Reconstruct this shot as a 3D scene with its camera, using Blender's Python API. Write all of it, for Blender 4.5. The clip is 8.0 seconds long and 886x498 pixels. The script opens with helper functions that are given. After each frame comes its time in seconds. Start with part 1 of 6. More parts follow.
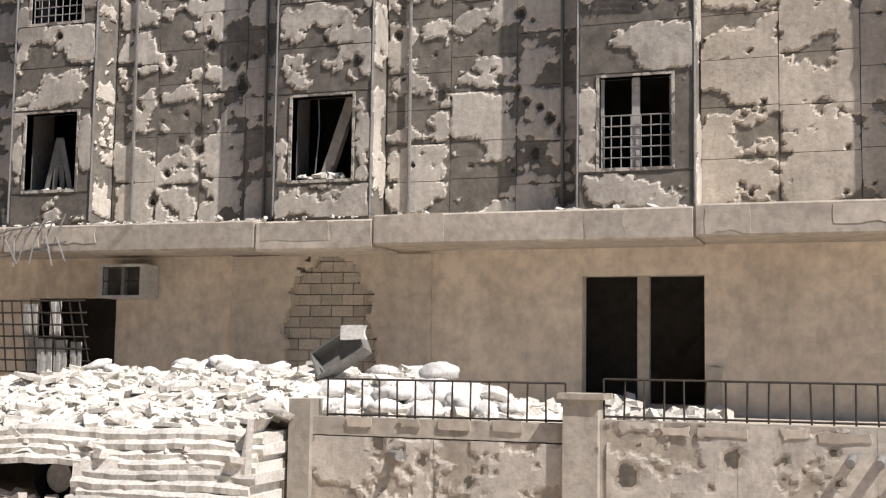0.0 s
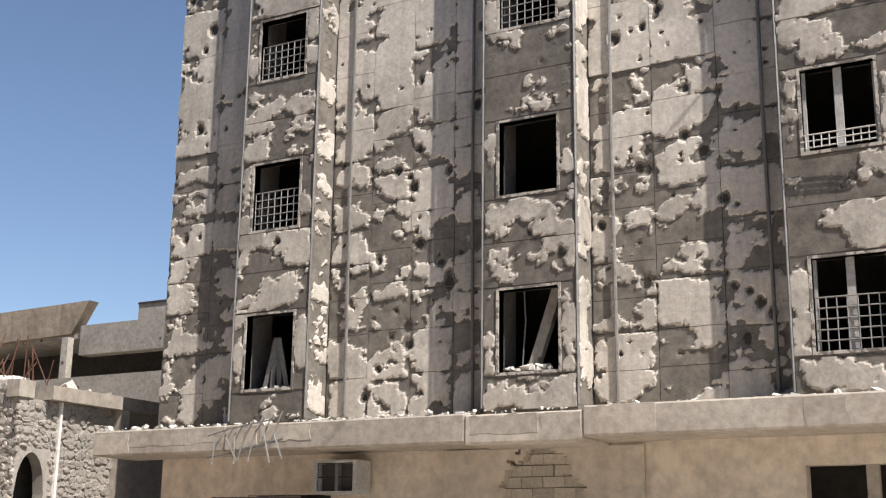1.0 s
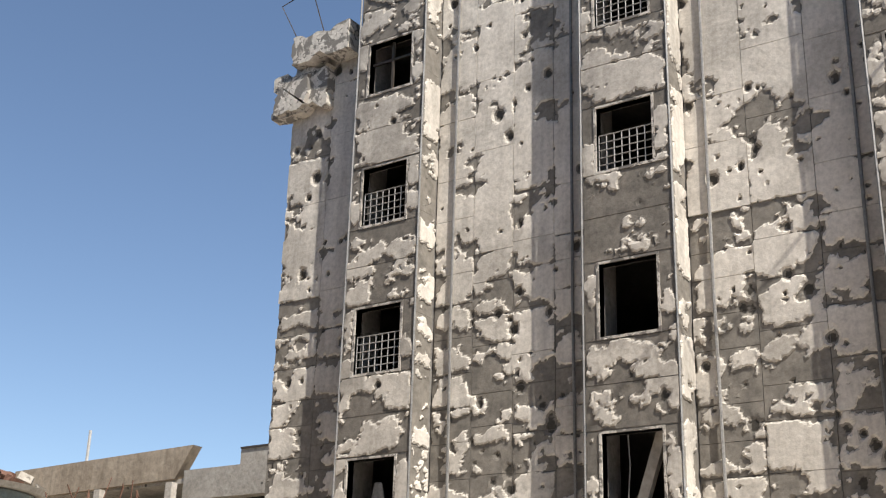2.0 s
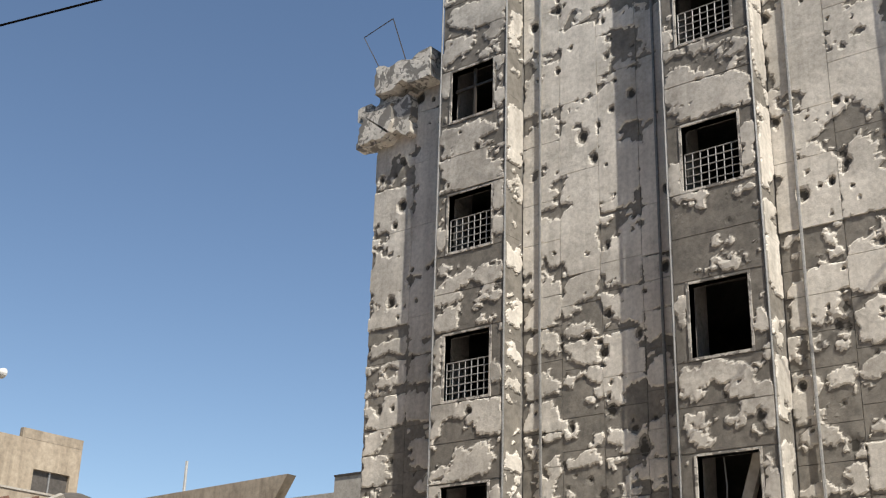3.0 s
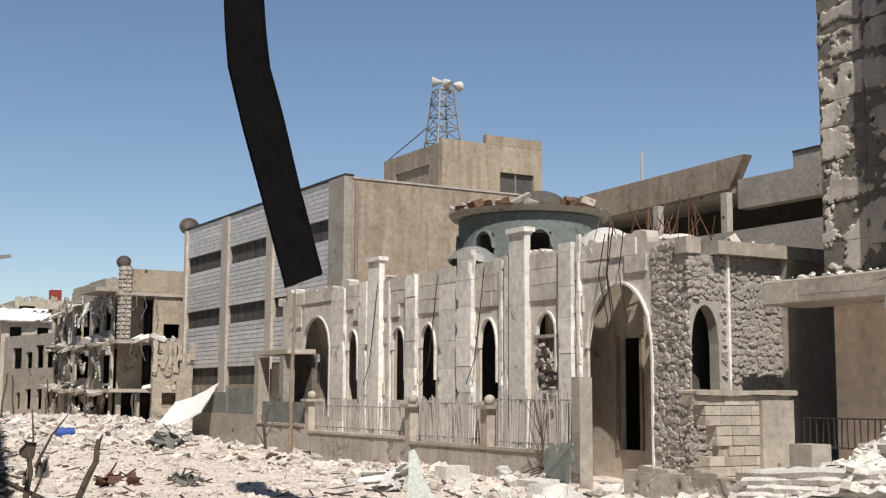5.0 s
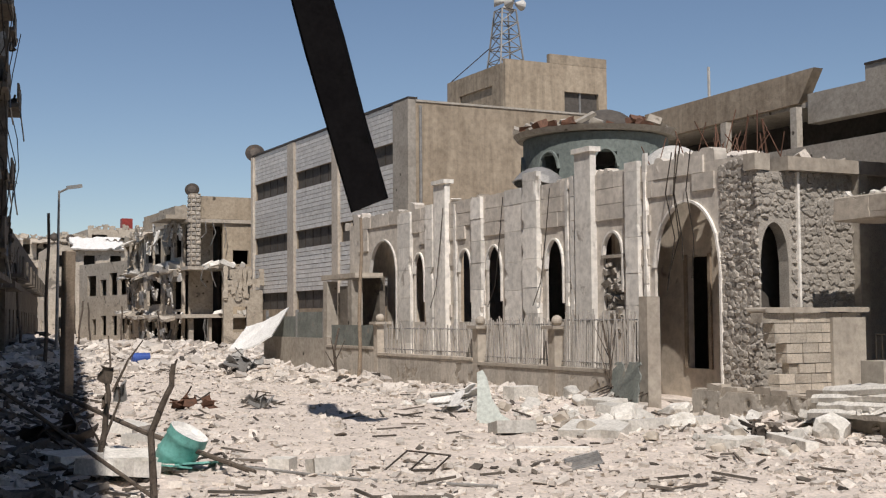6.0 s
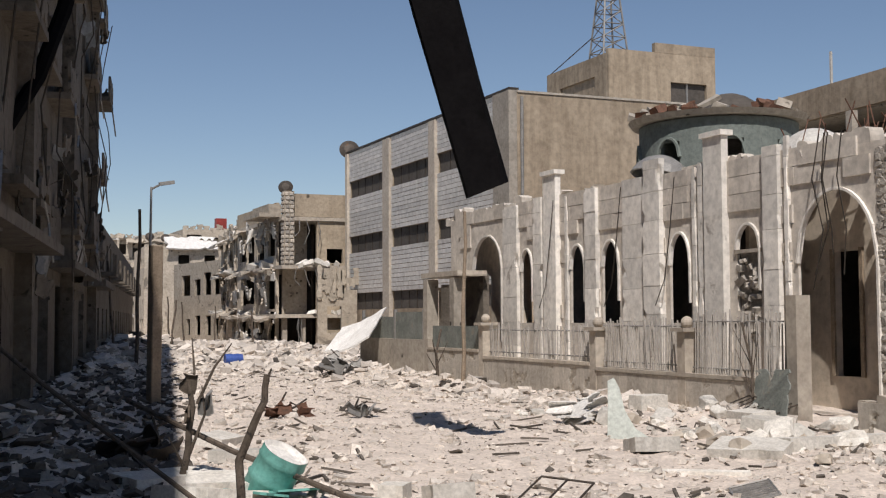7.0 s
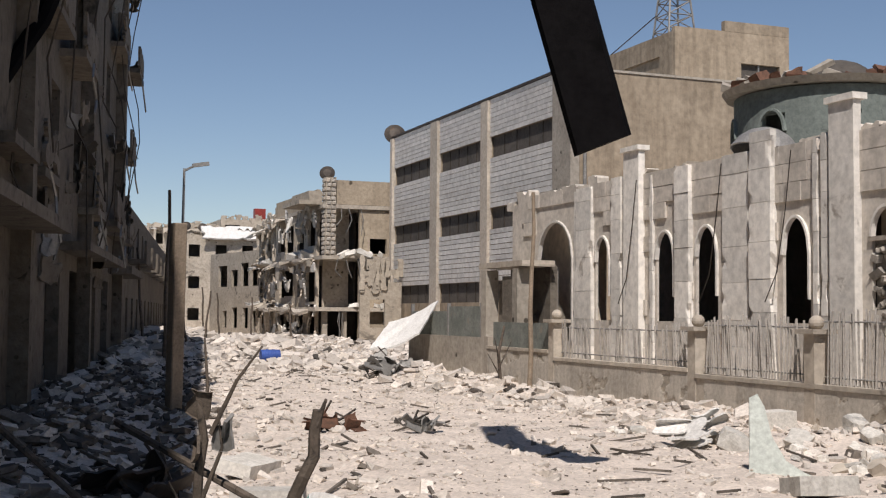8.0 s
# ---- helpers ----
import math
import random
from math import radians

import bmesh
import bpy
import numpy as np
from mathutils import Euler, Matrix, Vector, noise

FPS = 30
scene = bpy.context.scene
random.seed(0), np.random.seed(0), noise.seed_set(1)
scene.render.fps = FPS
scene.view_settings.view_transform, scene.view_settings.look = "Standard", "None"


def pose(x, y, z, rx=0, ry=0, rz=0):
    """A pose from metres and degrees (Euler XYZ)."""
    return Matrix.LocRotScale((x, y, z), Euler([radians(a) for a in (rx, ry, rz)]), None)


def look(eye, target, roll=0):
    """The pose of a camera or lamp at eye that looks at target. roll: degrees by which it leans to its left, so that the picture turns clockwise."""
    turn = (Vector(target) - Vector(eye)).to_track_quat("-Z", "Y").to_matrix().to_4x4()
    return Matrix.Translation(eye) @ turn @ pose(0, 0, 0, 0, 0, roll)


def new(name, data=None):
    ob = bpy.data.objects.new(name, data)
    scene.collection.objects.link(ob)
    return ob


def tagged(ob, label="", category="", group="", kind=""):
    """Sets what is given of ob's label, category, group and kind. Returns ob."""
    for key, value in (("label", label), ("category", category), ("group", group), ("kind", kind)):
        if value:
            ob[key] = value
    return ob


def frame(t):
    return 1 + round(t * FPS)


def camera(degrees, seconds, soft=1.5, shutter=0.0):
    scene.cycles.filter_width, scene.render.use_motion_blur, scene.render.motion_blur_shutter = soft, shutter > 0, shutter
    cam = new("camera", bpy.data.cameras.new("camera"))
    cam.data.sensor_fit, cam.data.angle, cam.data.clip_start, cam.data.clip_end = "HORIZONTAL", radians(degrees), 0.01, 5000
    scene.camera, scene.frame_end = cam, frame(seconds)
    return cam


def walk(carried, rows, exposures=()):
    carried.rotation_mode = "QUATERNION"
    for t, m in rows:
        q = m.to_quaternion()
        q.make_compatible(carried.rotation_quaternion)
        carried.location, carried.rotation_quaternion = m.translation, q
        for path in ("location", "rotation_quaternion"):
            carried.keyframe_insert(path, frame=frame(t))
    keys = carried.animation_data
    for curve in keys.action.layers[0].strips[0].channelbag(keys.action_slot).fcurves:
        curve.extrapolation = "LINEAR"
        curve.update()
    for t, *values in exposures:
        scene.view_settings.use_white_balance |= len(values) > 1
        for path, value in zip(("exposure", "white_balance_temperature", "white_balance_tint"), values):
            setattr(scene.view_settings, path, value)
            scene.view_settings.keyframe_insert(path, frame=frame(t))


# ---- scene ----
cam = camera(39.8, 8.0, 1.2)
EYE, TURN = 1.9, 25.5


def aim(yaw, pitch, roll, x=0.0, y=0.0):
    a, p = radians(yaw + TURN), radians(pitch)
    e = Vector((x, y, EYE))
    return look(e, e + Vector((math.sin(a) * math.cos(p), math.cos(a) * math.cos(p), math.sin(p))), -roll)


walk(cam, [
    (0.0, aim(45.02, 5.33, -0.88)), (0.5, aim(38.97, 9.21, -0.32)), (1.0, aim(35.11, 14.11, -0.78)),
    (1.5, aim(32.40, 17.38, -1.5)), (2.0, aim(30.07, 20.67, -1.7)), (2.2, aim(29.58, 21.89, -2.1)),
    (3.3, aim(23.60, 20.02, -0.93)), (3.5, aim(22.04, 18.12, -0.3)), (4.0, aim(15.65, 13.67, 0.6)),
    (4.5, aim(9.43, 10.27, 0.07)), (5.0, aim(4.76, 6.85, -0.3)), (5.2, aim(3.27, 5.67, 0.17)),
    (6.3, aim(0.99, 2.83, 0.4)), (6.5, aim(0.0, 2.75, 0.4)), (7.0, aim(-2.56, 3.28, 0.27, 0.65, 2.46)),
    (7.5, aim(-4.31, 3.06, -0.09, 1.09, 4.23)), (8.0, aim(-4.35, 3.05, -0.5, 1.69, 6.66)),
], [(0.0, 0.42, 6420, 14), (2.0, 0.76, 6480, 10), (3.5, 0.45, 6480, 8), (4.5, 0.27, 6480, 10), (6.5, -0.16, 6470, 13), (8.0, -0.1, 6500, 14)])

# ---- sky and sun ----
SUN_EL, SUN_AZ = radians(54), radians(180 + 24.5)
world = bpy.data.worlds.new("sky")
scene.world = world
world.use_nodes = True
wn = world.node_tree
sky = wn.nodes.new("ShaderNodeTexSky")
sky.sky_type, sky.sun_disc = "NISHITA", False
sky.sun_elevation, sky.sun_rotation = SUN_EL, SUN_AZ
sky.altitude, sky.air_density, sky.dust_density, sky.ozone_density = 1600, 1.1, 0.05, 1.1
wn.links.new(sky.outputs[0], wn.nodes["Background"].inputs[0])
wn.nodes["Background"].inputs[1].default_value = 0.086
sun = new("sun", bpy.data.lights.new("sun", "SUN"))
sun.data.energy, sun.data.angle, sun.data.color = 4.8, radians(0.5), (1, 0.95, 0.88)
sun.matrix_world = look(Vector((math.sin(SUN_AZ) * math.cos(SUN_EL), math.cos(SUN_AZ) * math.cos(SUN_EL), math.sin(SUN_EL))) * 50, (0, 0, 0))


# ---- materials ----
def surf(name, light, mid, dark, size=1.0, dirt=0.45, edge=0.06, bump=0.4, rough=0.9, piece=0.12, island=0.0, metal=0.0, pocks=0.0, streak=0.0, spec=0.25):
    """Mottled surface: light and mid tones, worn dark patches, fine grain, relief. size: metres of the mottling."""
    m = bpy.data.materials.new(name)
    m.use_nodes = True
    t = m.node_tree
    n, l = t.nodes, t.links
    p = n["Principled BSDF"]
    p.inputs["Roughness"].default_value, p.inputs["Metallic"].default_value = rough, metal
    p.inputs["Specular IOR Level"].default_value = spec
    pos = n.new("ShaderNodeNewGeometry")

    def nz(scale, detail, dist=0.0, stretch=None):
        k = n.new("ShaderNodeTexNoise")
        k.inputs["Scale"].default_value, k.inputs["Detail"].default_value, k.inputs["Distortion"].default_value = scale, detail, dist
        k.inputs["Roughness"].default_value = 0.62
        if stretch:
            q = n.new("ShaderNodeMapping")
            q.inputs["Scale"].default_value = stretch
            l.new(pos.outputs["Position"], q.inputs[0])
            l.new(q.outputs[0], k.inputs[0])
        else:
            l.new(pos.outputs["Position"], k.inputs[0])
        return k.outputs["Fac"]

    def band(src, a, b, ca=(0, 0, 0), cb=(1, 1, 1)):
        r = n.new("ShaderNodeValToRGB")
        r.color_ramp.elements[0].position, r.color_ramp.elements[1].position = a, b
        r.color_ramp.elements[0].color, r.color_ramp.elements[1].color = (*ca, 1), (*cb, 1)
        l.new(src, r.inputs[0])
        return r.outputs[0]

    def mix(kind, f, a, b):
        x = n.new("ShaderNodeMix")
        x.data_type, x.blend_type = "RGBA", kind
        for i, v in ((0, f), (6, a), (7, b)):
            if isinstance(v, (int, float)):
                x.inputs[i].default_value = v if i == 0 else (v, v, v, 1)
            elif isinstance(v, tuple):
                x.inputs[i].default_value = (*v, 1)
            else:
                l.new(v, x.inputs[i])
        return x.outputs[2]

    grain = nz(9 / size, 6)
    col = band(nz(1.3 / size, 4, 0.5), 0.36, 0.62, mid, light)
    col = mix("MULTIPLY", 0.55, col, band(grain, 0.3, 0.62, (0.5, 0.5, 0.5), (1.08, 1.08, 1.08)))
    worn = band(nz(1.9 / size, 7, 0.8), dirt - edge, dirt, (1, 1, 1), (0, 0, 0))
    if pocks:
        worn = mix("LIGHTEN", 1.0, worn, band(nz(5.5 / size, 5, 1.2), dirt - 0.05 - edge * 0.7, dirt - 0.05, (1, 1, 1), (0, 0, 0)))
    col = mix("MIX", worn, col, dark)
    if streak:
        col = mix("MULTIPLY", streak, col, band(nz(1.0, 5, 0.2, (2.6, 2.6, 0.22)), 0.38, 0.58, (0.42, 0.4, 0.38), (1, 1, 1)))
    height = mix("MULTIPLY", 1.0, grain, mix("MIX", 0.6, mix("SUBTRACT", 1.0, 1.0, worn), 1.0))
    if pocks:
        v = n.new("ShaderNodeTexVoronoi")
        v.inputs["Scale"].default_value = pocks
        l.new(pos.outputs["Position"], v.inputs["Vector"])
        # Pock dents: bump plus a dark colour that stands in for their shade.
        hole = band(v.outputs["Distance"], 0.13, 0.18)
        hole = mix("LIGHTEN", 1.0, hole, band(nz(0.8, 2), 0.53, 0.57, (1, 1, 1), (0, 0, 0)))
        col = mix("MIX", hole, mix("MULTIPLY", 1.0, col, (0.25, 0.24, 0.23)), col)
        height = mix("MULTIPLY", 1.0, height, hole)
    if piece or island:
        src = n.new("ShaderNodeObjectInfo").outputs["Random"] if not island else pos.outputs["Random Per Island"]
        k = island or piece
        col = mix("MULTIPLY", 1.0, col, band(src, 0, 1, (1 - 2 * k,) * 3, (1 + k * 0.4, 1 + k * 0.37, 1 + k * 0.32)))
    l.new(col, p.inputs["Base Color"])
    b = n.new("ShaderNodeBump")
    b.inputs["Strength"].default_value, b.inputs["Distance"].default_value = bump, 0.05 * size
    l.new(height, b.inputs["Height"])
    l.new(b.outputs[0], p.inputs["Normal"])
    return m


PLASTER = surf("flaking_plaster", (0.60, 0.555, 0.485), (0.50, 0.455, 0.39), (0.185, 0.17, 0.15), 0.95, 0.475, 0.022, 0.45, pocks=2.6, piece=0.05)
PLASTER_BAY = surf("sooty_plaster", (0.55, 0.505, 0.44), (0.44, 0.40, 0.345), (0.165, 0.15, 0.132), 0.8, 0.485, 0.025, 0.45, pocks=2.2, piece=0.05)
RENDER = surf("exposed_render", (0.29, 0.268, 0.238), (0.21, 0.193, 0.17), (0.13, 0.12, 0.105), 0.8, 0.40, 0.12, 0.5)
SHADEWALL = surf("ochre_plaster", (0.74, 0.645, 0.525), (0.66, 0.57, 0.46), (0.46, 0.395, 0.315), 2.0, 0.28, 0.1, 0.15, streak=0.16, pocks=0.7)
CONCRETE = surf("weathered_concrete", (0.47, 0.425, 0.36), (0.38, 0.34, 0.285), (0.24, 0.215, 0.18), 1.4, 0.36, 0.08, 0.2, pocks=2.0)
LEDGE = surf("dusty_ledge", (0.55, 0.49, 0.41), (0.46, 0.40, 0.33), (0.3, 0.265, 0.22), 1.5, 0.34, 0.1, 0.14)
DUST = surf("pale_rubble", (0.80, 0.765, 0.70), (0.66, 0.625, 0.56), (0.38, 0.35, 0.31), 0.4, 0.33, 0.1, 0.5, piece=0.18)
DUSTI = surf("mixed_rubble", (0.76, 0.69, 0.615), (0.65, 0.585, 0.515), (0.46, 0.41, 0.355), 0.4, 0.33, 0.1, 0.5, island=0.2)
GROUND = surf("dusty_ground", (0.70, 0.61, 0.53), (0.57, 0.495, 0.43), (0.36, 0.315, 0.275), 0.5, 0.36, 0.14, 1.0, piece=0)
DARKBITS = surf("char_and_shade_bits", (0.2, 0.172, 0.145), (0.12, 0.105, 0.09), (0.05, 0.045, 0.038), 0.3, 0.35, 0.1, 0.4, island=0.3)
STONE = surf("rough_stone", (0.52, 0.475, 0.415), (0.42, 0.385, 0.335), (0.25, 0.23, 0.2), 0.3, 0.36, 0.1, 0.7, piece=0.2)
ASHLAR = surf("limestone_cladding", (0.74, 0.68, 0.60), (0.65, 0.59, 0.515), (0.36, 0.325, 0.28), 1.6, 0.33, 0.06, 0.15, piece=0.1, streak=0.15)
WHITESTONE = surf("white_stone", (0.9, 0.86, 0.79), (0.83, 0.785, 0.715), (0.42, 0.38, 0.33), 1.8, 0.35, 0.05, 0.12, streak=0.12)
BLOCK = surf("concrete_block", (0.6, 0.535, 0.445), (0.51, 0.45, 0.37), (0.28, 0.245, 0.2), 0.4, 0.3, 0.1, 0.5, piece=0.14)
BROWN = surf("brown_render", (0.42, 0.345, 0.255), (0.34, 0.275, 0.2), (0.24, 0.19, 0.14), 2.5, 0.34, 0.14, 0.2, streak=0.35)
CLAD = surf("pale_cladding", (0.82, 0.80, 0.76), (0.74, 0.72, 0.68), (0.6, 0.58, 0.55), 3.0, 0.26, 0.1, 0.03, 0.6, piece=0.07)
DARKBROWN = surf("dark_brown", (0.2, 0.175, 0.145), (0.14, 0.122, 0.1), (0.06, 0.054, 0.046), 1.5, 0.42, 0.15, 0.4)
# Brown-grey facade with part of the near-side row's shade put into the colour.
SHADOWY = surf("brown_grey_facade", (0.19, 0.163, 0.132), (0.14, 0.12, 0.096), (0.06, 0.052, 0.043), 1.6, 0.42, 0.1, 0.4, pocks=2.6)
# Shade of unlit rooms put into the colour; also dark tanks and dome stump.
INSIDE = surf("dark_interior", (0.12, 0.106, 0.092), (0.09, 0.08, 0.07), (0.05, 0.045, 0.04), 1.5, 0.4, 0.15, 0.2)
METAL = surf("rusty_metal", (0.09, 0.075, 0.062), (0.06, 0.05, 0.042), (0.1, 0.055, 0.03), 0.3, 0.4, 0.1, 0.2, 0.6, metal=0.4)
GREYMETAL = surf("grey_metal", (0.34, 0.33, 0.31), (0.26, 0.25, 0.235), (0.14, 0.11, 0.085), 0.4, 0.35, 0.08, 0.2, 0.5, metal=0.3)
LIGHTMETAL = surf("pale_painted_metal", (0.6, 0.58, 0.54), (0.5, 0.48, 0.44), (0.25, 0.2, 0.16), 0.5, 0.35, 0.06, 0.2, 0.5)
RUST = surf("rust_red", (0.2, 0.105, 0.07), (0.13, 0.072, 0.05), (0.07, 0.052, 0.04), 0.25, 0.42, 0.1, 0.5)
BARK = surf("charred_bark", (0.15, 0.12, 0.095), (0.1, 0.08, 0.062), (0.035, 0.03, 0.026), 0.15, 0.44, 0.1, 0.7)
WOOD = surf("grey_wood", (0.36, 0.285, 0.21), (0.28, 0.22, 0.16), (0.14, 0.11, 0.08), 0.4, 0.36, 0.1, 0.3)
TEAL = surf("teal_plastic", (0.22, 0.52, 0.46), (0.17, 0.44, 0.385), (0.4, 0.48, 0.44), 0.5, 0.33, 0.06, 0.15, 0.45)
TEALNET = surf("dusty_green_mesh", (0.25, 0.265, 0.24), (0.18, 0.195, 0.175), (0.26, 0.24, 0.2), 0.5, 0.4, 0.06, 0.3)
BLUE = surf("blue_plastic", (0.06, 0.12, 0.4), (0.05, 0.09, 0.3), (0.15, 0.15, 0.2), 0.5, 0.33, 0.06, 0.15, 0.45)
PALEGREEN = surf("pale_green_panel", (0.66, 0.7, 0.645), (0.58, 0.62, 0.57), (0.48, 0.48, 0.44), 0.5, 0.33, 0.06, 0.15, 0.5)
DRUM = surf("grey_green_paint", (0.25, 0.285, 0.262), (0.2, 0.23, 0.212), (0.1, 0.108, 0.1), 1.0, 0.36, 0.1, 0.2)
BLACK = surf("rubber_and_backlit_black", (0.008, 0.0075, 0.008), (0.006, 0.0055, 0.006), (0.004, 0.004, 0.004), 0.6, 0.4, 0.1, 0.2, 0.85, piece=0, spec=0.03)
CLOTHS = surf("white_sacking", (0.84, 0.82, 0.78), (0.74, 0.715, 0.67), (0.5, 0.47, 0.42), 0.5, 0.3, 0.1, 0.4, 0.85)
REDTANK = surf("red_plastic", (0.4, 0.06, 0.05), (0.3, 0.05, 0.04), (0.15, 0.05, 0.04), 0.6, 0.33, 0.06, 0.15, 0.5)


def skin_surf(name, light, mid, bare, soot=0.3, streak=0.3):
    """Plaster over bare cement: the float attribute skin is 1 on sound plaster, 0 where it fell off, below 0 in a hole."""
    m = bpy.data.materials.new(name)
    m.use_nodes = True
    n, l = m.node_tree.nodes, m.node_tree.links
    p = n["Principled BSDF"]
    p.inputs["Roughness"].default_value, p.inputs["Specular IOR Level"].default_value = 0.92, 0.2
    pos = n.new("ShaderNodeNewGeometry").outputs["Position"]

    def nz(scale, detail, stretch=(1, 1, 1)):
        q, k = n.new("ShaderNodeMapping"), n.new("ShaderNodeTexNoise")
        q.inputs["Scale"].default_value = stretch
        k.inputs["Scale"].default_value, k.inputs["Detail"].default_value, k.inputs["Roughness"].default_value = scale, detail, 0.65
        l.new(pos, q.inputs[0])
        l.new(q.outputs[0], k.inputs[0])
        return k.outputs["Fac"]

    def ramp(src, a, b, ca, cb):
        r = n.new("ShaderNodeValToRGB")
        for e, at, c in zip(r.color_ramp.elements, (a, b), (ca, cb)):
            e.position, e.color = at, (*c, 1)
        l.new(src, r.inputs[0])
        return r.outputs[0]

    def mix(kind, f, a, b):
        x = n.new("ShaderNodeMix")
        x.data_type, x.blend_type = "RGBA", kind
        for i, v in ((0, f), (6, a), (7, b)):
            if isinstance(v, float):
                x.inputs[i].default_value = v
            elif isinstance(v, tuple):
                x.inputs[i].default_value = (*v, 1)
            else:
                l.new(v, x.inputs[i])
        return x.outputs[2]

    def add(a, k, b):
        x = n.new("ShaderNodeMath")
        x.operation = "MULTIPLY_ADD"
        l.new(b, x.inputs[0])
        x.inputs[1].default_value = k
        if isinstance(a, float):
            x.inputs[2].default_value = a
        else:
            l.new(a, x.inputs[2])
        return x.outputs[0]
    at = n.new("ShaderNodeAttribute")
    at.attribute_name = "skin"
    fine = nz(11, 6)
    level = add(add(at.outputs["Fac"], 0.5, fine), 1.0, at.outputs["Fac"])
    level = add(-0.02, 0.5, level)
    one, grey = (1.0, 1.0, 1.0), lambda v: (v, v * 0.99, v * 0.97)
    coat = ramp(nz(0.9, 5), 0.36, 0.62, mid, light)
    coat = mix("MULTIPLY", streak, coat, ramp(nz(1.0, 5, (3.2, 3.2, 0.25)), 0.36, 0.56, grey(0.5), one))
    coat = mix("MULTIPLY", soot, coat, ramp(nz(0.55, 6), 0.42, 0.5, grey(0.38), one))
    under = mix("MULTIPLY", 0.8, bare, ramp(nz(3.0, 6), 0.3, 0.65, grey(0.6), (1.25, 1.22, 1.18)))
    col = mix("MIX", ramp(level, 0.42, 0.52, (0, 0, 0), one), under, coat)
    # Shade inside the holes multiplied into the colour, on top of the dent.
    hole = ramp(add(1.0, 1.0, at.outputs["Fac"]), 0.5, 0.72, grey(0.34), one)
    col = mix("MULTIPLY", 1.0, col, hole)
    col = mix("MULTIPLY", 0.6, col, ramp(fine, 0.3, 0.6, grey(0.62), (1.06, 1.06, 1.06)))
    l.new(col, p.inputs["Base Color"])
    b = n.new("ShaderNodeBump")
    b.inputs["Strength"].default_value, b.inputs["Distance"].default_value = 0.4, 0.02
    l.new(fine, b.inputs["Height"])
    l.new(b.outputs[0], p.inputs["Normal"])
    return m


SKIN = skin_surf("shelled_plaster", (0.66, 0.605, 0.525), (0.56, 0.51, 0.44), (0.2, 0.183, 0.158), 0.34, 0.35)
SKIN_BAY = skin_surf("shelled_bay_plaster", (0.55, 0.50, 0.43), (0.44, 0.40, 0.345), (0.165, 0.15, 0.13), 0.45, 0.35)
SKIN_WARM = skin_surf("shelled_ochre_plaster", (0.62, 0.55, 0.455), (0.53, 0.465, 0.38), (0.24, 0.215, 0.178), 0.28, 0.3)
SKIN_CONC = skin_surf("chipped_concrete", (0.57, 0.52, 0.45), (0.48, 0.435, 0.375), (0.38, 0.34, 0.285), 0.2, 0.35)


# ---- building helpers ----
rnd = random.Random(7)


def world_of(o):
    return (world_of(o.parent) @ o.matrix_parent_inverse if o.parent else Matrix()) @ o.matrix_basis


def link(name, me, material, parent=None, label=""):
    if material:
        me.materials.append(material)
    ob = new(name, me)
    if parent:
        ob.parent = parent
        ob.matrix_parent_inverse = world_of(parent).inverted()
    if label:
        ob["label"] = label
    return ob


def part(name, bm, material, parent=None, label=""):
    me = bpy.data.meshes.new(name)
    bmesh.ops.recalc_face_normals(bm, faces=bm.faces)
    bm.to_mesh(me)
    bm.free()
    return link(name, me, material, parent, label)


def raw(name, vs, fs, material, parent=None, label=""):
    me = bpy.data.meshes.new(name)
    me.from_pydata(vs, [], fs)
    me.update()
    return link(name, me, material, parent, label)


def thing(name, label, category, at=(0, 0, 0), group="", kind=""):
    ob = new(name)
    ob.matrix_basis = Matrix.Translation(at)
    return tagged(ob, label, category, group, kind)


CUBE_F = [(0, 1, 3, 2), (4, 6, 7, 5), (0, 4, 5, 1), (2, 3, 7, 6), (0, 2, 6, 4), (1, 5, 7, 3)]


def box(bm, x0, x1, y0, y1, z0, z1, m=None):
    vs = [Vector((x, y, z)) for x in (x0, x1) for y in (y0, y1) for z in (z0, z1)]
    vs = [bm.verts.new(m @ v if m else v) for v in vs]
    for f in CUBE_F:
        bm.faces.new([vs[i] for i in f])


def boxes(*bs, m=None):
    bm = bmesh.new()
    for b in bs:
        box(bm, *b, m=m)
    return bm


def bar(bm, a, b, r, n=6, r2=None):
    """A round bar from a to b."""
    a, b = Vector(a), Vector(b)
    q = (b - a).to_track_quat("Z", "Y").to_matrix()
    rings = []
    for c, k in ((a, r), (b, r if r2 is None else r2)):
        rings.append([bm.verts.new(c + q @ Vector((k * math.cos(2 * math.pi * i / n), k * math.sin(2 * math.pi * i / n), 0))) for i in range(n)])
    for i in range(n):
        bm.faces.new((rings[0][i], rings[0][(i + 1) % n], rings[1][(i + 1) % n], rings[1][i]))
    bm.faces.new(rings[0][::-1])
    bm.faces.new(rings[1])


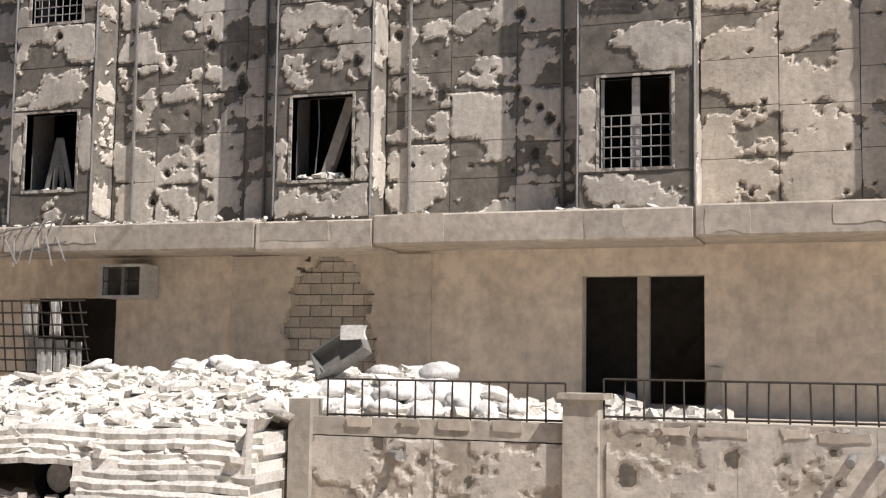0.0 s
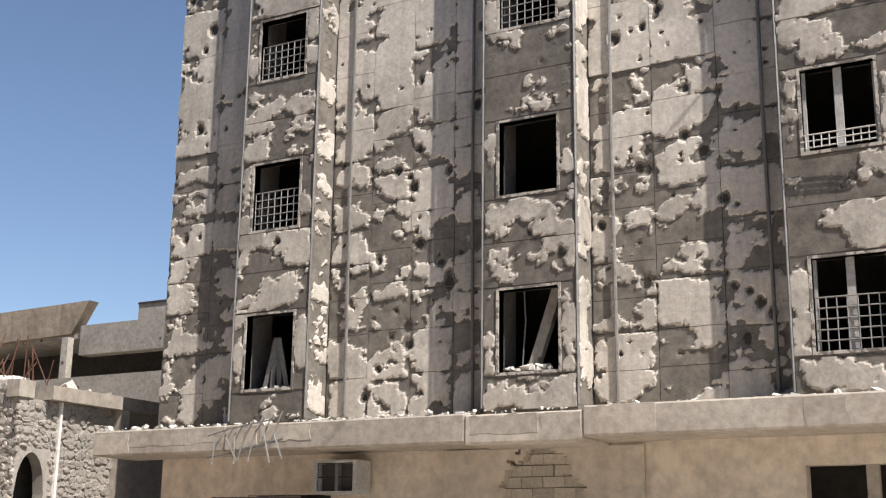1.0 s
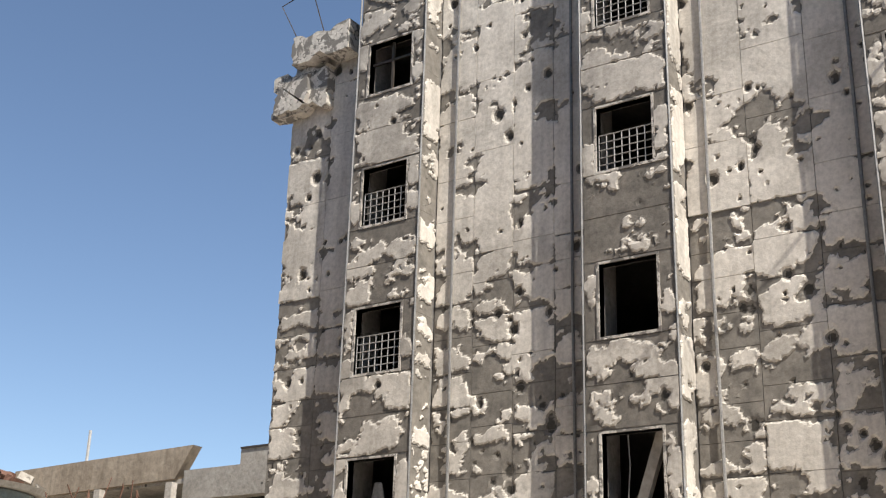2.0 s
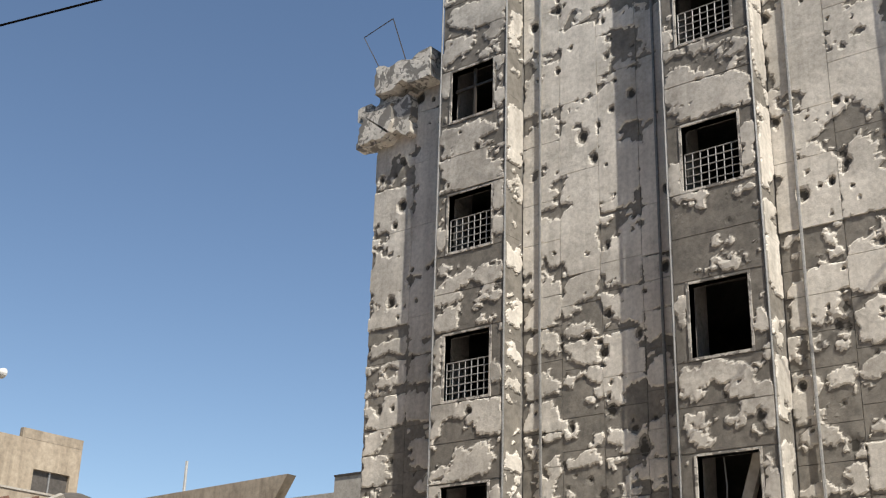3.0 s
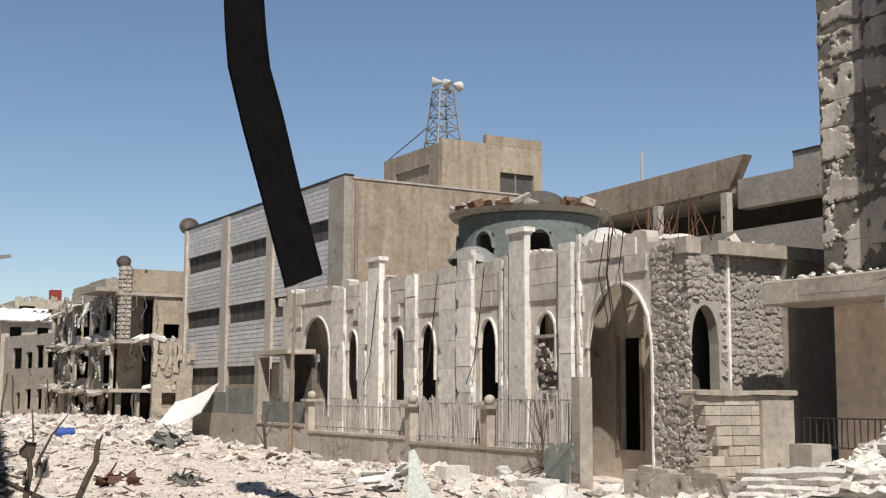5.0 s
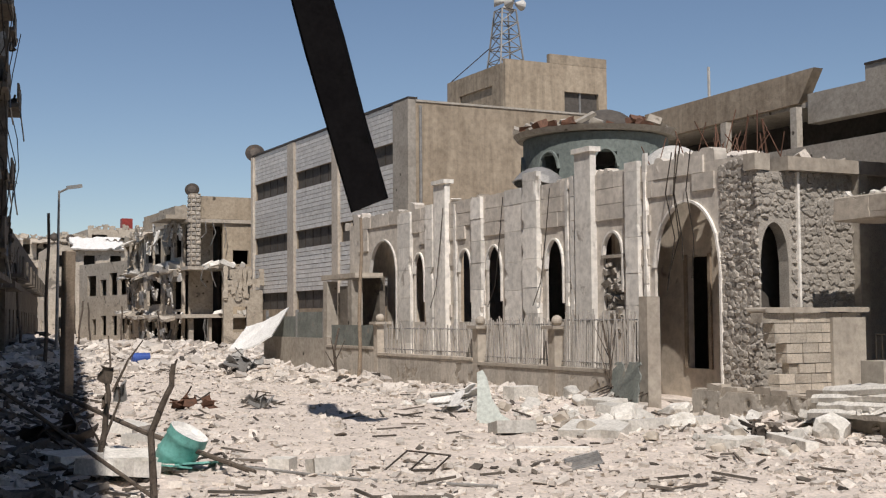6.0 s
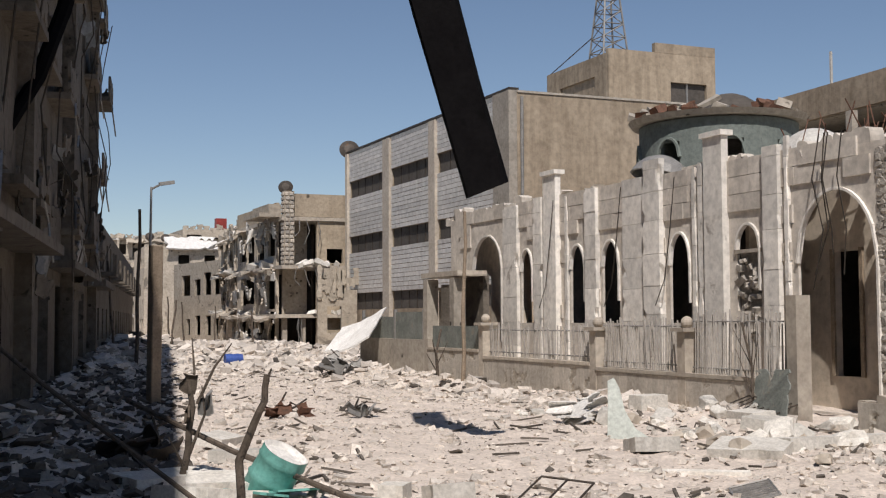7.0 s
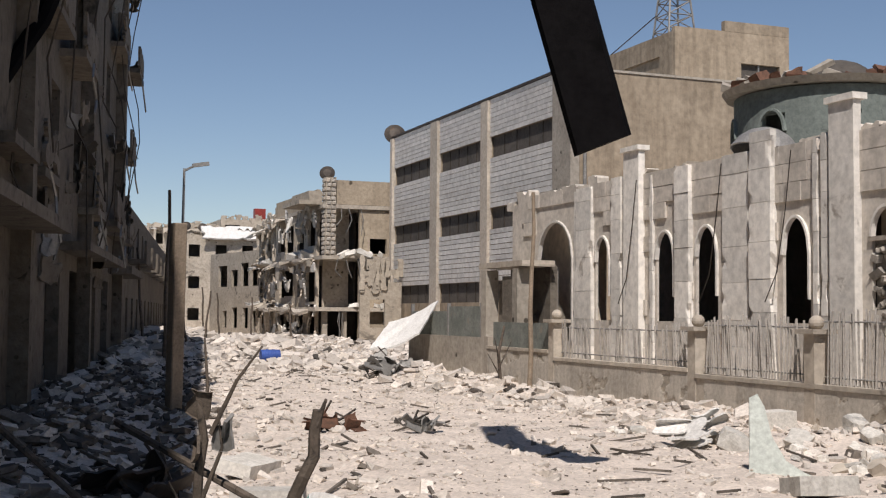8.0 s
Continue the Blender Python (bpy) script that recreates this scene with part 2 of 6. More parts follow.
def rope(pts, r, n=6, taper=1.0):
    """One continuous tube through pts."""
    bm = bmesh.new()
    pts = [Vector(p) for p in pts]
    k = len(pts) - 1
    last = None
    for i, p in enumerate(pts):
        d = (pts[min(i + 1, k)] - pts[max(i - 1, 0)]).normalized()
        side = d.cross(Vector((0.31, 0.92, 0.23))).normalized()
        up = side.cross(d)
        q = r * (1 + (taper - 1) * i / k)
        ring = [bm.verts.new(p + side * q * math.cos(2 * math.pi * j / n) + up * q * math.sin(2 * math.pi * j / n)) for j in range(n)]
        if last:
            for j in range(n):
                bm.faces.new((last[j], last[(j + 1) % n], ring[(j + 1) % n], ring[j]))
        else:
            bm.faces.new(ring[::-1])
        last = ring
    bm.faces.new(last)
    return bm


def wall(bm, ax, a0, a1, u0, u1, z0, z1, holes=()):
    """One closed wall of thickness a0..a1 across axis ax, from u0 to u1, with holes (u0, u1, z0, z1) right through it."""
    us = sorted({u0, u1, *[v for h in holes for v in h[:2] if u0 < v < u1]})
    zs = sorted({z0, z1, *[v for h in holes for v in h[2:] if z0 < v < z1]})
    nu, nz = len(us) - 1, len(zs) - 1

    def solid(i, j):
        if not (0 <= i < nu and 0 <= j < nz):
            return False
        u, z = (us[i] + us[i + 1]) / 2, (zs[j] + zs[j + 1]) / 2
        return not any(h[0] < u < h[1] and h[2] < z < h[3] for h in holes)
    made = {}

    def v(i, j, k):
        if (i, j, k) not in made:
            a = (a0, a1)[k]
            made[i, j, k] = bm.verts.new((a, us[i], zs[j]) if ax == "x" else (us[i], a, zs[j]))
        return made[i, j, k]
    for i in range(nu):
        for j in range(nz):
            if not solid(i, j):
                continue
            for k in (0, 1):
                bm.faces.new((v(i, j, k), v(i + 1, j, k), v(i + 1, j + 1, k), v(i, j + 1, k)))
            for di, dj, p, q in ((-1, 0, (i, j), (i, j + 1)), (1, 0, (i + 1, j), (i + 1, j + 1)), (0, -1, (i, j), (i + 1, j)), (0, 1, (i, j + 1), (i + 1, j + 1))):
                if not solid(i + di, j + dj):
                    bm.faces.new((v(*p, 0), v(*q, 0), v(*q, 1), v(*p, 1)))


def plate(ax, a, out, u0, u1, z0, z1, rag, thick, seed, lean=0.0):
    """Verts and faces of a ragged flake of plaster on the plane ax = a, proud by thick towards out."""
    r = random.Random(seed)
    thick += r.uniform(0.0, 0.009)
    du, dz = u1 - u0, z1 - z0
    cu, cz = (u0 + u1) / 2, (z0 + z1) / 2
    pts = []
    for (ua, za), (ub, zb), nu, nz in (((u0, z0), (u1, z0), 0, 1), ((u1, z0), (u1, z1), -1, 0), ((u1, z1), (u0, z1), 0, -1), ((u0, z1), (u0, z0), 1, 0)):
        k = max(3, min(12, int(math.hypot(ub - ua, zb - za) / 0.085)))
        for i in range(k):
            f = i / k
            u, z = ua + (ub - ua) * f, za + (zb - za) * f
            w = noise.noise((u * 2.3, z * 2.3, a * 1.7 + 3)) * 1.3 + 0.6 * noise.noise((u * 6, z * 6, a + 9)) + 0.35 * noise.noise((u * 15, z * 15, a + 2))
            d = rag * (0.05 * r.random() + 0.75 * max(0.0, w + 0.05)) * math.sin(math.pi * (i + 0.35) / (k + 0.35)) ** 0.6
            e = min(du, dz)
            lim = 0.24
            pts.append((u + max(-du * lim, min(du * lim, nu * d * e)) + (0.05 * rag * (cu - u) if i == 0 else 0), z + max(-dz * lim, min(dz * lim, nz * d * e)) + (0.2 * rag * (cz - z) if i == 0 else 0)))
    n = len(pts)

    def at(u, z, d):
        return (a + out * d, u, z) if ax == "x" else (u, a + out * d, z)

    vs = [at(u, z, 0) for u, z in pts] + [at(cu + (u - cu) * 0.985, cz + (z - cz) * 0.985, thick + lean * (z - cz)) for u, z in pts]
    fs = [(i, (i + 1) % n, n + (i + 1) % n, n + i) for i in range(n)] + [tuple(range(n, 2 * n))]
    return vs, fs


def holes_on(seed, n, u0, u1, z0, z1, small=0.03, large=0.13):
    """Shot holes (u, z, radius), mostly small, by a hundred or so over a facade."""
    r = random.Random(seed)
    return [(r.uniform(u0, u1), r.uniform(z0, z1), small + (large - small) * r.random() ** 3) for _ in range(n)]


def skin(name, material, parent, ax, a, out, u0, u1, z0, z1, sound, base=0.035, coat=0.034, cell=0.04, shots=(), rim=0.3, label=""):
    """A panel of plaster with relief on the plane ax = a: patches fallen away, chipped joints, shot holes.
    sound: -0.1 mostly bare, 0.35 nearly whole."""
    nu, nz = max(2, math.ceil((u1 - u0) / cell)), max(2, math.ceil((z1 - z0) / cell))
    near = [h for h in shots if u0 - h[2] < h[0] < u1 + h[2] and z0 - h[2] < h[1] < z1 + h[2]]
    vs, val = [], []
    jit = random.Random(int(u0 * 97 + z0 * 31) + 5)
    for j in range(-1, nz + 2):
        for i in range(-1, nu + 2):
            flat = not (0 <= i <= nu and 0 <= j <= nz)
            u, z = u0 + (u1 - u0) * min(max(i, 0), nu) / nu, z0 + (z1 - z0) * min(max(j, 0), nz) / nz
            if 0 < i < nu and 0 < j < nz:
                u, z = u + jit.uniform(-0.42, 0.42) * cell, z + jit.uniform(-0.42, 0.42) * cell
            e = min(u - u0, u1 - u, z - z0, z1 - z)
            w = 0.66 * noise.noise((u * 0.9, z * 1.5, a + 3)) + 0.4 * noise.noise((u * 2.2, z * 3.4, a)) + 0.23 * noise.noise((u * 6, z * 8, a + 7))
            w += 0.12 * noise.noise((u * 15, z * 15, a + 9)) + rim * math.exp(-e / 0.075) * (0.75 + 1.1 * noise.noise((u * 1.7, z * 1.7, a + 12)))
            k = max(0.0, min(1.0, (sound - w) / 0.06 + 0.5))
            d = base + coat * k + 0.005 * noise.noise((u * 4.5, z * 4.5, a + 20))
            for hu, hz, hr in near:
                q = math.hypot((u - hu) * (1 + 0.3 * noise.noise((u * 9, z * 9, 1))), (z - hz) * (0.85 + 0.4 * noise.noise((u * 8, z * 8, 5)))) / hr
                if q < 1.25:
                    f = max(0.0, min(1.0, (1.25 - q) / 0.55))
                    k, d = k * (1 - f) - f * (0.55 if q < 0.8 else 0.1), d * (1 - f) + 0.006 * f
            d = 0.0 if flat else d
            vs.append((a + out * d, u, z) if ax == "x" else (u, a + out * d, z))
            val.append(k)
    w = nu + 3
    fs = [(j * w + i, j * w + i + 1, (j + 1) * w + i + 1, (j + 1) * w + i) for j in range(nz + 2) for i in range(nu + 2)]
    if (out < 0) == (ax == "x"):
        fs = [f[::-1] for f in fs]
    ob = raw(name, vs, fs, material, parent, label)
    ob.data.attributes.new("skin", "FLOAT", "POINT").data.foreach_set("value", val)
    return ob


def ragged_sheet(name, material, parent, x, y0, y1, z0, z1, thick, gone, cell=0.05, label=""):
    """Plaster sheet of some thickness on x, missing where gone(y, z) is true, its broken edge closed."""
    nu, nz = round((y1 - y0) / cell), round((z1 - z0) / cell)
    bm = bmesh.new()
    made = {}

    def v(i, j, k):
        if (i, j, k) not in made:
            y, z = y0 + (y1 - y0) * i / nu, z0 + (z1 - z0) * j / nz
            inner = 0 < i < nu and 0 < j < nz
            y, z = y + inner * 0.022 * noise.noise((y * 9, z * 9, 2)), z + inner * 0.022 * noise.noise((y * 9, z * 9, 6))
            made[i, j, k] = bm.verts.new((x + (0, thick)[k], y, z))
        return made[i, j, k]

    def solid(i, j):
        return 0 <= i < nu and 0 <= j < nz and not gone(y0 + (y1 - y0) * (i + 0.5) / nu, z0 + (z1 - z0) * (j + 0.5) / nz)
    for i in range(nu):
        for j in range(nz):
            if solid(i, j):
                bm.faces.new((v(i, j, 0), v(i, j + 1, 0), v(i + 1, j + 1, 0), v(i + 1, j, 0)))
                for di, dj, p, q in ((-1, 0, (i, j), (i, j + 1)), (1, 0, (i + 1, j), (i + 1, j + 1)), (0, -1, (i, j), (i + 1, j)), (0, 1, (i, j + 1), (i + 1, j + 1))):
                    if not solid(i + di, j + dj):
                        bm.faces.new((v(*p, 0), v(*q, 0), v(*q, 1), v(*p, 1)))
    return part(name, bm, material, parent, label)


def rock(r, c, s, flat=0.6):
    """Verts of a broken chunk round c, about s across."""
    q = Euler((r.uniform(-0.5, 0.5), r.uniform(-0.5, 0.5), r.uniform(0, 6.28))).to_matrix()
    e = Vector((s * r.uniform(0.35, 0.75), s * r.uniform(0.25, 0.55), s * flat * r.uniform(0.2, 0.5)))
    out = []
    for x in (-1, 1):
        for y in (-1, 1):
            for z in (-1, 1):
                k = Vector((x * e.x * r.uniform(0.55, 1), y * e.y * r.uniform(0.55, 1), z * e.z * r.uniform(0.6, 1)))
                out.append(Vector(c) + q @ k)
    return out


def scatter(name, places, material, label, category, flat=0.6, seed=1):
    """Uncountable chunks as one object of kind stuff. places: (x, y, z, size)."""
    r = random.Random(seed)
    vs, fs = [], []
    for x, y, z, s in places:
        b = len(vs)
        vs += rock(r, (x, y, z), s, flat)
        fs += [tuple(b + i for i in f) for f in CUBE_F]
    return tagged(raw(name, vs, fs, material), label, category, kind="stuff")


def gz(x, y):
    """Height of the rubble-strewn ground."""
    if y < -5 or y > 130 or x < -8 or x > 22:
        return 0.0
    h = 0.16 * noise.noise((x * 0.35, y * 0.3, 1.7)) + 0.07 * noise.noise((x * 1.3, y * 1.3, 4.1)) + 0.035 * noise.noise((x * 3.6, y * 3.6, 9.3))
    w = x * math.cos(radians(10.3)) - y * math.sin(radians(10.3))
    h += 0.55 * math.exp(-((w + 2.2) / 1.3) ** 2) * (0.6 + 0.6 * noise.noise((x * 0.7, y * 0.7, 2.2)))
    if y > 12:
        h += 0.28 * math.exp(-((x - 14.2) / 0.9) ** 2) * (0.5 + noise.noise((x * 0.6, y * 0.5, 7.0)))
    if y > 46:
        h += min(1, (y - 46) / 20) * (0.25 + 0.45 * noise.noise((x * 0.3, y * 0.25, 3.0)))
    return h


# ---- ground: one sheet to the horizon, fine in the street ----
def ground():
    def steps(lo, hi, fine, far):
        a = list(np.arange(lo, hi + 1e-6, fine))
        d, left, right = fine, [], []
        x = hi
        while x < far:
            d *= 1.5
            x += d
            right.append(x)
        x, d = lo, fine
        while x > -far:
            d *= 1.5
            x -= d
            left.append(x)
        return left[::-1] + a + right
    xs, ys = steps(-4, 20, 0.2, 2500), steps(8, 60, 0.2, 2500)
    vs = [(x, y, gz(x, y) if -4 <= x <= 20 else 0.0) for y in ys for x in xs]
    w = len(xs)
    fs = [(j * w + i, j * w + i + 1, (j + 1) * w + i + 1, (j + 1) * w + i) for j in range(len(ys) - 1) for i in range(w - 1)]
    tagged(raw("ground", vs, fs, GROUND), "pale dusty street ground covered in crushed rubble", "ground", kind="structure")


ground()


# ---- the tall shelled apartment block ----
FX, BX = 18.8, 18.15
BAYS = [(13.05, 14.75), (7.7, 9.41), (2.5, 4.24), (-2.8, -1.05)]
ROWS = [(4.88, 6.28), (7.95, 9.28), (11.05, 12.32), (14.05, 15.25)]


def grille(parent, x, y0, y1, z0, z1, nu, nv, material, name="window_grille", label="", r=0.012):
    bm = bmesh.new()
    for i in range(nu + 1):
        y = y0 + (y1 - y0) * i / nu
        bar(bm, (x, y, z0), (x, y, z1), r, 4)
    for j in range(nv + 1):
        z = z0 + (z1 - z0) * j / nv
        bar(bm, (x, y0, z), (x, y1, z), r, 4)
    return part(name, bm, material, parent, label)


def tower():
    t = thing("apartment_block", "tall shell-scarred apartment block with flaking grey plaster and burnt-out windows", "building", (22, 6, 0))
    for (a, b) in ((14.75, 17.1), (9.41, 13.05), (4.24, 7.7), (-1.05, 2.5), (-14, -2.8)):
        part("wall", boxes((FX, FX + 0.3, a, b, 4.2, 16.1 if a > 14 else 18.8)), RENDER, t, "dark exposed cement render")
    for y0, y1 in BAYS:
        bm = bmesh.new()
        w0 = y0 + 0.32
        wall(bm, "x", BX, BX + 0.2, y0, y1, 4.2, 18.8, [(w0, w0 + 1.1, a, b) for a, b in ROWS])
        part("bay_front", bm, RENDER, t, "projecting window bay of dark render")
        part("bay_side", boxes((BX + 0.2, FX + 0.3, y0, y0 + 0.15, 4.2, 18.8)), RENDER, t)
        part("bay_side", boxes((BX + 0.2, FX + 0.3, y1 - 0.15, y1, 4.2, 18.8)), RENDER, t)
    # Rear walls dark in colour, standing in for the dimness of the rooms.
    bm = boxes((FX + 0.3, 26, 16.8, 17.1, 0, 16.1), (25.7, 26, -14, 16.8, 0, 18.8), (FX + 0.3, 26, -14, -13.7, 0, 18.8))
    part("back_wall", bm, DARKBROWN, t)
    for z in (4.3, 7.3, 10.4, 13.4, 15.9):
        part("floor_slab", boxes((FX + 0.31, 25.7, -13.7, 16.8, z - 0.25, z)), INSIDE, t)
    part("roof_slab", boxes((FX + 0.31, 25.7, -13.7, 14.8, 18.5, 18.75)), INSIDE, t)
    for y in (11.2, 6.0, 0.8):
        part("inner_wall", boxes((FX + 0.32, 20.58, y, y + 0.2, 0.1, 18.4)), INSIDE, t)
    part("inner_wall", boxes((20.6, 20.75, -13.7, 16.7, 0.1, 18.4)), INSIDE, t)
    # ledge over the ground floor
    segs = [(17.9, 14.6, 0.0), (14.6, 9.6, 0.0), (9.6, 7.5, -0.03), (7.5, 2.45, 0.03), (2.45, -14, 0.06)]
    for k, (b, a, dz) in enumerate(segs):
        bm = boxes((17.85 - 0.01 * k, FX + 0.31, a, b, 3.72 + dz, 4.2 + dz))
        bmesh.ops.bevel(bm, geom=bm.edges[:], offset=0.03, segments=1, affect="EDGES")
        lg = part("ledge", bm, LEDGE, t, "dust-covered concrete ledge between storeys")
        y, i = a, 0
        while y < b - 0.4 and y < 18:
            y1 = min(y + rnd.uniform(0.6, 1.6), b)
            if y > -4 and rnd.random() < 0.45:
                vs, fs = plate("x", 17.86 - 0.01 * k, -1, y, y1, 3.74 + dz + rnd.choice((0, 0, 0.12)), 4.2 + dz + rnd.uniform(-0.1, 0.05), 0.3, 0.01, 60 + k * 40 + i)
                raw("render_flake", vs, fs, LEDGE, lg)
            y, i = y1, i + 1
    # ground floor wall with window, door hole and breach
    bm = bmesh.new()
    wall(bm, "x", 19.0, 19.3, -14, 17.1, 0, 3.8, [(2.46, 4.37, 1.32, 3.31), (7.75, 9.8, 0.95, 3.79), (13.0, 14.9, 0.3, 3.0)])
    box(bm, 19.001, 19.299, 16.9, 17.098, 0, 3.8)
    part("ground_floor_wall", bm, SHADEWALL, t, "ochre plastered ground floor wall in the shade")
    part("mullion", boxes((19.05, 19.2, 3.32, 3.5, 1.32, 3.31)), LEDGE, t)
    part("window_sill", boxes((18.95, 19.35, 2.4, 4.43, 1.24, 1.32)), LEDGE, t)
    part("door_jamb", boxes((18.93, 19.35, 2.2, 2.44, 1.1, 1.9)), LEDGE, t)
    # breach filled with bare blocks
    for j in range(15):
        z = 0.95 + j * 0.19
        off = 0.2 if j % 2 else 0.0
        y = 7.75 - off
        while y < 9.65:
            y1 = min(y + 0.4, 9.7)
            a, b = max(y, 7.7), y1
            if b - a > 0.08:
                part("block", boxes((19.08 + rnd.uniform(-0.02, 0.03), 19.28, a + 0.006, b - 0.006, z + 0.006, min(z + 0.184, 3.9))), BLOCK, t)
            y += 0.4
    def gone(y, z):
        q = math.hypot((y - 8.72) / 0.86, (z - 2.35) / 1.42 if z > 2.35 else 0.5 * (z - 2.35) / 1.42)
        return q + 0.22 * noise.noise((y * 2.2, z * 2.2, 4)) + 0.1 * noise.noise((y * 7, z * 7, 1)) < 0.97
    ragged_sheet("breached_plaster", SHADEWALL, t, 18.93, 6.9, 10.6, 0.96, 3.7, 0.17, gone, label="ragged plaster edge round a breach")
    # windows
    for bi, (y0, y1) in enumerate(BAYS):
        a, b = y0 + 0.32, y0 + 1.42
        for ri, (z0, z1) in enumerate(ROWS):
            bm = bmesh.new()
            wall(bm, "x", BX - 0.035, BX + 0.18, a - 0.045, b + 0.045, z0 - 0.05, z1 + 0.04, [(a, b, z0, z1)])
            w = part("window", bm, PLASTER_BAY, t, "pale chipped window surround")
            if (bi, ri) in ((0, 1), (0, 2), (1, 2), (1, 3), (2, 0)):
                grille(w, BX + 0.05, a + 0.02, b - 0.02, z0, z0 + (z1 - z0) * 0.58, 7, 5, GREYMETAL)
            if bi == 2:
                part("casement", boxes((BX + 0.1, BX + 0.15, a + 0.5, a + 0.62, z0, z1), (BX + 0.1, BX + 0.15, a, a + 0.05, z0, z1), (BX + 0.1, BX + 0.15, b - 0.05, b, z0, z1)), LIGHTMETAL, w, "pale metal casement frame")
            if (bi, ri) == (2, 1):
                g = bmesh.new()
                for k in range(9):
                    bar(g, (BX - 0.22, a + 0.1 + k * 0.115, z0 - 0.02), (BX - 0.2, a + 0.1 + k * 0.115, z0 + 0.2), 0.012, 4)
                for z in (z0, z0 + 0.1, z0 + 0.2):
                    bar(g, (BX - 0.22, a, z), (BX - 0.2, b, z), 0.012, 4)
                part("basket_rail", g, LIGHTMETAL, w, "white basket railing below window")
            if (bi, ri) == (0, 3):
                part("casement", boxes((BX + 0.1, BX + 0.15, a + 0.55, a + 0.6, z0, z1), (BX + 0.1, BX + 0.15, a, b, z0 + 0.75, z0 + 0.8)), METAL, w)
            if (bi, ri) == (1, 0):
                part("fallen_post", boxes((-0.07, 0.07, -0.09, 0.09, 0, 1.55), m=Matrix.Translation((BX + 0.3, a + 0.62, z0)) @ Euler((radians(19), 0, 0)).to_matrix().to_4x4()), CONCRETE, w, "leaning broken concrete post")
                part("hanging_wire", rope([(BX + 0.25, b - 0.35, z1), (BX + 0.25, b - 0.38, z1 - 0.5), (BX + 0.28, b - 0.3, z0 + 0.1)], 0.012), GREYMETAL, w)
            if (bi, ri) == (0, 0):
                for k in range(4):
                    part("broken_slat", boxes((0, 0.02, 0, 0.1, 0, 1.0), m=Matrix.Translation((BX + 0.2 + 0.03 * k, a + 0.2 + 0.2 * k, z0)) @ Euler((radians(-14 + 9 * k), 0, 0)).to_matrix().to_4x4()), GREYMETAL, w)
    # thin metal edge strips and pipes on the bays
    for y0, y1 in BAYS[:3]:
        for y in (y0 - 0.02, y1 + 0.02):
            bm = bmesh.new()
            bar(bm, (BX - 0.03, y, 4.3), (BX - 0.03, y, 18.6), 0.022, 5)
            part("edge_strip", bm, GREYMETAL, t)
    for y in (12.55, 7.22, 9.9, 4.62):
        part("drain_pipe", rope([(FX - 0.12, y, 4.25), (FX - 0.12, y + 0.03, 9), (FX - 0.12, y, 18.5)], 0.03), GREYMETAL, t)
    # parapet block at the corner
    for s, (u0, u1, z0, z1) in enumerate([(15.9, 17.55, 14.35, 15.5), (16.4, 17.4, 14.4, 15.3), (15.2, 16.9, 15.5, 16.3)]):
        vs, fs = plate("x", FX - 0.02, -1, u0, u1, z0, z1, 0.4, 0.3 + 0.1 * s, 40 + s)
        raw("parapet_slab", vs, fs, PLASTER, t, "broken parapet slab")
    part("hanging_rail", rope([(18.6, 16.9, 16.2), (18.5, 17.5, 17.4), (18.5, 16.6, 17.6), (18.6, 16.2, 16.3)], 0.015, 4), METAL, t, "bent railing against the sky")
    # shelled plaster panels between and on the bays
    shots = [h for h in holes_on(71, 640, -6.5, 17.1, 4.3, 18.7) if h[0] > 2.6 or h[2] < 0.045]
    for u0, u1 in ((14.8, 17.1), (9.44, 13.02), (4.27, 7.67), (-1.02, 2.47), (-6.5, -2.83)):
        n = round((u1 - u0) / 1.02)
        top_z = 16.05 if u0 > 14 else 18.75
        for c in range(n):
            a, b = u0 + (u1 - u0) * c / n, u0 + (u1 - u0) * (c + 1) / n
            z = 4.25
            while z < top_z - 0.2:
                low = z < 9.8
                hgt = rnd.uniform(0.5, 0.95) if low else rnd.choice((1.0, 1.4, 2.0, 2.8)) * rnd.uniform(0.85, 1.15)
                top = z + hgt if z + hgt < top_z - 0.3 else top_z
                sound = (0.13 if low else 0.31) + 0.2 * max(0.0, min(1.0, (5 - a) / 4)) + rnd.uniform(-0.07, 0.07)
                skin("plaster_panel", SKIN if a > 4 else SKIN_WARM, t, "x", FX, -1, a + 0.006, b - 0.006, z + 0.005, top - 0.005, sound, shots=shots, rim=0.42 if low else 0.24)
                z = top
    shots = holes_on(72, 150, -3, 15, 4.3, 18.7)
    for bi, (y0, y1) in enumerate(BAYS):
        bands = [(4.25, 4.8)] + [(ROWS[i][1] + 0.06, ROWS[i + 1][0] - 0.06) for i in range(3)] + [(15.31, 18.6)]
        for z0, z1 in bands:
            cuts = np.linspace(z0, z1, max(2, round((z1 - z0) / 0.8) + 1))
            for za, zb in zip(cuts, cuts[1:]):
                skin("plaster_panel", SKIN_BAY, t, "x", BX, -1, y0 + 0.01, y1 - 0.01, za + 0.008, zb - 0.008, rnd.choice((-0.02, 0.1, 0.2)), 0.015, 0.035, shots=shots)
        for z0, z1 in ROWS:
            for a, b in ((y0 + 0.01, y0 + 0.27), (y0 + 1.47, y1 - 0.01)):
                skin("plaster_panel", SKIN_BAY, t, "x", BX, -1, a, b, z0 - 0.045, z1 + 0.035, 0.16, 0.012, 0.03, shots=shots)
        z = 4.3
        while z < 18.4:
            zb = min(z + rnd.uniform(0.7, 1.6), 18.6)
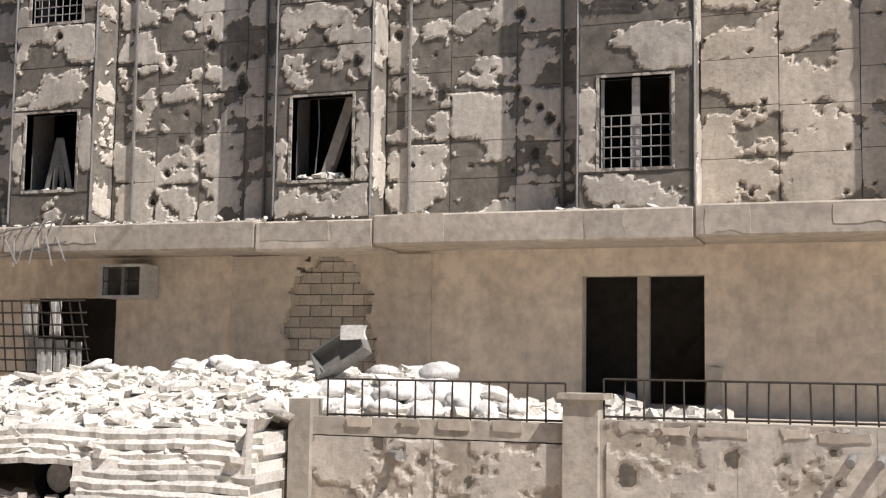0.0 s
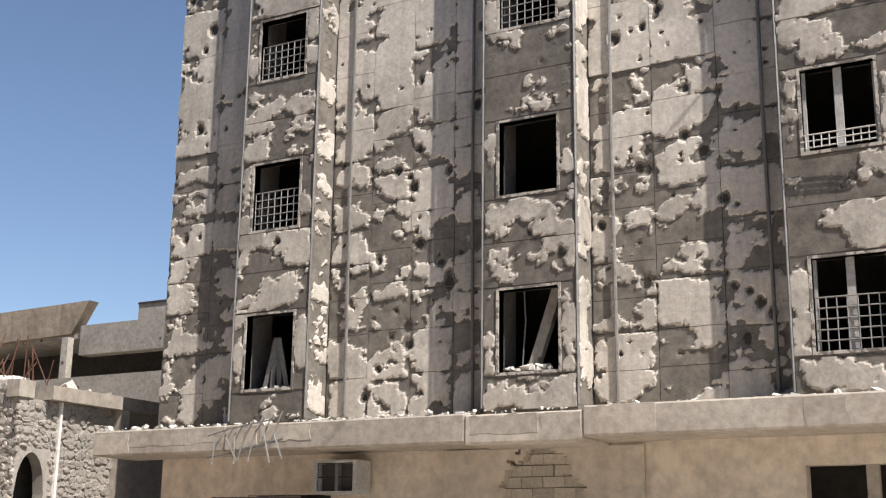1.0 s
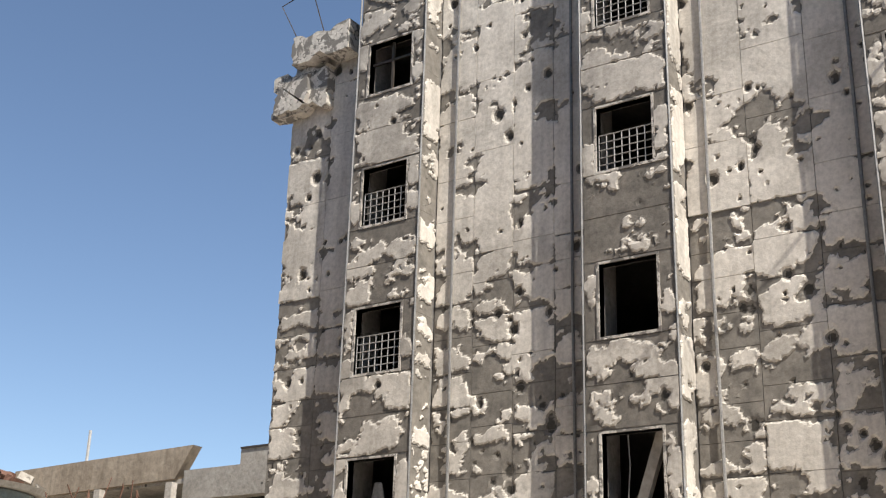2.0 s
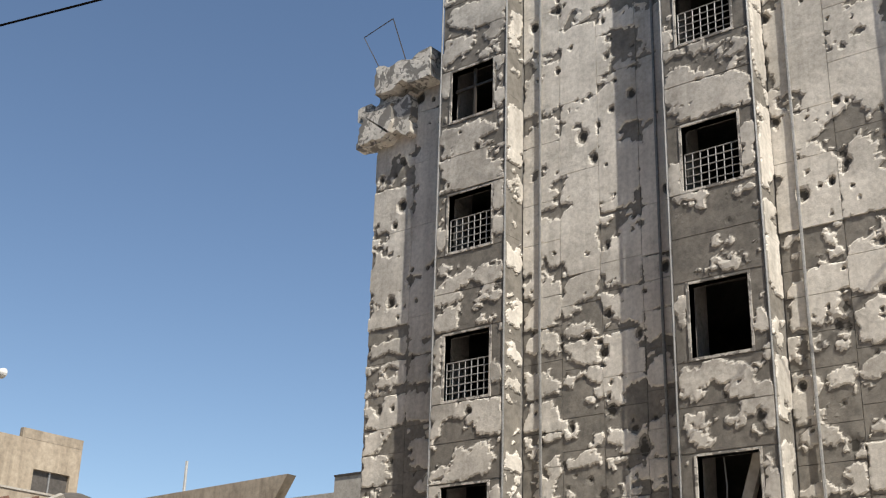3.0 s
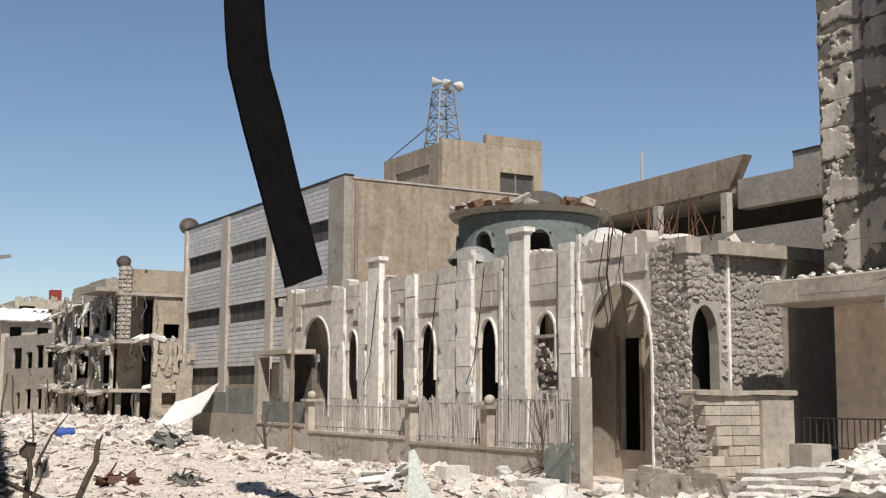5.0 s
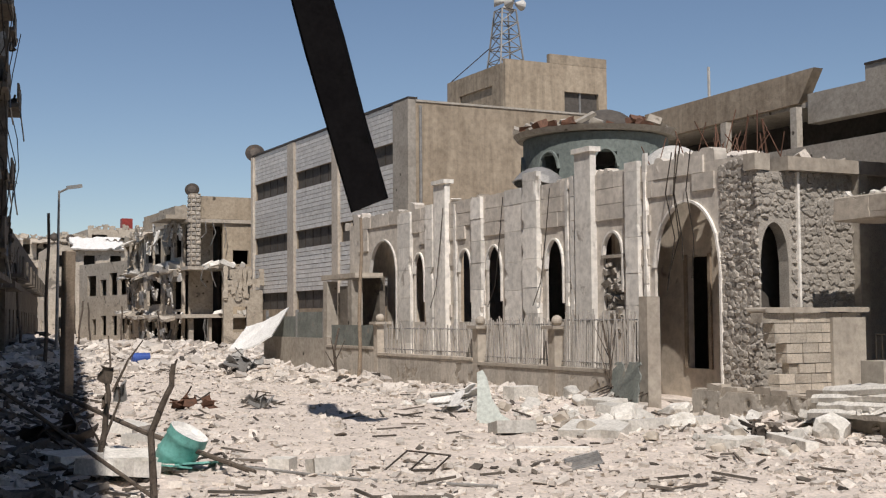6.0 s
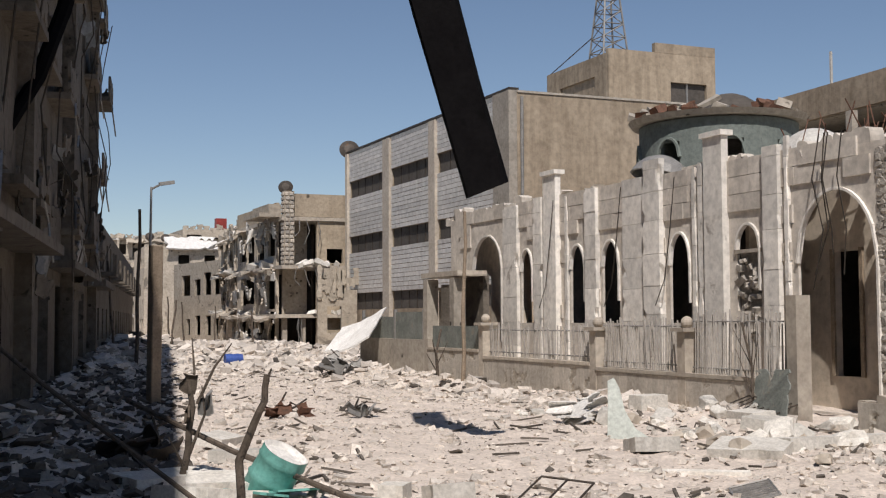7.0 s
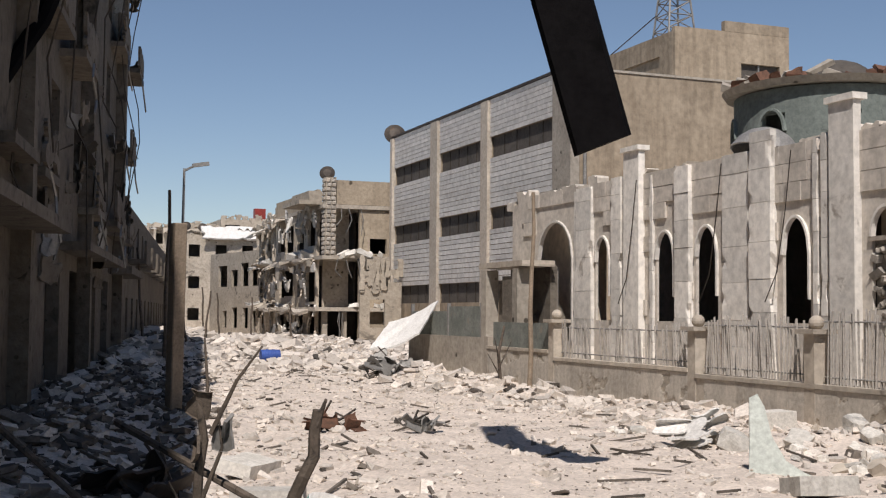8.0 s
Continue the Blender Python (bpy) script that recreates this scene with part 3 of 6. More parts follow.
            skin("plaster_panel", SKIN, t, "y", y0, -1, BX + 0.02, FX - 0.09, z, zb - 0.004, rnd.choice((0.1, 0.2, 0.32)), 0.008, 0.035)
            z = zb
    return t


tower()
pl = []
for i in range(900):
    y = rnd.uniform(-6, 17.8)
    if rnd.random() < 0.5 and not 9 < y < 13.2:
        continue
    pl.append((rnd.uniform(17.9, 18.75), y, 4.22 + rnd.uniform(0, 0.03), 0.03 + 0.17 * rnd.random() ** 2.5))
scatter("ledge_rubble", pl, DUST, "pale plaster fragments lying along the ledge", "rubble", seed=5)
pl = [(rnd.uniform(18.2, 18.4), rnd.uniform(8.2, 9.1), 4.9 + rnd.uniform(0, 0.08), rnd.uniform(0.08, 0.22)) for i in range(14)]
pl += [(rnd.uniform(18.2, 18.4), rnd.uniform(13.4, 14.4), 4.9, rnd.uniform(0.06, 0.14)) for i in range(12)]
scatter("sill_rubble", pl, DUST, "white plaster lumps on burnt-out window sills", "rubble", seed=6)


def air_conditioner():
    t = thing("air_conditioner", "dented boxy air conditioner fixed under the ledge", "air conditioner", (18.8, 12.6, 3.0))
    m = Matrix.Translation((0, 0, -0.1))
    part("casing", boxes((18.45, 18.93, 12.1, 12.17, 3.06, 3.66), (18.45, 18.93, 12.95, 13.02, 3.06, 3.66), (18.45, 18.93, 12.17, 12.95, 3.06, 3.11), (18.45, 18.93, 12.17, 12.95, 3.61, 3.66), (18.7, 18.93, 12.17, 12.95, 3.11, 3.61), m=m), LIGHTMETAL, t)
    part("dark_fan_panel", boxes((18.6, 18.69, 12.2, 12.92, 3.13, 3.59), m=m), INSIDE, t)
    part("divider", boxes((18.47, 18.6, 12.5, 12.56, 3.11, 3.61), m=m), GREYMETAL, t)
    grille(t, 18.5, 12.17, 12.95, 3.01, 3.51, 3, 2, METAL, "front_grille")


air_conditioner()


def loose_grille():
    t = thing("loose_window_grille", "large dislodged window grille leaning against the doorway", "grille", (17.9, 13.6, 1.6))
    m = pose(17.95, 13.7, 1.62, 0, -12, 0)
    ends = [((0, -0.95 + i * 0.22, 0), (0, -0.85 + i * 0.2, 1.3)) for i in range(10)] + [((0, -0.97, 0.02 + j * 0.21), (0, 1.0, 0.02 + j * 0.21)) for j in range(7)]
    for a, b in ends:
        g = bmesh.new()
        bar(g, m @ Vector(a), m @ Vector(b), 0.016, 4)
        part("bar", g, METAL, t)
    for k, (y, z, w, h) in enumerate(((13.35, 2.25, 0.22, 0.62), (13.85, 2.2, 0.28, 0.62), (13.2, 1.65, 0.26, 0.55), (13.5, 1.62, 0.3, 0.6), (12.9, 1.62, 0.22, 0.55))):
        part("shutter_strip", boxes(*[(17.86 + 0.012 * (q % 2), 17.89 + 0.012 * (q % 2), y + w * q / 4, y + w * (q + 1) / 4, z, z + h) for q in range(4)]), LIGHTMETAL, t, "pale corrugated shutter strip")


loose_grille()
g = thing("dangling_rails", "twisted railing bars dangling from the ledge", "railing", (17.8, 14.2, 3.6))
for k in range(7):
    y = 13.3 + 0.22 * k
    part("bar", rope([(17.82, y, 4.4 - 0.05 * k), (17.72, y + 0.1, 4.0), (17.66, y + 0.25 * rnd.uniform(-1, 1), 3.45 + 0.1 * rnd.random())], 0.016, 4), GREYMETAL, g)
part("cross_bar", rope([(17.74, 13.2, 3.9), (17.7, 14.1, 3.7), (17.72, 14.9, 3.6)], 0.018, 4), GREYMETAL, g)
part("cross_bar", rope([(17.7, 13.4, 4.25), (17.68, 14.4, 4.1), (17.72, 14.9, 4.0)], 0.018, 4), GREYMETAL, g)

# ---- terrace, parapet and railings in front of the block ----
tagged(part("terrace", boxes((14.6, 19.0, -14, 9.5, 0, 1.16), (15.8, 19.0, 9.5, 12.9, 0, 0.9)), LEDGE), "raised dusty concrete terrace along the ground floor", "terrace", kind="structure")


CRATERS = [(1.55, 0.86, 0.13), (0.98, 0.87, 0.06), (2.75, 0.62, 0.17), (2.62, 0.98, 0.05), (0.45, 0.98, 0.07), (4.3, 1.08, 0.08), (5.3, 0.7, 0.1), (5.9, 0.9, 0.12), (4.7, 0.45, 0.09), (-0.8, 0.7, 0.09)]


def parapet():
    t = thing("parapet_wall", "pock-marked concrete parapet wall edging the terrace", "wall", (14.5, 0, 0), kind="structure")
    bm = bmesh.new()
    wall(bm, "x", 14.35, 14.6, -14, 3.08, 0, 1.26, [(y - 0.3 * q, y + 0.3 * q, z - 0.22 * q, z + 0.22 * q) for y, z, q in CRATERS if y < 3])
    part("wall", bm, CONCRETE, t)
    part("wall", boxes((14.351, 14.6, 3.5, 6.8, 0, 0.96)), CONCRETE, t)
    part("coping", boxes((14.34, 14.62, 3.5, 6.8, 0.975, 1.2)), CONCRETE, t)
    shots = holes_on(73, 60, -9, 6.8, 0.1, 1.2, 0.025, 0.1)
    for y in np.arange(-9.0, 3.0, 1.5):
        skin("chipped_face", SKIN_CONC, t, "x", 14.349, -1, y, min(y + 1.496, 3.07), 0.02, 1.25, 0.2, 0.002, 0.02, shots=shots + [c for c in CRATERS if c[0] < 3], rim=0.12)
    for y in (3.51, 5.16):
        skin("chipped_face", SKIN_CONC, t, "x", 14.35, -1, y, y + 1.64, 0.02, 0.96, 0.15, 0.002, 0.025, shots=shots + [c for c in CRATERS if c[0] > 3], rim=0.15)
    for i in range(14):
        y = -2.6 + i * 0.66
        if 2.3 < y < 3.6:
            continue
        vs, fs = plate("x", 14.33, -1, y, y + rnd.uniform(0.3, 0.6), 1.08, 1.21 + rnd.uniform(0, 0.05), 0.9, 0.012, 1200 + i)
        raw("render_flake", vs, fs, LEDGE, t)
    part("pier", boxes((14.22, 14.66, 3.08, 3.5, 0, 1.5)), CONCRETE, t)
    part("pier_cap", boxes((14.16, 14.72, 3.0, 3.56, 1.5, 1.57)), LEDGE, t)
    part("pier", boxes((14.25, 14.62, 6.8, 7.1, 0, 1.42)), CONCRETE, t)
    for y in (-0.35, -0.05, 0.25):
        bm = bmesh.new()
        bar(bm, (14.36, y, 0.93), (14.05, y + 0.03, 0.88), 0.055, 10)
        part("pipe", bm, GREYMETAL, t, "broken plastic pipe end")
    for k in range(3):
        bm = bmesh.new()
        bar(bm, (14.4, 6.35 - 0.3 * k, 0.76), (14.2 if k == 2 else 14.33, 6.35 - 0.3 * k - (0.2 if k == 2 else 0), 0.75), 0.06, 10)
        part("pipe", bm, GREYMETAL, t)


parapet()


def railing(y0, y1, z0, z1, step, x=14.45):
    t = thing("balustrade", "low dark iron railing on the parapet", "railing", (x, (y0 + y1) / 2, z0), "parapet railings")
    n = round((y1 - y0) / step)
    for z in (z0 + 0.03, z1):
        bm = bmesh.new()
        bar(bm, (x, y0, z), (x, y1, z), 0.014, 5)
        part("rail", bm, METAL, t)
    for i in range(n + 1):
        bm = bmesh.new()
        y = y0 + (y1 - y0) * i / n
        bar(bm, (x, y, z0), (x + rnd.uniform(-0.02, 0.02), y + rnd.uniform(-0.012, 0.012), z1), 0.013, 5)
        part("baluster", bm, METAL, t)


railing(3.52, 6.65, 1.2, 1.68, 0.24)
railing(-9.0, 3.05, 1.27, 1.74, 0.235)
railing(12.9, 15.7, 1.02, 1.55, 0.14, 16.6)


pl = [(rnd.uniform(16.5, 18.8), rnd.uniform(2.0, 4.4), 1.17 + rnd.uniform(0, 0.05), rnd.uniform(0.05, 0.3)) for i in range(160)]
pl += [(18.5 + rnd.uniform(-0.3, 0.3), 3.7 + rnd.uniform(-0.3, 0.3), 1.2 + rnd.uniform(0, 0.2), rnd.uniform(0.15, 0.35)) for i in range(14)]
scatter("terrace_rubble", pl, DUST, "white plaster rubble on the terrace under the window", "rubble", 0.8, seed=9)


# ---- rubble heap with sacks ----
def heap_z(x, y):
    f = max(0, min(1, (x - 13.6) / 2.2))
    z = 0.62 + 1.05 * f ** 0.7
    if y < 7.4:
        z = 1.18 + 0.55 * max(0, 1 - abs(x - 16.2) / 1.3) * max(0, min(1, (y - 4.1) / 2))
    if y > 12.2:
        z *= max(0.35, 1 - (y - 12.2) / 3.2)
    return z + 0.2 * noise.noise((x * 1.1, y * 0.8, 5)) + 0.11 * noise.noise((x * 2.6, y * 2.2, 8)) + 0.05 * noise.noise((x * 6, y * 6, 3))


xs, ys = np.arange(13.3, 17.9, 0.09), np.arange(3.9, 15.4, 0.09)
vs = [(x, y, heap_z(x, y) if 13.5 < x < 17.7 and 4.0 < y < 15.2 and (x > 14.66 or y > 7.15) else -0.2) for y in ys for x in xs]
w = len(xs)
fs = [(j * w + i, j * w + i + 1, (j + 1) * w + i + 1, (j + 1) * w + i) for j in range(len(ys) - 1) for i in range(w - 1)
      if max(vs[q][2] for q in (j * w + i, j * w + i + 1, (j + 1) * w + i + 1, (j + 1) * w + i)) > 0 and not (xs[i] < 14.6 and ys[j] < 7.15) and not (ys[j] > 9.75 and min(vs[q][2] for q in (j * w + i, (j + 1) * w + i)) < -0.1)]
tagged(raw("rubble_heap", vs, fs, DUST), "bright white heap of collapsed masonry on the terrace", "rubble", kind="stuff")
pl = []
for i in range(6000):
    x, y = rnd.uniform(13.6, 17.4), rnd.uniform(4.2, 15.0)
    if x < 14.7 and y < 7.2:
        continue
    pl.append((x, y, heap_z(x, y) + 0.01, rnd.choice((0.02, 0.025, 0.03, 0.04, 0.05, 0.06, 0.08, 0.15, 0.26)) * rnd.uniform(0.7, 1.2)))
scatter("heap_rubble", pl, DUST, "loose pale stones and plaster over the heap", "rubble", seed=8)


def sack(i, x, y, z, s):
    bm = bmesh.new()
    bmesh.ops.create_uvsphere(bm, u_segments=18, v_segments=12, radius=1)
    r = random.Random(i)
    for v in bm.verts:
        k = 1 + 0.22 * noise.noise(v.co * 1.7 + Vector((i * 3.1, 0, 0))) + 0.13 * noise.noise(v.co * 4.5 + Vector((i * 1.3, 5, 0)))
        v.co = Vector((v.co.x * 0.32 * s * k, v.co.y * 0.5 * s * (k + 0.1 * v.co.x), max(v.co.z, -0.55) * 0.2 * s * k))
    bmesh.ops.transform(bm, matrix=pose(x, y, z + 0.1 * s, r.uniform(-22, 22), r.uniform(-22, 22), r.uniform(0, 180)), verts=bm.verts)
    for f in bm.faces:
        f.smooth = True
    tagged(part("sandbag", bm, CLOTHS), "bulging dusty white sandbag on the rubble heap", "sandbag", "piled sandbags")


k = 0
for row, n in ((0, 15), (1, 12), (2, 8), (3, 4)):
    for i in range(n):
        sack(k, 15.3 + 0.32 * row + rnd.uniform(-0.15, 0.15), 4.4 + i * 0.29 + row * 0.45, 1.2 + 0.15 * row + rnd.uniform(-0.03, 0.04), rnd.uniform(0.55, 0.85))
        k += 1
for i in range(11):
    sack(k, 16.3 + rnd.uniform(-0.2, 0.2), 8.4 + i * 0.3, heap_z(16.3, 8.4 + i * 0.3) + rnd.uniform(-0.08, 0.04), rnd.uniform(0.4, 0.62))
    k += 1


def tipped_box():
    t = thing("tipped_crate", "battered open metal crate tipped on the sandbags", "crate", (16.0, 7.2, 1.7))
    m = Matrix.Translation((16.2, 7.2, 1.98)) @ Matrix.Rotation(radians(-32), 4, "X") @ Matrix.Rotation(radians(-66), 4, "Y")
    m = m @ Matrix.Diagonal((0.62, 0.92, 0.75, 1))
    for b in ((-0.35, 0.35, -0.45, 0.45, 0, 0.03), (-0.35, -0.32, -0.45, 0.45, 0.03, 0.3), (0.32, 0.35, -0.45, 0.45, 0.03, 0.3), (-0.32, 0.32, -0.45, -0.42, 0.03, 0.3), (-0.32, 0.32, 0.42, 0.45, 0.03, 0.3)):
        part("side", boxes(b, m=m), GREYMETAL, t)
    vs, fs = plate("x", 15.95, -1, 6.75, 7.15, 2.2, 2.42, 0.3, 0.05, 55)
    raw("torn_sheet", vs, fs, CLOTHS, t, "torn white sheet")


tipped_box()


def fallen_slab(at, size, seed, material=None, label="broken concrete slab lying in the rubble", tilt=14, group="fallen slabs", turn=None):
    r = random.Random(seed)
    vs, fs = plate("x", 0, 1, -size[0] / 2, size[0] / 2, -size[1] / 2, size[1] / 2, 0.16, size[2], seed)
    q = pose(0, 0, 0, r.uniform(-tilt, tilt), -90 + r.uniform(-tilt, tilt), r.uniform(0, 360) if turn is None else turn)
    n = len(vs) // 2
    fs = fs + [tuple(range(n))[::-1]]
    vs = [Vector(at) + (q @ Vector(v)) * Vector((1, 1, 1)) for v in vs]
    lo = min(v.z for v in vs)
    vs = [v + Vector((0, 0, at[2] - lo - 0.04)) for v in vs]
    tagged(raw("fallen_slab", vs, fs, material or DUST), label, "concrete slab", group)


r_h = random.Random(15)
for i in range(44):
    x, y = r_h.uniform(14.0, 16.8), r_h.uniform(7.6, 14.2)
    fallen_slab((x, y, heap_z(x, y) + 0.02), (r_h.uniform(0.2, 0.55), r_h.uniform(0.15, 0.35), r_h.uniform(0.04, 0.08)), 300 + i, tilt=20, label="pale broken floor piece on the rubble heap", group="broken floor pieces")


def collapsed_floor():
    """Thin concrete layers slumped over one another along the street, hollow at one end."""
    t = thing("collapsed_floor", "layered bright edge of a collapsed concrete floor", "rubble", (13.9, 9.5, 0))
    for k in range(8):
        y0, y1 = 7.15 + 0.04 * (k % 3), (9.8 if k < 4 else 14.2) - 0.12 * (k % 2)
        n = int((y1 - y0) / 0.12)
        z, h = 0.01 + 0.122 * k, 0.126
        vs = []
        for i in range(n + 1):
            y = y0 + (y1 - y0) * i / n
            x = 13.36 + 0.05 * k + 0.07 * noise.noise((y * 1.1, k * 2.3, 0)) + 0.05 * noise.noise((y * 5, k * 3.1, 2))
            dz = 0.05 * noise.noise((y * 0.7, k * 0.4, 7)) + 0.02 * noise.noise((y * 4, k, 7)) - 0.05 * max(0.0, y - 10.5)
            vs += [(x, y, z + dz), (x - 0.015, y, z + dz + h * 0.6), (x + 0.03, y, z + dz + h), (x + 0.9, y, z + dz + h + 0.03), (x + 0.9, y, z + dz)]
        fs = [(i * 5 + j, i * 5 + 5 + j, i * 5 + 5 + (j + 1) % 5, i * 5 + (j + 1) % 5) for i in range(n) for j in range(5)]
        fs += [(4, 3, 2, 1, 0), tuple(n * 5 + j for j in range(5))]
        raw("layer", vs, fs, DUST, t)
    part("rear_fill", boxes((14.3, 14.65, 7.16, 9.7, 0, 0.62)), CONCRETE, t)


collapsed_floor()


def tyre():
    t = thing("car_tyre", "black tyre half hidden under the collapsed slab", "tyre", (13.85, 10.25, 0.0))
    bm = bmesh.new()
    for i in range(28):
        for j in range(8):
            a, b = 2 * math.pi * i / 28, 2 * math.pi * j / 8
            rr = 0.3 + 0.09 * math.cos(b)
            bm.verts.new((13.85 + 0.1 * math.sin(b), 10.25 + rr * math.cos(a), 0.32 + rr * math.sin(a)))
    bm.verts.ensure_lookup_table()
    for i in range(28):
        for j in range(8):
            bm.faces.new([bm.verts[q] for q in (i * 8 + j, (i + 1) % 28 * 8 + j, (i + 1) % 28 * 8 + (j + 1) % 8, i * 8 + (j + 1) % 8)])
    part("tread", bm, BLACK, t)
    bm = bmesh.new()
    bar(bm, (13.84, 10.25, 0.32), (13.9, 10.25, 0.32), 0.2, 18)
    part("rim", bm, GREYMETAL, t)


tyre()


# ---- low walls by the corner of the prayer hall ----
t = tagged(part("low_wall", boxes((13.9, 14.12, 12.6, 17.4, -0.3, 0.6)), LEDGE), "low broken-topped concrete wall beside the street", "wall", kind="structure")
shots = holes_on(74, 16, 12.6, 17.4, 0.0, 0.7, 0.03, 0.12)
for k in range(6):
    skin("chipped_face", SKIN_CONC, t, "x", 13.9, -1, 12.6 + 0.8 * k, 13.398 + 0.8 * k, -0.25, 0.6, 0.16, 0.002, 0.02, shots=shots, rim=0.1)
for k in range(12):
    vs, fs = plate("x", 14.11, -1, 12.62 + 0.4 * k, 13.02 + 0.4 * k, 0.55, 0.68 + 0.06 * math.sin(k * 2.1), 0.6, 0.2, 1300 + k)
    raw("broken_top", vs, fs, LEDGE, t)
tagged(part("gate_pier", boxes((14.2, 14.62, 13.3, 13.75, -0.3, 1.2)), CONCRETE), "chipped square concrete gate pier", "pier", kind="structure")


def block_wall():
    t = thing("block_wall", "bare concrete block wall with a collapsed end and concrete cap", "wall", (16.9, 17.5, 0), kind="structure")
    part("core", boxes((16.3, 18.1, 17.56, 17.74, 0, 1.8)), BLOCK, t)
    for j in range(11):
        z = -0.15 + j * 0.19
        x = 15.6 + (0.2 if j % 2 else 0) + max(0, 0.6 - abs(j - 3) * 0.12) * 0
        x += (0.0, 0.0, 0.1, 0.2, 0.4, 0.7, 0.6, 0.4, 0.3, 0.1, 0.0)[j]
        while x < 18.1:
            b = min(x + 0.4, 18.12)
            part("block", boxes((x + 0.007, b - 0.007, 17.5 + rnd.uniform(-0.012, 0.012), 17.8, z + 0.007, z + 0.183)), BLOCK, t)
            x += 0.4
    vs, fs = plate("y", 17.9, -1, 15.6, 18.3, 1.94, 2.05, 0.5, 0.48, 91)
    raw("cap", vs, fs, LEDGE, t, "cast concrete cap slab")
    part("end_pier", boxes((17.3, 18.15, 17.42, 17.5, 0, 1.85)), CONCRETE, t)


block_wall()


# ---- prayer hall with arches ----
MX = 17.0


def arch_pts(y0, y1, spring, apex, n=14):
    out = []
    for i in range(n + 1):
        u = -1 + 2 * i / n
        out.append(((y0 + y1) / 2 + u * (y1 - y0) / 2, spring + (apex - spring) * max(0, 1 - abs(u) ** 1.95) ** 0.52))
    return out


def arch_fill(bm, x0, x1, y0, y1, spring, apex, top, swap=None):
    pts = arch_pts(y0, y1, spring, apex)
    for (ya, za), (yb, zb) in zip(pts, pts[1:]):
        q = [(x, y, z) for x in (x0, x1) for y, z in ((ya, za), (yb, zb), (yb, top), (ya, top))]
        v = [bm.verts.new((p[1], swap + p[0], p[2]) if swap is not None else p) for p in q]
        for f in ((3, 2, 1, 0), (4, 5, 6, 7), (0, 1, 5, 4), (2, 3, 7, 6)):
            bm.faces.new([v[i] for i in f])


def arch_trim(parent, x, y0, y1, spring, apex, low, half=None):
    pts = arch_pts(y0, y1, spring, apex, 18)
    pts = [(y0, low)] + pts if half is None else pts[:half]
    bm = bmesh.new()
    for (ya, za), (yb, zb) in zip(pts, pts[1:]):
        d = Vector((0, yb - ya, zb - za))
        box(bm, -0.05, 0.06, -0.028, 0.028, 0, d.length, m=Matrix.Translation((x, ya, za)) @ d.to_track_quat("Z", "Y").to_matrix().to_4x4())
    part("arch_trim", bm, WHITESTONE, parent, "white stone arch moulding")


SMALL = [(34.33, 35.11, 3.3, 3.95), (31.25, 32.08, 3.25, 3.91), (29.5, 30.36, 3.25, 3.93), (26.33, 27.2, 3.15, 3.91), (23.75, 24.58, 3.38, 3.93)]
BIG = [(36.4, 38.55, 3.45, 4.52, 1.2), (20.25, 22.55, 3.0, 4.42, 0.05)]
TALLS = [(32.62, 33.36, 5.95), (24.85, 25.55, 5.95)]


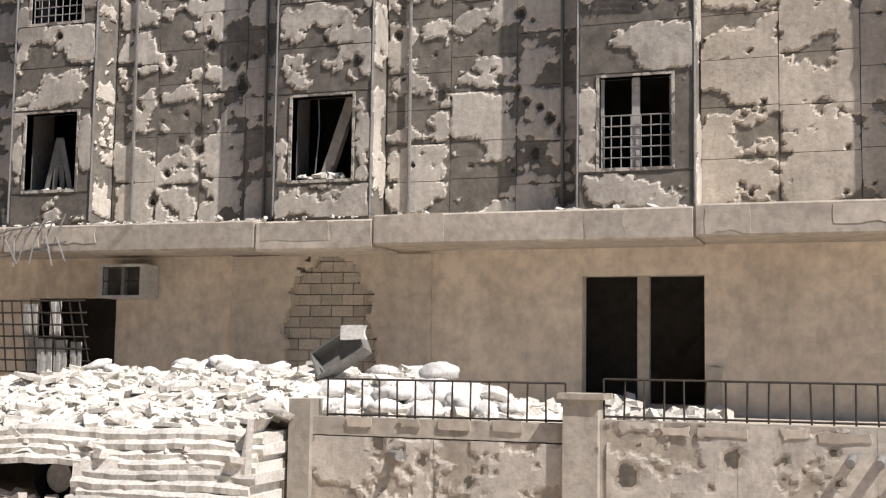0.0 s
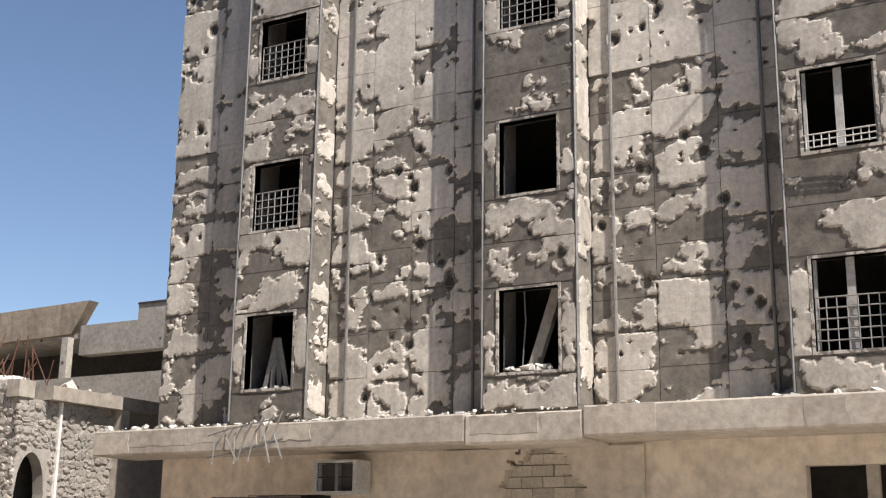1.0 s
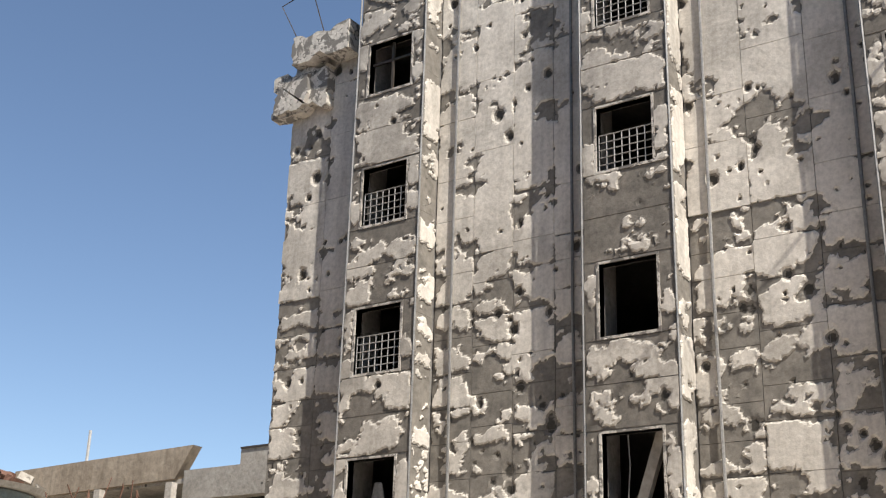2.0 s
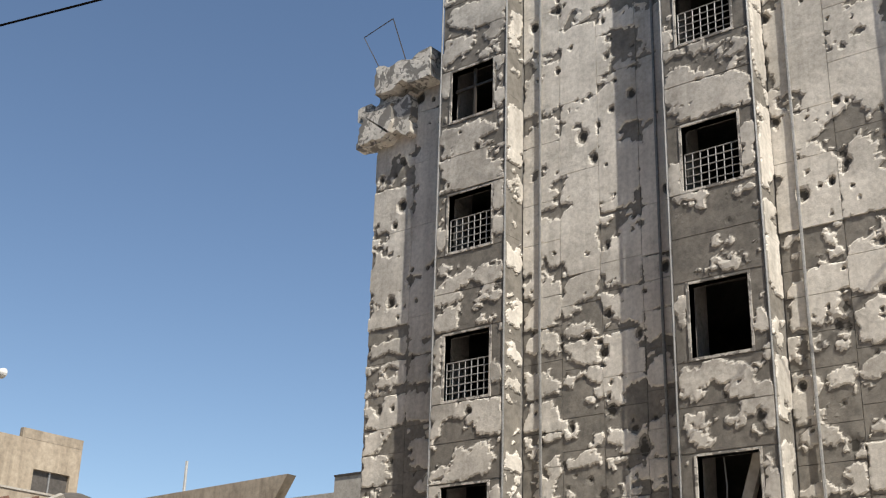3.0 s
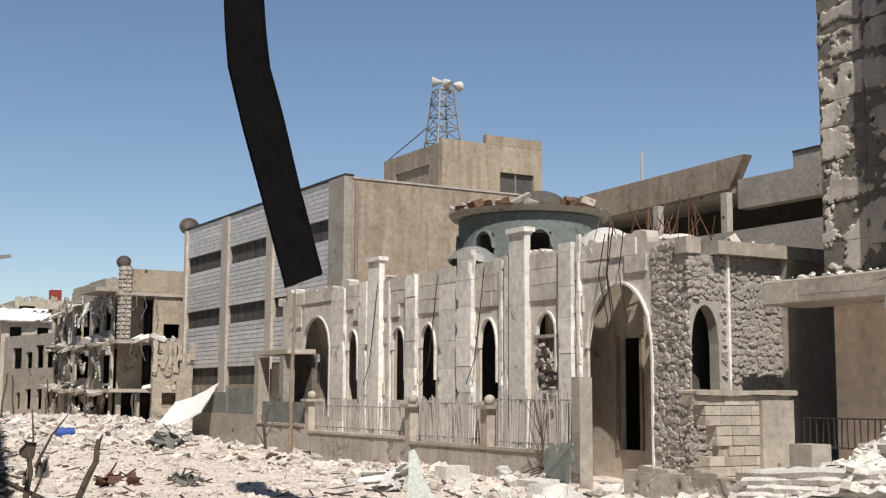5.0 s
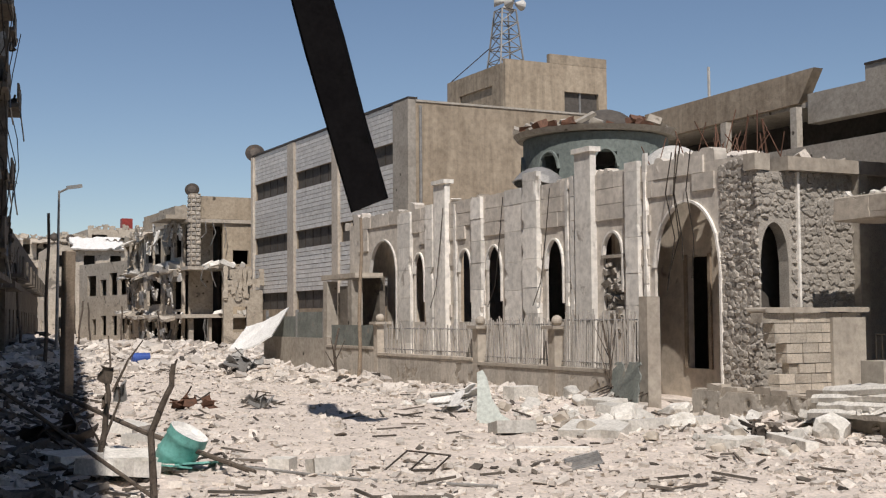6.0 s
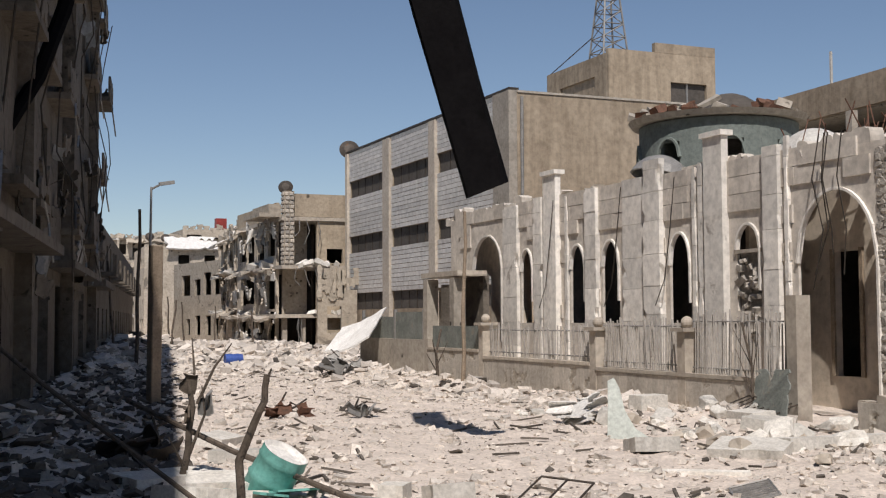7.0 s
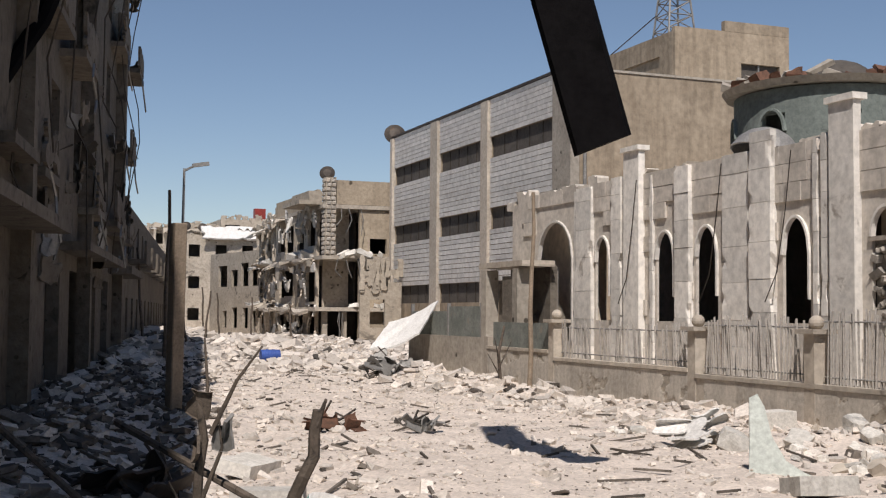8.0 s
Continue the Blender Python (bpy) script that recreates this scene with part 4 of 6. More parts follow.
def hall():
    t = thing("prayer_hall", "ruined single-storey prayer hall with pointed arches and pale pilasters", "building", (18, 29, 0))
    holes = [(a, b, 1.78 if i < 4 else 2.05, 6) for i, (a, b, s, z) in enumerate(SMALL)] + [(a, b, lo, 6) for a, b, s, z, lo in BIG]
    bm = bmesh.new()
    wall(bm, "x", MX, MX + 0.07, 19.4, 40.4, 0, 5.2, holes)
    for a, b, s, z in SMALL:
        arch_fill(bm, MX, MX + 0.07, a, b, s, z, 5.2)
    for a, b, s, z, lo in BIG:
        arch_fill(bm, MX, MX + 0.07, a, b, s, z, 5.2)
    bmesh.ops.remove_doubles(bm, verts=bm.verts, dist=0.0005)
    part("front_wall", bm, ASHLAR, t, "limestone-clad arcaded front wall")
    for a, b, s, z in SMALL:
        arch_trim(t, MX, a, b, s, z, s - 0.9 if z > 0 else s)
    for a, b, s, z, lo in BIG:
        arch_trim(t, MX, a, b, s, z, lo)
    # south wall
    bm = bmesh.new()
    wall(bm, "y", 19.11, 19.4, MX, 21.6, 0, 4.85, [(17.05, 17.8, 1.5, 6)])
    arch_fill(bm, 0, 0.29, 17.05, 17.8, 3.0, 3.8, 4.85, swap=19.11)
    bmesh.ops.remove_doubles(bm, verts=bm.verts, dist=0.0005)
    part("side_wall", bm, STONE, t, "rubble-stone side wall")
    part("side_strip", boxes((18.0, 18.06, 19.02, 19.11, 1.5, 4.85)), WHITESTONE, t)
    part("corner_post", boxes((19.6, 19.85, 18.9, 19.1, 0, 5.1)), CONCRETE, t)
    bm = boxes((MX - 0.1, MX + 0.3, 19.05, 19.4, 4.86, 5.2), (17.6, 21.8, 18.85, 19.6, 4.86, 5.14))
    part("roof_edge", bm, LEDGE, t, "pale concrete roof edge")
    part("roof", boxes((18.06, 26, 19.62, 24.75, 4.95, 5.12), (MX + 0.36, 26, 24.75, 36.0, 4.95, 5.12), (17.73, 26, 36.0, 40.4, 4.95, 5.12)), CONCRETE, t)
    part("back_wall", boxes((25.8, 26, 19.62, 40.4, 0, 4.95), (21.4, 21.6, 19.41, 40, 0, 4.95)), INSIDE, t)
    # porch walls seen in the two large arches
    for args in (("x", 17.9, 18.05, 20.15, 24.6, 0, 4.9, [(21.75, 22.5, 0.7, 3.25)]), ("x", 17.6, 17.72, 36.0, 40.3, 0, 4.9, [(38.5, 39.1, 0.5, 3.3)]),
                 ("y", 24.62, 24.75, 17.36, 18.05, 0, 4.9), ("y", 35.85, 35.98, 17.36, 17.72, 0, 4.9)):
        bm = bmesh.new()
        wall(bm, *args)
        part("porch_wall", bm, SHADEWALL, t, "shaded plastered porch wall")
    # Dark sheet added behind the south arch so the opening looks unlit.
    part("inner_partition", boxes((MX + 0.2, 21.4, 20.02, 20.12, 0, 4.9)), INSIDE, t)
    part("door_leaf", boxes((17.84, 17.89, 21.65, 21.75, 0.7, 3.3), (17.84, 17.89, 22.5, 22.6, 0.7, 3.3)), WOOD, t)
    # pilasters
    for a, b, h, o in ((35.2, 36.05, 5.3, 0.1), (33.6, 34.1, 5.4, 0.12), (32.15, 32.3, 5.3, 0.06), (30.48, 31.08, 5.35, 0.13), (28.3, 29.25, 5.4, 0.06), (27.4, 28.15, 5.75, 0.15), (26.0, 26.14, 5.4, 0.09),
                       (25.68, 25.86, 5.45, 0.12), (23.0, 23.5, 5.5, 0.13), (22.74, 22.86, 5.65, 0.08), (36.12, 36.26, 5.25, 0.06)):
        z, cap = 0.5, h
        while z < cap - 0.05:
            top = min(z + rnd.uniform(0.55, 0.9), cap)
            bm = boxes((MX - o - rnd.uniform(0, 0.015), MX - 0.002, a, b, z + 0.004, top - 0.004))
            bmesh.ops.subdivide_edges(bm, edges=bm.edges[:], cuts=4, use_grid_fill=True)
            for v in bm.verts:
                d = min(v.co.y - a, b - v.co.y)
                bite = 0.55 * noise.noise((v.co.y * 3, v.co.z * 2.3, o * 9)) - 0.12
                if v.co.x < MX - 0.6 * o and d < 0.01 and bite > 0:
                    v.co.y += min(0.35 * (b - a), bite * 0.5) * (1 if v.co.y < (a + b) / 2 else -1)
                    v.co.x += bite * 0.15
            part("pilaster_stone", bm, WHITESTONE, t, "chipped pale stone of a pilaster")
            z = top
    for a, b, h in TALLS:
        p = part("tall_pilaster", boxes((MX - 0.18, MX - 0.003, a, b, 0.4, h)), WHITESTONE, t, "tall pale stone pilaster")
        part("cap", boxes((MX - 0.24, MX + 0.1, a - 0.06, b + 0.06, h, h + 0.12)), WHITESTONE, p)
    # facing slabs
    every = [(a - 0.06, b + 0.06, 0, z + 0.1) for a, b, s, z in SMALL] + [(a - 0.06, b + 0.06, 0, z + 0.1) for a, b, s, z, lo in BIG]
    for j in range(12):
        z = 0.75 + j * 0.385
        y = 20.4 + (0.35 if j % 2 else 0)
        while y < 38.9:
            y1 = y + rnd.uniform(0.65, 0.95)
            if not any(a < y1 and y < b and z < c for a, b, _, c in every) and rnd.random() > 0.1:
                part("facing_slab", boxes((MX - 0.035 - rnd.uniform(0, 0.02), MX - 0.001, y + 0.006, y1 - 0.006, z + 0.006, z + 0.379)), ASHLAR, t)
            y = y1
    # ragged top of the front wall
    y = 20.4
    i = 0
    while y < 40.2:
        y1 = y + rnd.uniform(0.5, 1.1)
        vs, fs = plate("x", MX + 0.34, -1, y, y1, 5.05, 5.2 + rnd.uniform(0.05, 0.42), 0.7, 0.33, 900 + i)
        raw("broken_top", vs, fs, ASHLAR, t)
        y, i = y1, i + 1
    # damaged panel under the upper arch
    part("panel_fill", boxes((MX + 0.09, MX + 0.3, 23.75, 24.58, 1.2, 3.3)), RENDER, t)
    part("panel_lintel", boxes((MX - 0.05, MX + 0.1, 23.7, 24.62, 3.3, 3.38)), LEDGE, t)
    rp = random.Random(29)
    for k in range(46):
        me = bpy.data.meshes.new("stone")
        me.from_pydata(rock(rp, (MX + 0.07, rp.uniform(23.8, 24.54), rp.uniform(1.3, 3.25)), rp.uniform(0.12, 0.3), 0.9), [], CUBE_F)
        link("stone", me, STONE, t)
    # rough stones of the corner
    r = random.Random(17)

    def stone(ax, u, z, d, h):
        """A rough facing stone, d wide and h high, of uneven outline, proud of its wall."""
        n, o, turn = 6, r.uniform(0.012, 0.05), r.uniform(0, 6.28)
        ring = []
        for i in range(n):
            q = turn + 2 * math.pi * i / n
            k = r.uniform(0.72, 1.3)
            ring.append((math.cos(q) * d * 0.56 * k, math.sin(q) * h * 0.56 * k))
        vs = []
        for f, e in ((1.0, -0.012), (0.92, o * 0.7), (0.6, o)):
            for p, q in ring:
                e2 = e * r.uniform(0.75, 1.25)
                vs.append((MX - e2, u + p * f, z + q * f) if ax == "x" else (u + p * f, 19.11 - e2, z + q * f))
        fs = [(k * n + i, k * n + (i + 1) % n, (k + 1) * n + (i + 1) % n, (k + 1) * n + i) for k in (0, 1) for i in range(n)] + [tuple(range(2 * n, 3 * n))]
        if laid[0] < 290:
            raw("stone", vs, fs, STONE, t)
        else:
            rest_f.extend(tuple(len(rest_v) + q for q in f) for f in fs)
            rest_v.extend(vs)
        laid[0] += 1
    laid, rest_v, rest_f = [0], [], []
    for ax, u0, u1, top in (("x", 19.14, 20.2, 5.0), ("y", MX, 19.55, 4.75)):
        z = 0.1
        while z < top:
            h = r.uniform(0.09, 0.16)
            u = u0 - r.uniform(0, 0.12)
            while u < u1:
                d = r.uniform(0.09, 0.23)
                if not (ax == "y" and u + d > 17.0 and u < 17.85 and 1.4 < z < 3.85):
                    stone(ax, min(max(u + d / 2, u0), u1), z + h / 2 + r.uniform(-0.045, 0.045), d, h * r.uniform(0.9, 1.25))
                u += d
            z += h
    tagged(raw("stone_facing", rest_v, rest_f, STONE, t), kind="stuff")
    for y, dx in ((21.4, 0), (21.3, 0.06), (21.55, 0.1), (20.9, 0.05)):
        part("dangling_wire", rope([(MX - 0.25, y, 5.5), (MX - 0.3 - dx, y + 0.05, 4.6), (MX - 0.28, y - 0.1, 3.6), (MX - 0.3, y + rnd.uniform(-0.3, 0.3), 2.2 + rnd.random())], 0.014, 4), METAL, t)
    for y in (32.6, 29.0, 26.6):
        part("dangling_wire", rope([(MX - 0.25, y, 5.2), (MX - 0.32, y + 0.1, 4.0), (MX - 0.3, y + 0.4, 2.8), (MX - 0.3, y + 0.8, 2.2)], 0.012, 4), METAL, t)


hall()


def drum():
    cx, cy = 21.6, 31.6
    t = thing("roof_drum", "grey-green round roof lantern with arched windows and broken dome", "drum", (cx, cy, 5.1))
    n, R = 40, 2.25
    bm = bmesh.new()
    for i in range(n):
        a0, a1 = 2 * math.pi * i / n, 2 * math.pi * (i + 1) / n
        op = i % 5 in (1, 2)
        for z0, z1 in (((5.1, 5.5), (6.75, 7.35)) if op else ((5.1, 7.35),)):
            q = [(cx + r * math.cos(a), cy + r * math.sin(a), z) for r in (R, R - 0.2) for a in (a0, a1) for z in (z0, z1)]
            v = [bm.verts.new(p) for p in q]
            for f in CUBE_F:
                bm.faces.new([v[k] for k in f])
    part("wall", bm, DRUM, t)
    for i in range(0, n, 5):
        a = 2 * math.pi * (i + 2) / n
        m = Matrix.Translation((cx + (R + 0.02) * math.cos(a), cy + (R + 0.02) * math.sin(a), 0)) @ Euler((0, 0, a)).to_matrix().to_4x4()
        bm = bmesh.new()
        pts = arch_pts(-0.38, 0.38, 6.3, 6.85, 10)
        for (ya, za), (yb, zb) in zip(pts, pts[1:]):
            d = Vector((0, yb - ya, zb - za))
            box(bm, -0.04, 0.05, -0.03, 0.03, 0, d.length, m=m @ Matrix.Translation((0, ya, za)) @ d.to_track_quat("Z", "Y").to_matrix().to_4x4())
        part("arch_trim", bm, DRUM, t)
    bm = bmesh.new()
    bmesh.ops.create_cone(bm, cap_ends=True, segments=48, radius1=R + 0.2, radius2=R + 0.3, depth=0.15, matrix=Matrix.Translation((cx, cy, 7.46)))
    part("rim_slab", bm, CONCRETE, t, "projecting circular concrete rim")
    bm = bmesh.new()
    bmesh.ops.create_uvsphere(bm, u_segments=24, v_segments=12, radius=1.05, matrix=Matrix.Translation((cx + 0.6, cy + 0.3, 7.55)) @ Matrix.Diagonal((1, 1, 0.85, 1)))
    part("dome_stump", bm, INSIDE, t, "charred stump of the dome")
    r = random.Random(4)
    for k in range(110):
        a = r.uniform(0, 6.28)
        d = r.uniform(0.8, 2.3)
        x, y = cx + d * math.cos(a), cy + d * math.sin(a)
        if y - x * 0.2 < 27.2 and r.random() < 0.5:
            continue
        me = bpy.data.meshes.new("roof_tile")
        me.from_pydata(rock(r, (x, y, 7.6 + r.uniform(0, 0.32)), r.uniform(0.25, 0.6)), [], CUBE_F)
        link("broken_tile", me, RUST if k % 2 else CONCRETE, t)


drum()


def roof_clutter():
    r = random.Random(11)
    for k, (x, y, z) in enumerate(((18.2, 29.5, 5.3), (19.0, 24.4, 5.3))):
        bm = bmesh.new()
        bmesh.ops.create_uvsphere(bm, u_segments=24, v_segments=10, radius=0.85)
        bmesh.ops.delete(bm, geom=[v for v in bm.verts if v.co.z < 0.02], context="VERTS")
        bmesh.ops.solidify(bm, geom=bm.faces[:], thickness=0.04)
        bmesh.ops.transform(bm, matrix=pose(x, y, z, (0, 50)[k], (15, -40)[k], 0), verts=bm.verts)
        tagged(part("fallen_dome", bm, (GREYMETAL, LIGHTMETAL)[k]), ("small grey metal dome lying on the hall roof", "pale dome shell tipped on the hall roof")[k], "dome")
    bm = bmesh.new()
    for k in range(34):
        x, y = r.uniform(17.4, 19.5), r.uniform(20.0, 23.2)
        bar(bm, (x, y, 5.1), (x + r.uniform(-0.5, 0.5), y + r.uniform(-0.5, 0.5), 5.5 + r.uniform(0.2, 0.9)), 0.014, 4)
    tagged(part("bent_rebar", bm, RUST), "bent rusty reinforcing bars sticking out of the roof", "rebar", kind="stuff")
    pl = [(r.uniform(17.1, 20), r.uniform(19.6, 33), 5.2 + r.uniform(0, 0.1), r.uniform(0.1, 0.5)) for _ in range(320)]
    scatter("roof_rubble", pl, DUSTI, "masonry rubble scattered on the hall roof", "rubble", 0.8, seed=12)


roof_clutter()


# ---- street fence before the hall ----
BARMETAL = surf("dusty_bar_metal", (0.5, 0.465, 0.42), (0.41, 0.38, 0.34), (0.16, 0.13, 0.105), 0.4, 0.36, 0.08, 0.2, 0.6)


def fence():
    t = thing("street_fence", "low concrete wall with ball-topped posts and bent iron bars", "fence", (15.1, 28, 0))
    for a, b, h in ((20.5, 27.3, 0.78), (27.55, 33.5, 0.88), (33.8, 37.6, 1.05)):
        part("wall", boxes((15.0, 15.28, a, b, -0.4, h - 0.08)), LEDGE, t)
        for y in np.arange(a, b - 0.3, 1.3):
            skin("chipped_face", SKIN_CONC, t, "x", 15.0, -1, y, min(y + 1.296, b), -0.3, h - 0.09, 0.3, 0.002, 0.012, rim=0.08)
        part("coping", boxes((14.96, 15.32, a, b, h - 0.078, h)), LEDGE, t)
    for y, h, c in ((23.8, 1.62, 1), (27.42, 1.62, 1), (33.65, 1.72, 1), (20.3, 2.3, 0), (37.7, 1.3, 0)):
        p = part("post", boxes((14.98, 15.3, y - 0.14, y + 0.14, -0.3, h)), LEDGE, t, "concrete fence post")
        if c:
            bm = boxes((14.88, 15.4, y - 0.24, y + 0.24, h, h + 0.08))
            part("post_cap", bm, LEDGE, p)
            bm = bmesh.new()
            bmesh.ops.create_uvsphere(bm, u_segments=12, v_segments=8, radius=0.13, matrix=Matrix.Translation((15.14, y, h + 0.19)))
            part("ball", bm, LEDGE, p)
    shared = None
    for a, b, z, top in ((20.7, 23.6, 0.78, 1.95), (24.0, 27.2, 0.8, 1.85), (27.7, 33.4, 0.88, 1.72)):
        for zz in (z + 0.12, top - 0.12):
            bm = bmesh.new()
            bar(bm, (15.14, a, zz), (15.14, b, zz), 0.014, 4)
            part("rail", bm, GREYMETAL, t)
        n = int((b - a) / 0.085)
        for i in range(n):
            if b > 30 and rnd.random() < 0.45:
                continue
            if shared is None:
                bm = bmesh.new()
                bar(bm, (0, 0, 0), (0, 0, 1), 0.02, 5)
                shared = bpy.data.meshes.new("fence_bar")
                bm.to_mesh(shared)
                bm.free()
                shared.materials.append(BARMETAL)
            ob = new("fence_bar", shared)
            ob.parent, ob.matrix_parent_inverse = t, world_of(t).inverted()
            lean = 10 * noise.noise((0, i * 0.12, a)) + rnd.uniform(-2, 2)
            ob.matrix_basis = pose(15.14 + rnd.uniform(-0.02, 0.02), a + (b - a) * i / n, z, lean, rnd.uniform(-4, 3), 0) @ Matrix.Diagonal((1, 1, (top - z) * rnd.uniform(0.85, 1.1), 1))
    part("torn_mesh", boxes((15.08, 15.1, 33.9, 37.4, 1.05, 1.7)), TEALNET, t, "sagging dusty green wire mesh")


fence()


# ---- gate, yard wall and the long clad building ----
def gate():
    t = thing("street_gate", "battered entrance gate under a broken canopy slab", "gate", (16, 39, 0))
    part("leaf", boxes((16.0, 16.08, 38.0, 38.9, 0.1, 3.0)), DARKBROWN, t)
    part("leaf", boxes((16.3, 16.38, 39.0, 39.8, 0.1, 2.8)), DARKBROWN, t)
    part("post", boxes((15.9, 16.3, 37.65, 37.98, 0, 3.2)), CONCRETE, t)
    part("post", boxes((15.9, 16.3, 39.85, 40.2, 0, 3.2)), CONCRETE, t)
    vs, fs = plate("x", 16.9, -1, 37.3, 40.4, 3.25, 3.42, 0.1, 1.0, 77)
    raw("canopy", vs, fs, LEDGE, t, "broken concrete canopy slab")
    part("back_panel", boxes((16.9, 17.1, 37.6, 40.3, 0, 3.3)), DARKBROWN, t)


gate()
bm = bmesh.new()
wall(bm, "x", 15.9, 16.15, 40.2, 46.6, -0.2, 1.22)
y_wall = tagged(part("yard_wall", bm, CONCRETE), "low concrete yard wall beside the gate", "wall", kind="structure")
part("mesh_panel", boxes((15.98, 16.0, 40.4, 43.0, 1.23, 2.15), (15.98, 16.0, 43.1, 46.4, 1.23, 2.0)), TEALNET, y_wall, "dusty green fence mesh")
for y in (40.35, 43.05, 46.45):
    part("post", boxes((15.94, 16.04, y - 0.05, y + 0.05, 1.22, 2.25)), GREYMETAL, y_wall)


def fallen_awning():
    n, low, high = 12, ((13.98, 44.97, 0.7), (15.09, 43.3, 1.25)), ((15.17, 46.58, 1.55), (16.33, 44.88, 2.3))
    c = [Vector(p) for p in (low[0], high[0], high[1], low[1])]
    vs = []
    for k in (0.0, 0.07):
        for j in range(n + 1):
            for i in range(n + 1):
                u, v = i / n, j / n
                p = c[0].lerp(c[3], u).lerp(c[1].lerp(c[2], u), v)
                vs.append(p + Vector((0, 0, k - 0.16 * math.sin(math.pi * u) * (1 - 0.4 * v) + 0.08 * noise.noise((u * 4, v * 4, 3)))))
    w, m = n + 1, (n + 1) ** 2
    fs = [(j * w + i, j * w + i + 1, (j + 1) * w + i + 1, (j + 1) * w + i) for j in range(n) for i in range(n)]
    fs = [f[::-1] for f in fs] + [tuple(q + m for q in f) for f in fs]
    rim = [i for i in range(w)] + [j * w + n for j in range(1, w)] + [n * w + i for i in range(n - 1, -1, -1)] + [j * w for j in range(n - 1, 0, -1)]
    fs += [(a, b, b + m, a + m) for a, b in zip(rim, rim[1:] + rim[:1])]
    tagged(raw("fallen_awning", vs, fs, CLOTHS), "large white sagging sheet collapsed against the yard wall", "sheet")


fallen_awning()

SX = 25.0


def school():
    t = thing("clad_building", "three-storey building clad in pale boards with ribbon windows", "building", (32, 63, 0))
    bays = [(53.75, 60.65), (61.5, 67.45), (68.5, 74.9)]
    rows = [(2.5, 3.5), (6.0, 7.02), (9.44, 10.46)]
    bm = bmesh.new()
    wall(bm, "x", SX + 0.06, SX + 0.3, 52.3, 75, 0, 12.2, [(a, b, z0, z1) for a, b in bays for z0, z1 in rows])
    part("front_wall", bm, BROWN, t)
    part("corner_pillar", boxes((SX - 0.12, SX + 0.3, 52.0, 52.3, 0, 12.3), (SX - 0.1, SX + 0.06, 52.3, 53.75, 0, 12.3)), CONCRETE, t)
    for a, b in ((60.65, 61.5), (67.45, 68.5), (74.9, 75.3)):
        part("pilaster", boxes((SX - 0.18, SX + 0.059, a, b, 0, 12.25)), LEDGE, t)
    for a, b in bays:
        for z0, z1 in ((3.5, 6.0), (7.02, 9.44), (10.46, 12.3)):
            n = round((z1 - z0) / 0.245)
            for j in range(n):
                h = (z1 - z0) / n
                m = Matrix.Translation((SX, 0, z0 + j * h)) @ Euler((0, radians(-8), 0)).to_matrix().to_4x4()
                part("cladding_board", boxes((-0.02, 0.03, a + 0.01, b - 0.01, 0.018, h - 0.018), m=m), CLAD, t)
        for z0, z1 in rows:
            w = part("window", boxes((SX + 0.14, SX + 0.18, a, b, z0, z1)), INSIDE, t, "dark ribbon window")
            for k in range(1, 5):
                y = a + (b - a) * k / 5
                part("mullion", boxes((SX + 0.1, SX + 0.139, y - 0.03, y + 0.03, z0, z1)), METAL, w)
    part("roof_edge", boxes((SX - 0.1, SX + 0.4, 52, 75.3, 12.31, 12.42)), METAL, t, "dark metal roof edging")
    part("gable_wall", boxes((SX + 0.31, 34.9, 52.0, 52.3, 0, 12.2)), BROWN, t, "plain brown rendered gable wall")
    part("gable_coping", boxes((SX + 0.31, 34.9, 51.95, 52.35, 12.2, 12.3)), CONCRETE, t)
    part("drain_pipe", rope([(SX + 0.5, 51.9, 0), (SX + 0.5, 51.9, 12)], 0.08), GREYMETAL, t)
    part("roof", boxes((SX + 0.31, 45, 52.4, 75, 11.9, 12.1)), CONCRETE, t)
    part("rear_wall", boxes((44.8, 45, 52.4, 75, 0, 11.9), (SX + 0.31, 44.8, 74.8, 75, 0, 11.9), (34.9, 35.1, 52, 60, 0, 12.1)), BROWN, t)
    # stair tower
    bm = bmesh.new()
    wall(bm, "y", 60.0, 60.3, 34.9, 41.9, 11, 16.7, [(38.9, 41.3, 13.9, 15.1)])
    part("stair_tower_front", bm, BROWN, t, "brown rendered stair tower")
    bm = bmesh.new()
    wall(bm, "x", 34.9, 35.2, 60.3, 67.2, 11, 16.5, [(61.5, 65.6, 14.5, 15.4)])
    part("stair_tower_side", bm, BROWN, t, "brown rendered stair tower")
    for b in ((41.6, 41.9, 60.3, 67.2, 11, 17.0), (35.2, 41.6, 66.9, 67.2, 11, 16.5), (37.9, 41.9, 59.99, 60.31, 16.7, 17.25), (35.2, 41.6, 60.3, 66.9, 16.0, 16.3)):
        part("stair_tower_wall", boxes(b), BROWN, t)
    part("tower_window", boxes((38.9, 41.3, 60.2, 60.25, 13.9, 15.1)), INSIDE, t)
    part("mullion", boxes((40.0, 40.1, 60.1, 60.2, 13.9, 15.1), (38.9, 41.3, 60.05, 60.2, 13.82, 13.9)), GREYMETAL, t)
    part("slot_fill", boxes((35.05, 35.15, 61.5, 65.6, 14.5, 15.4)), BROWN, t)
    part("side_door", boxes((33.2, 34.6, 51.9, 51.98, 9.0, 11.2)), INSIDE, t)


school()


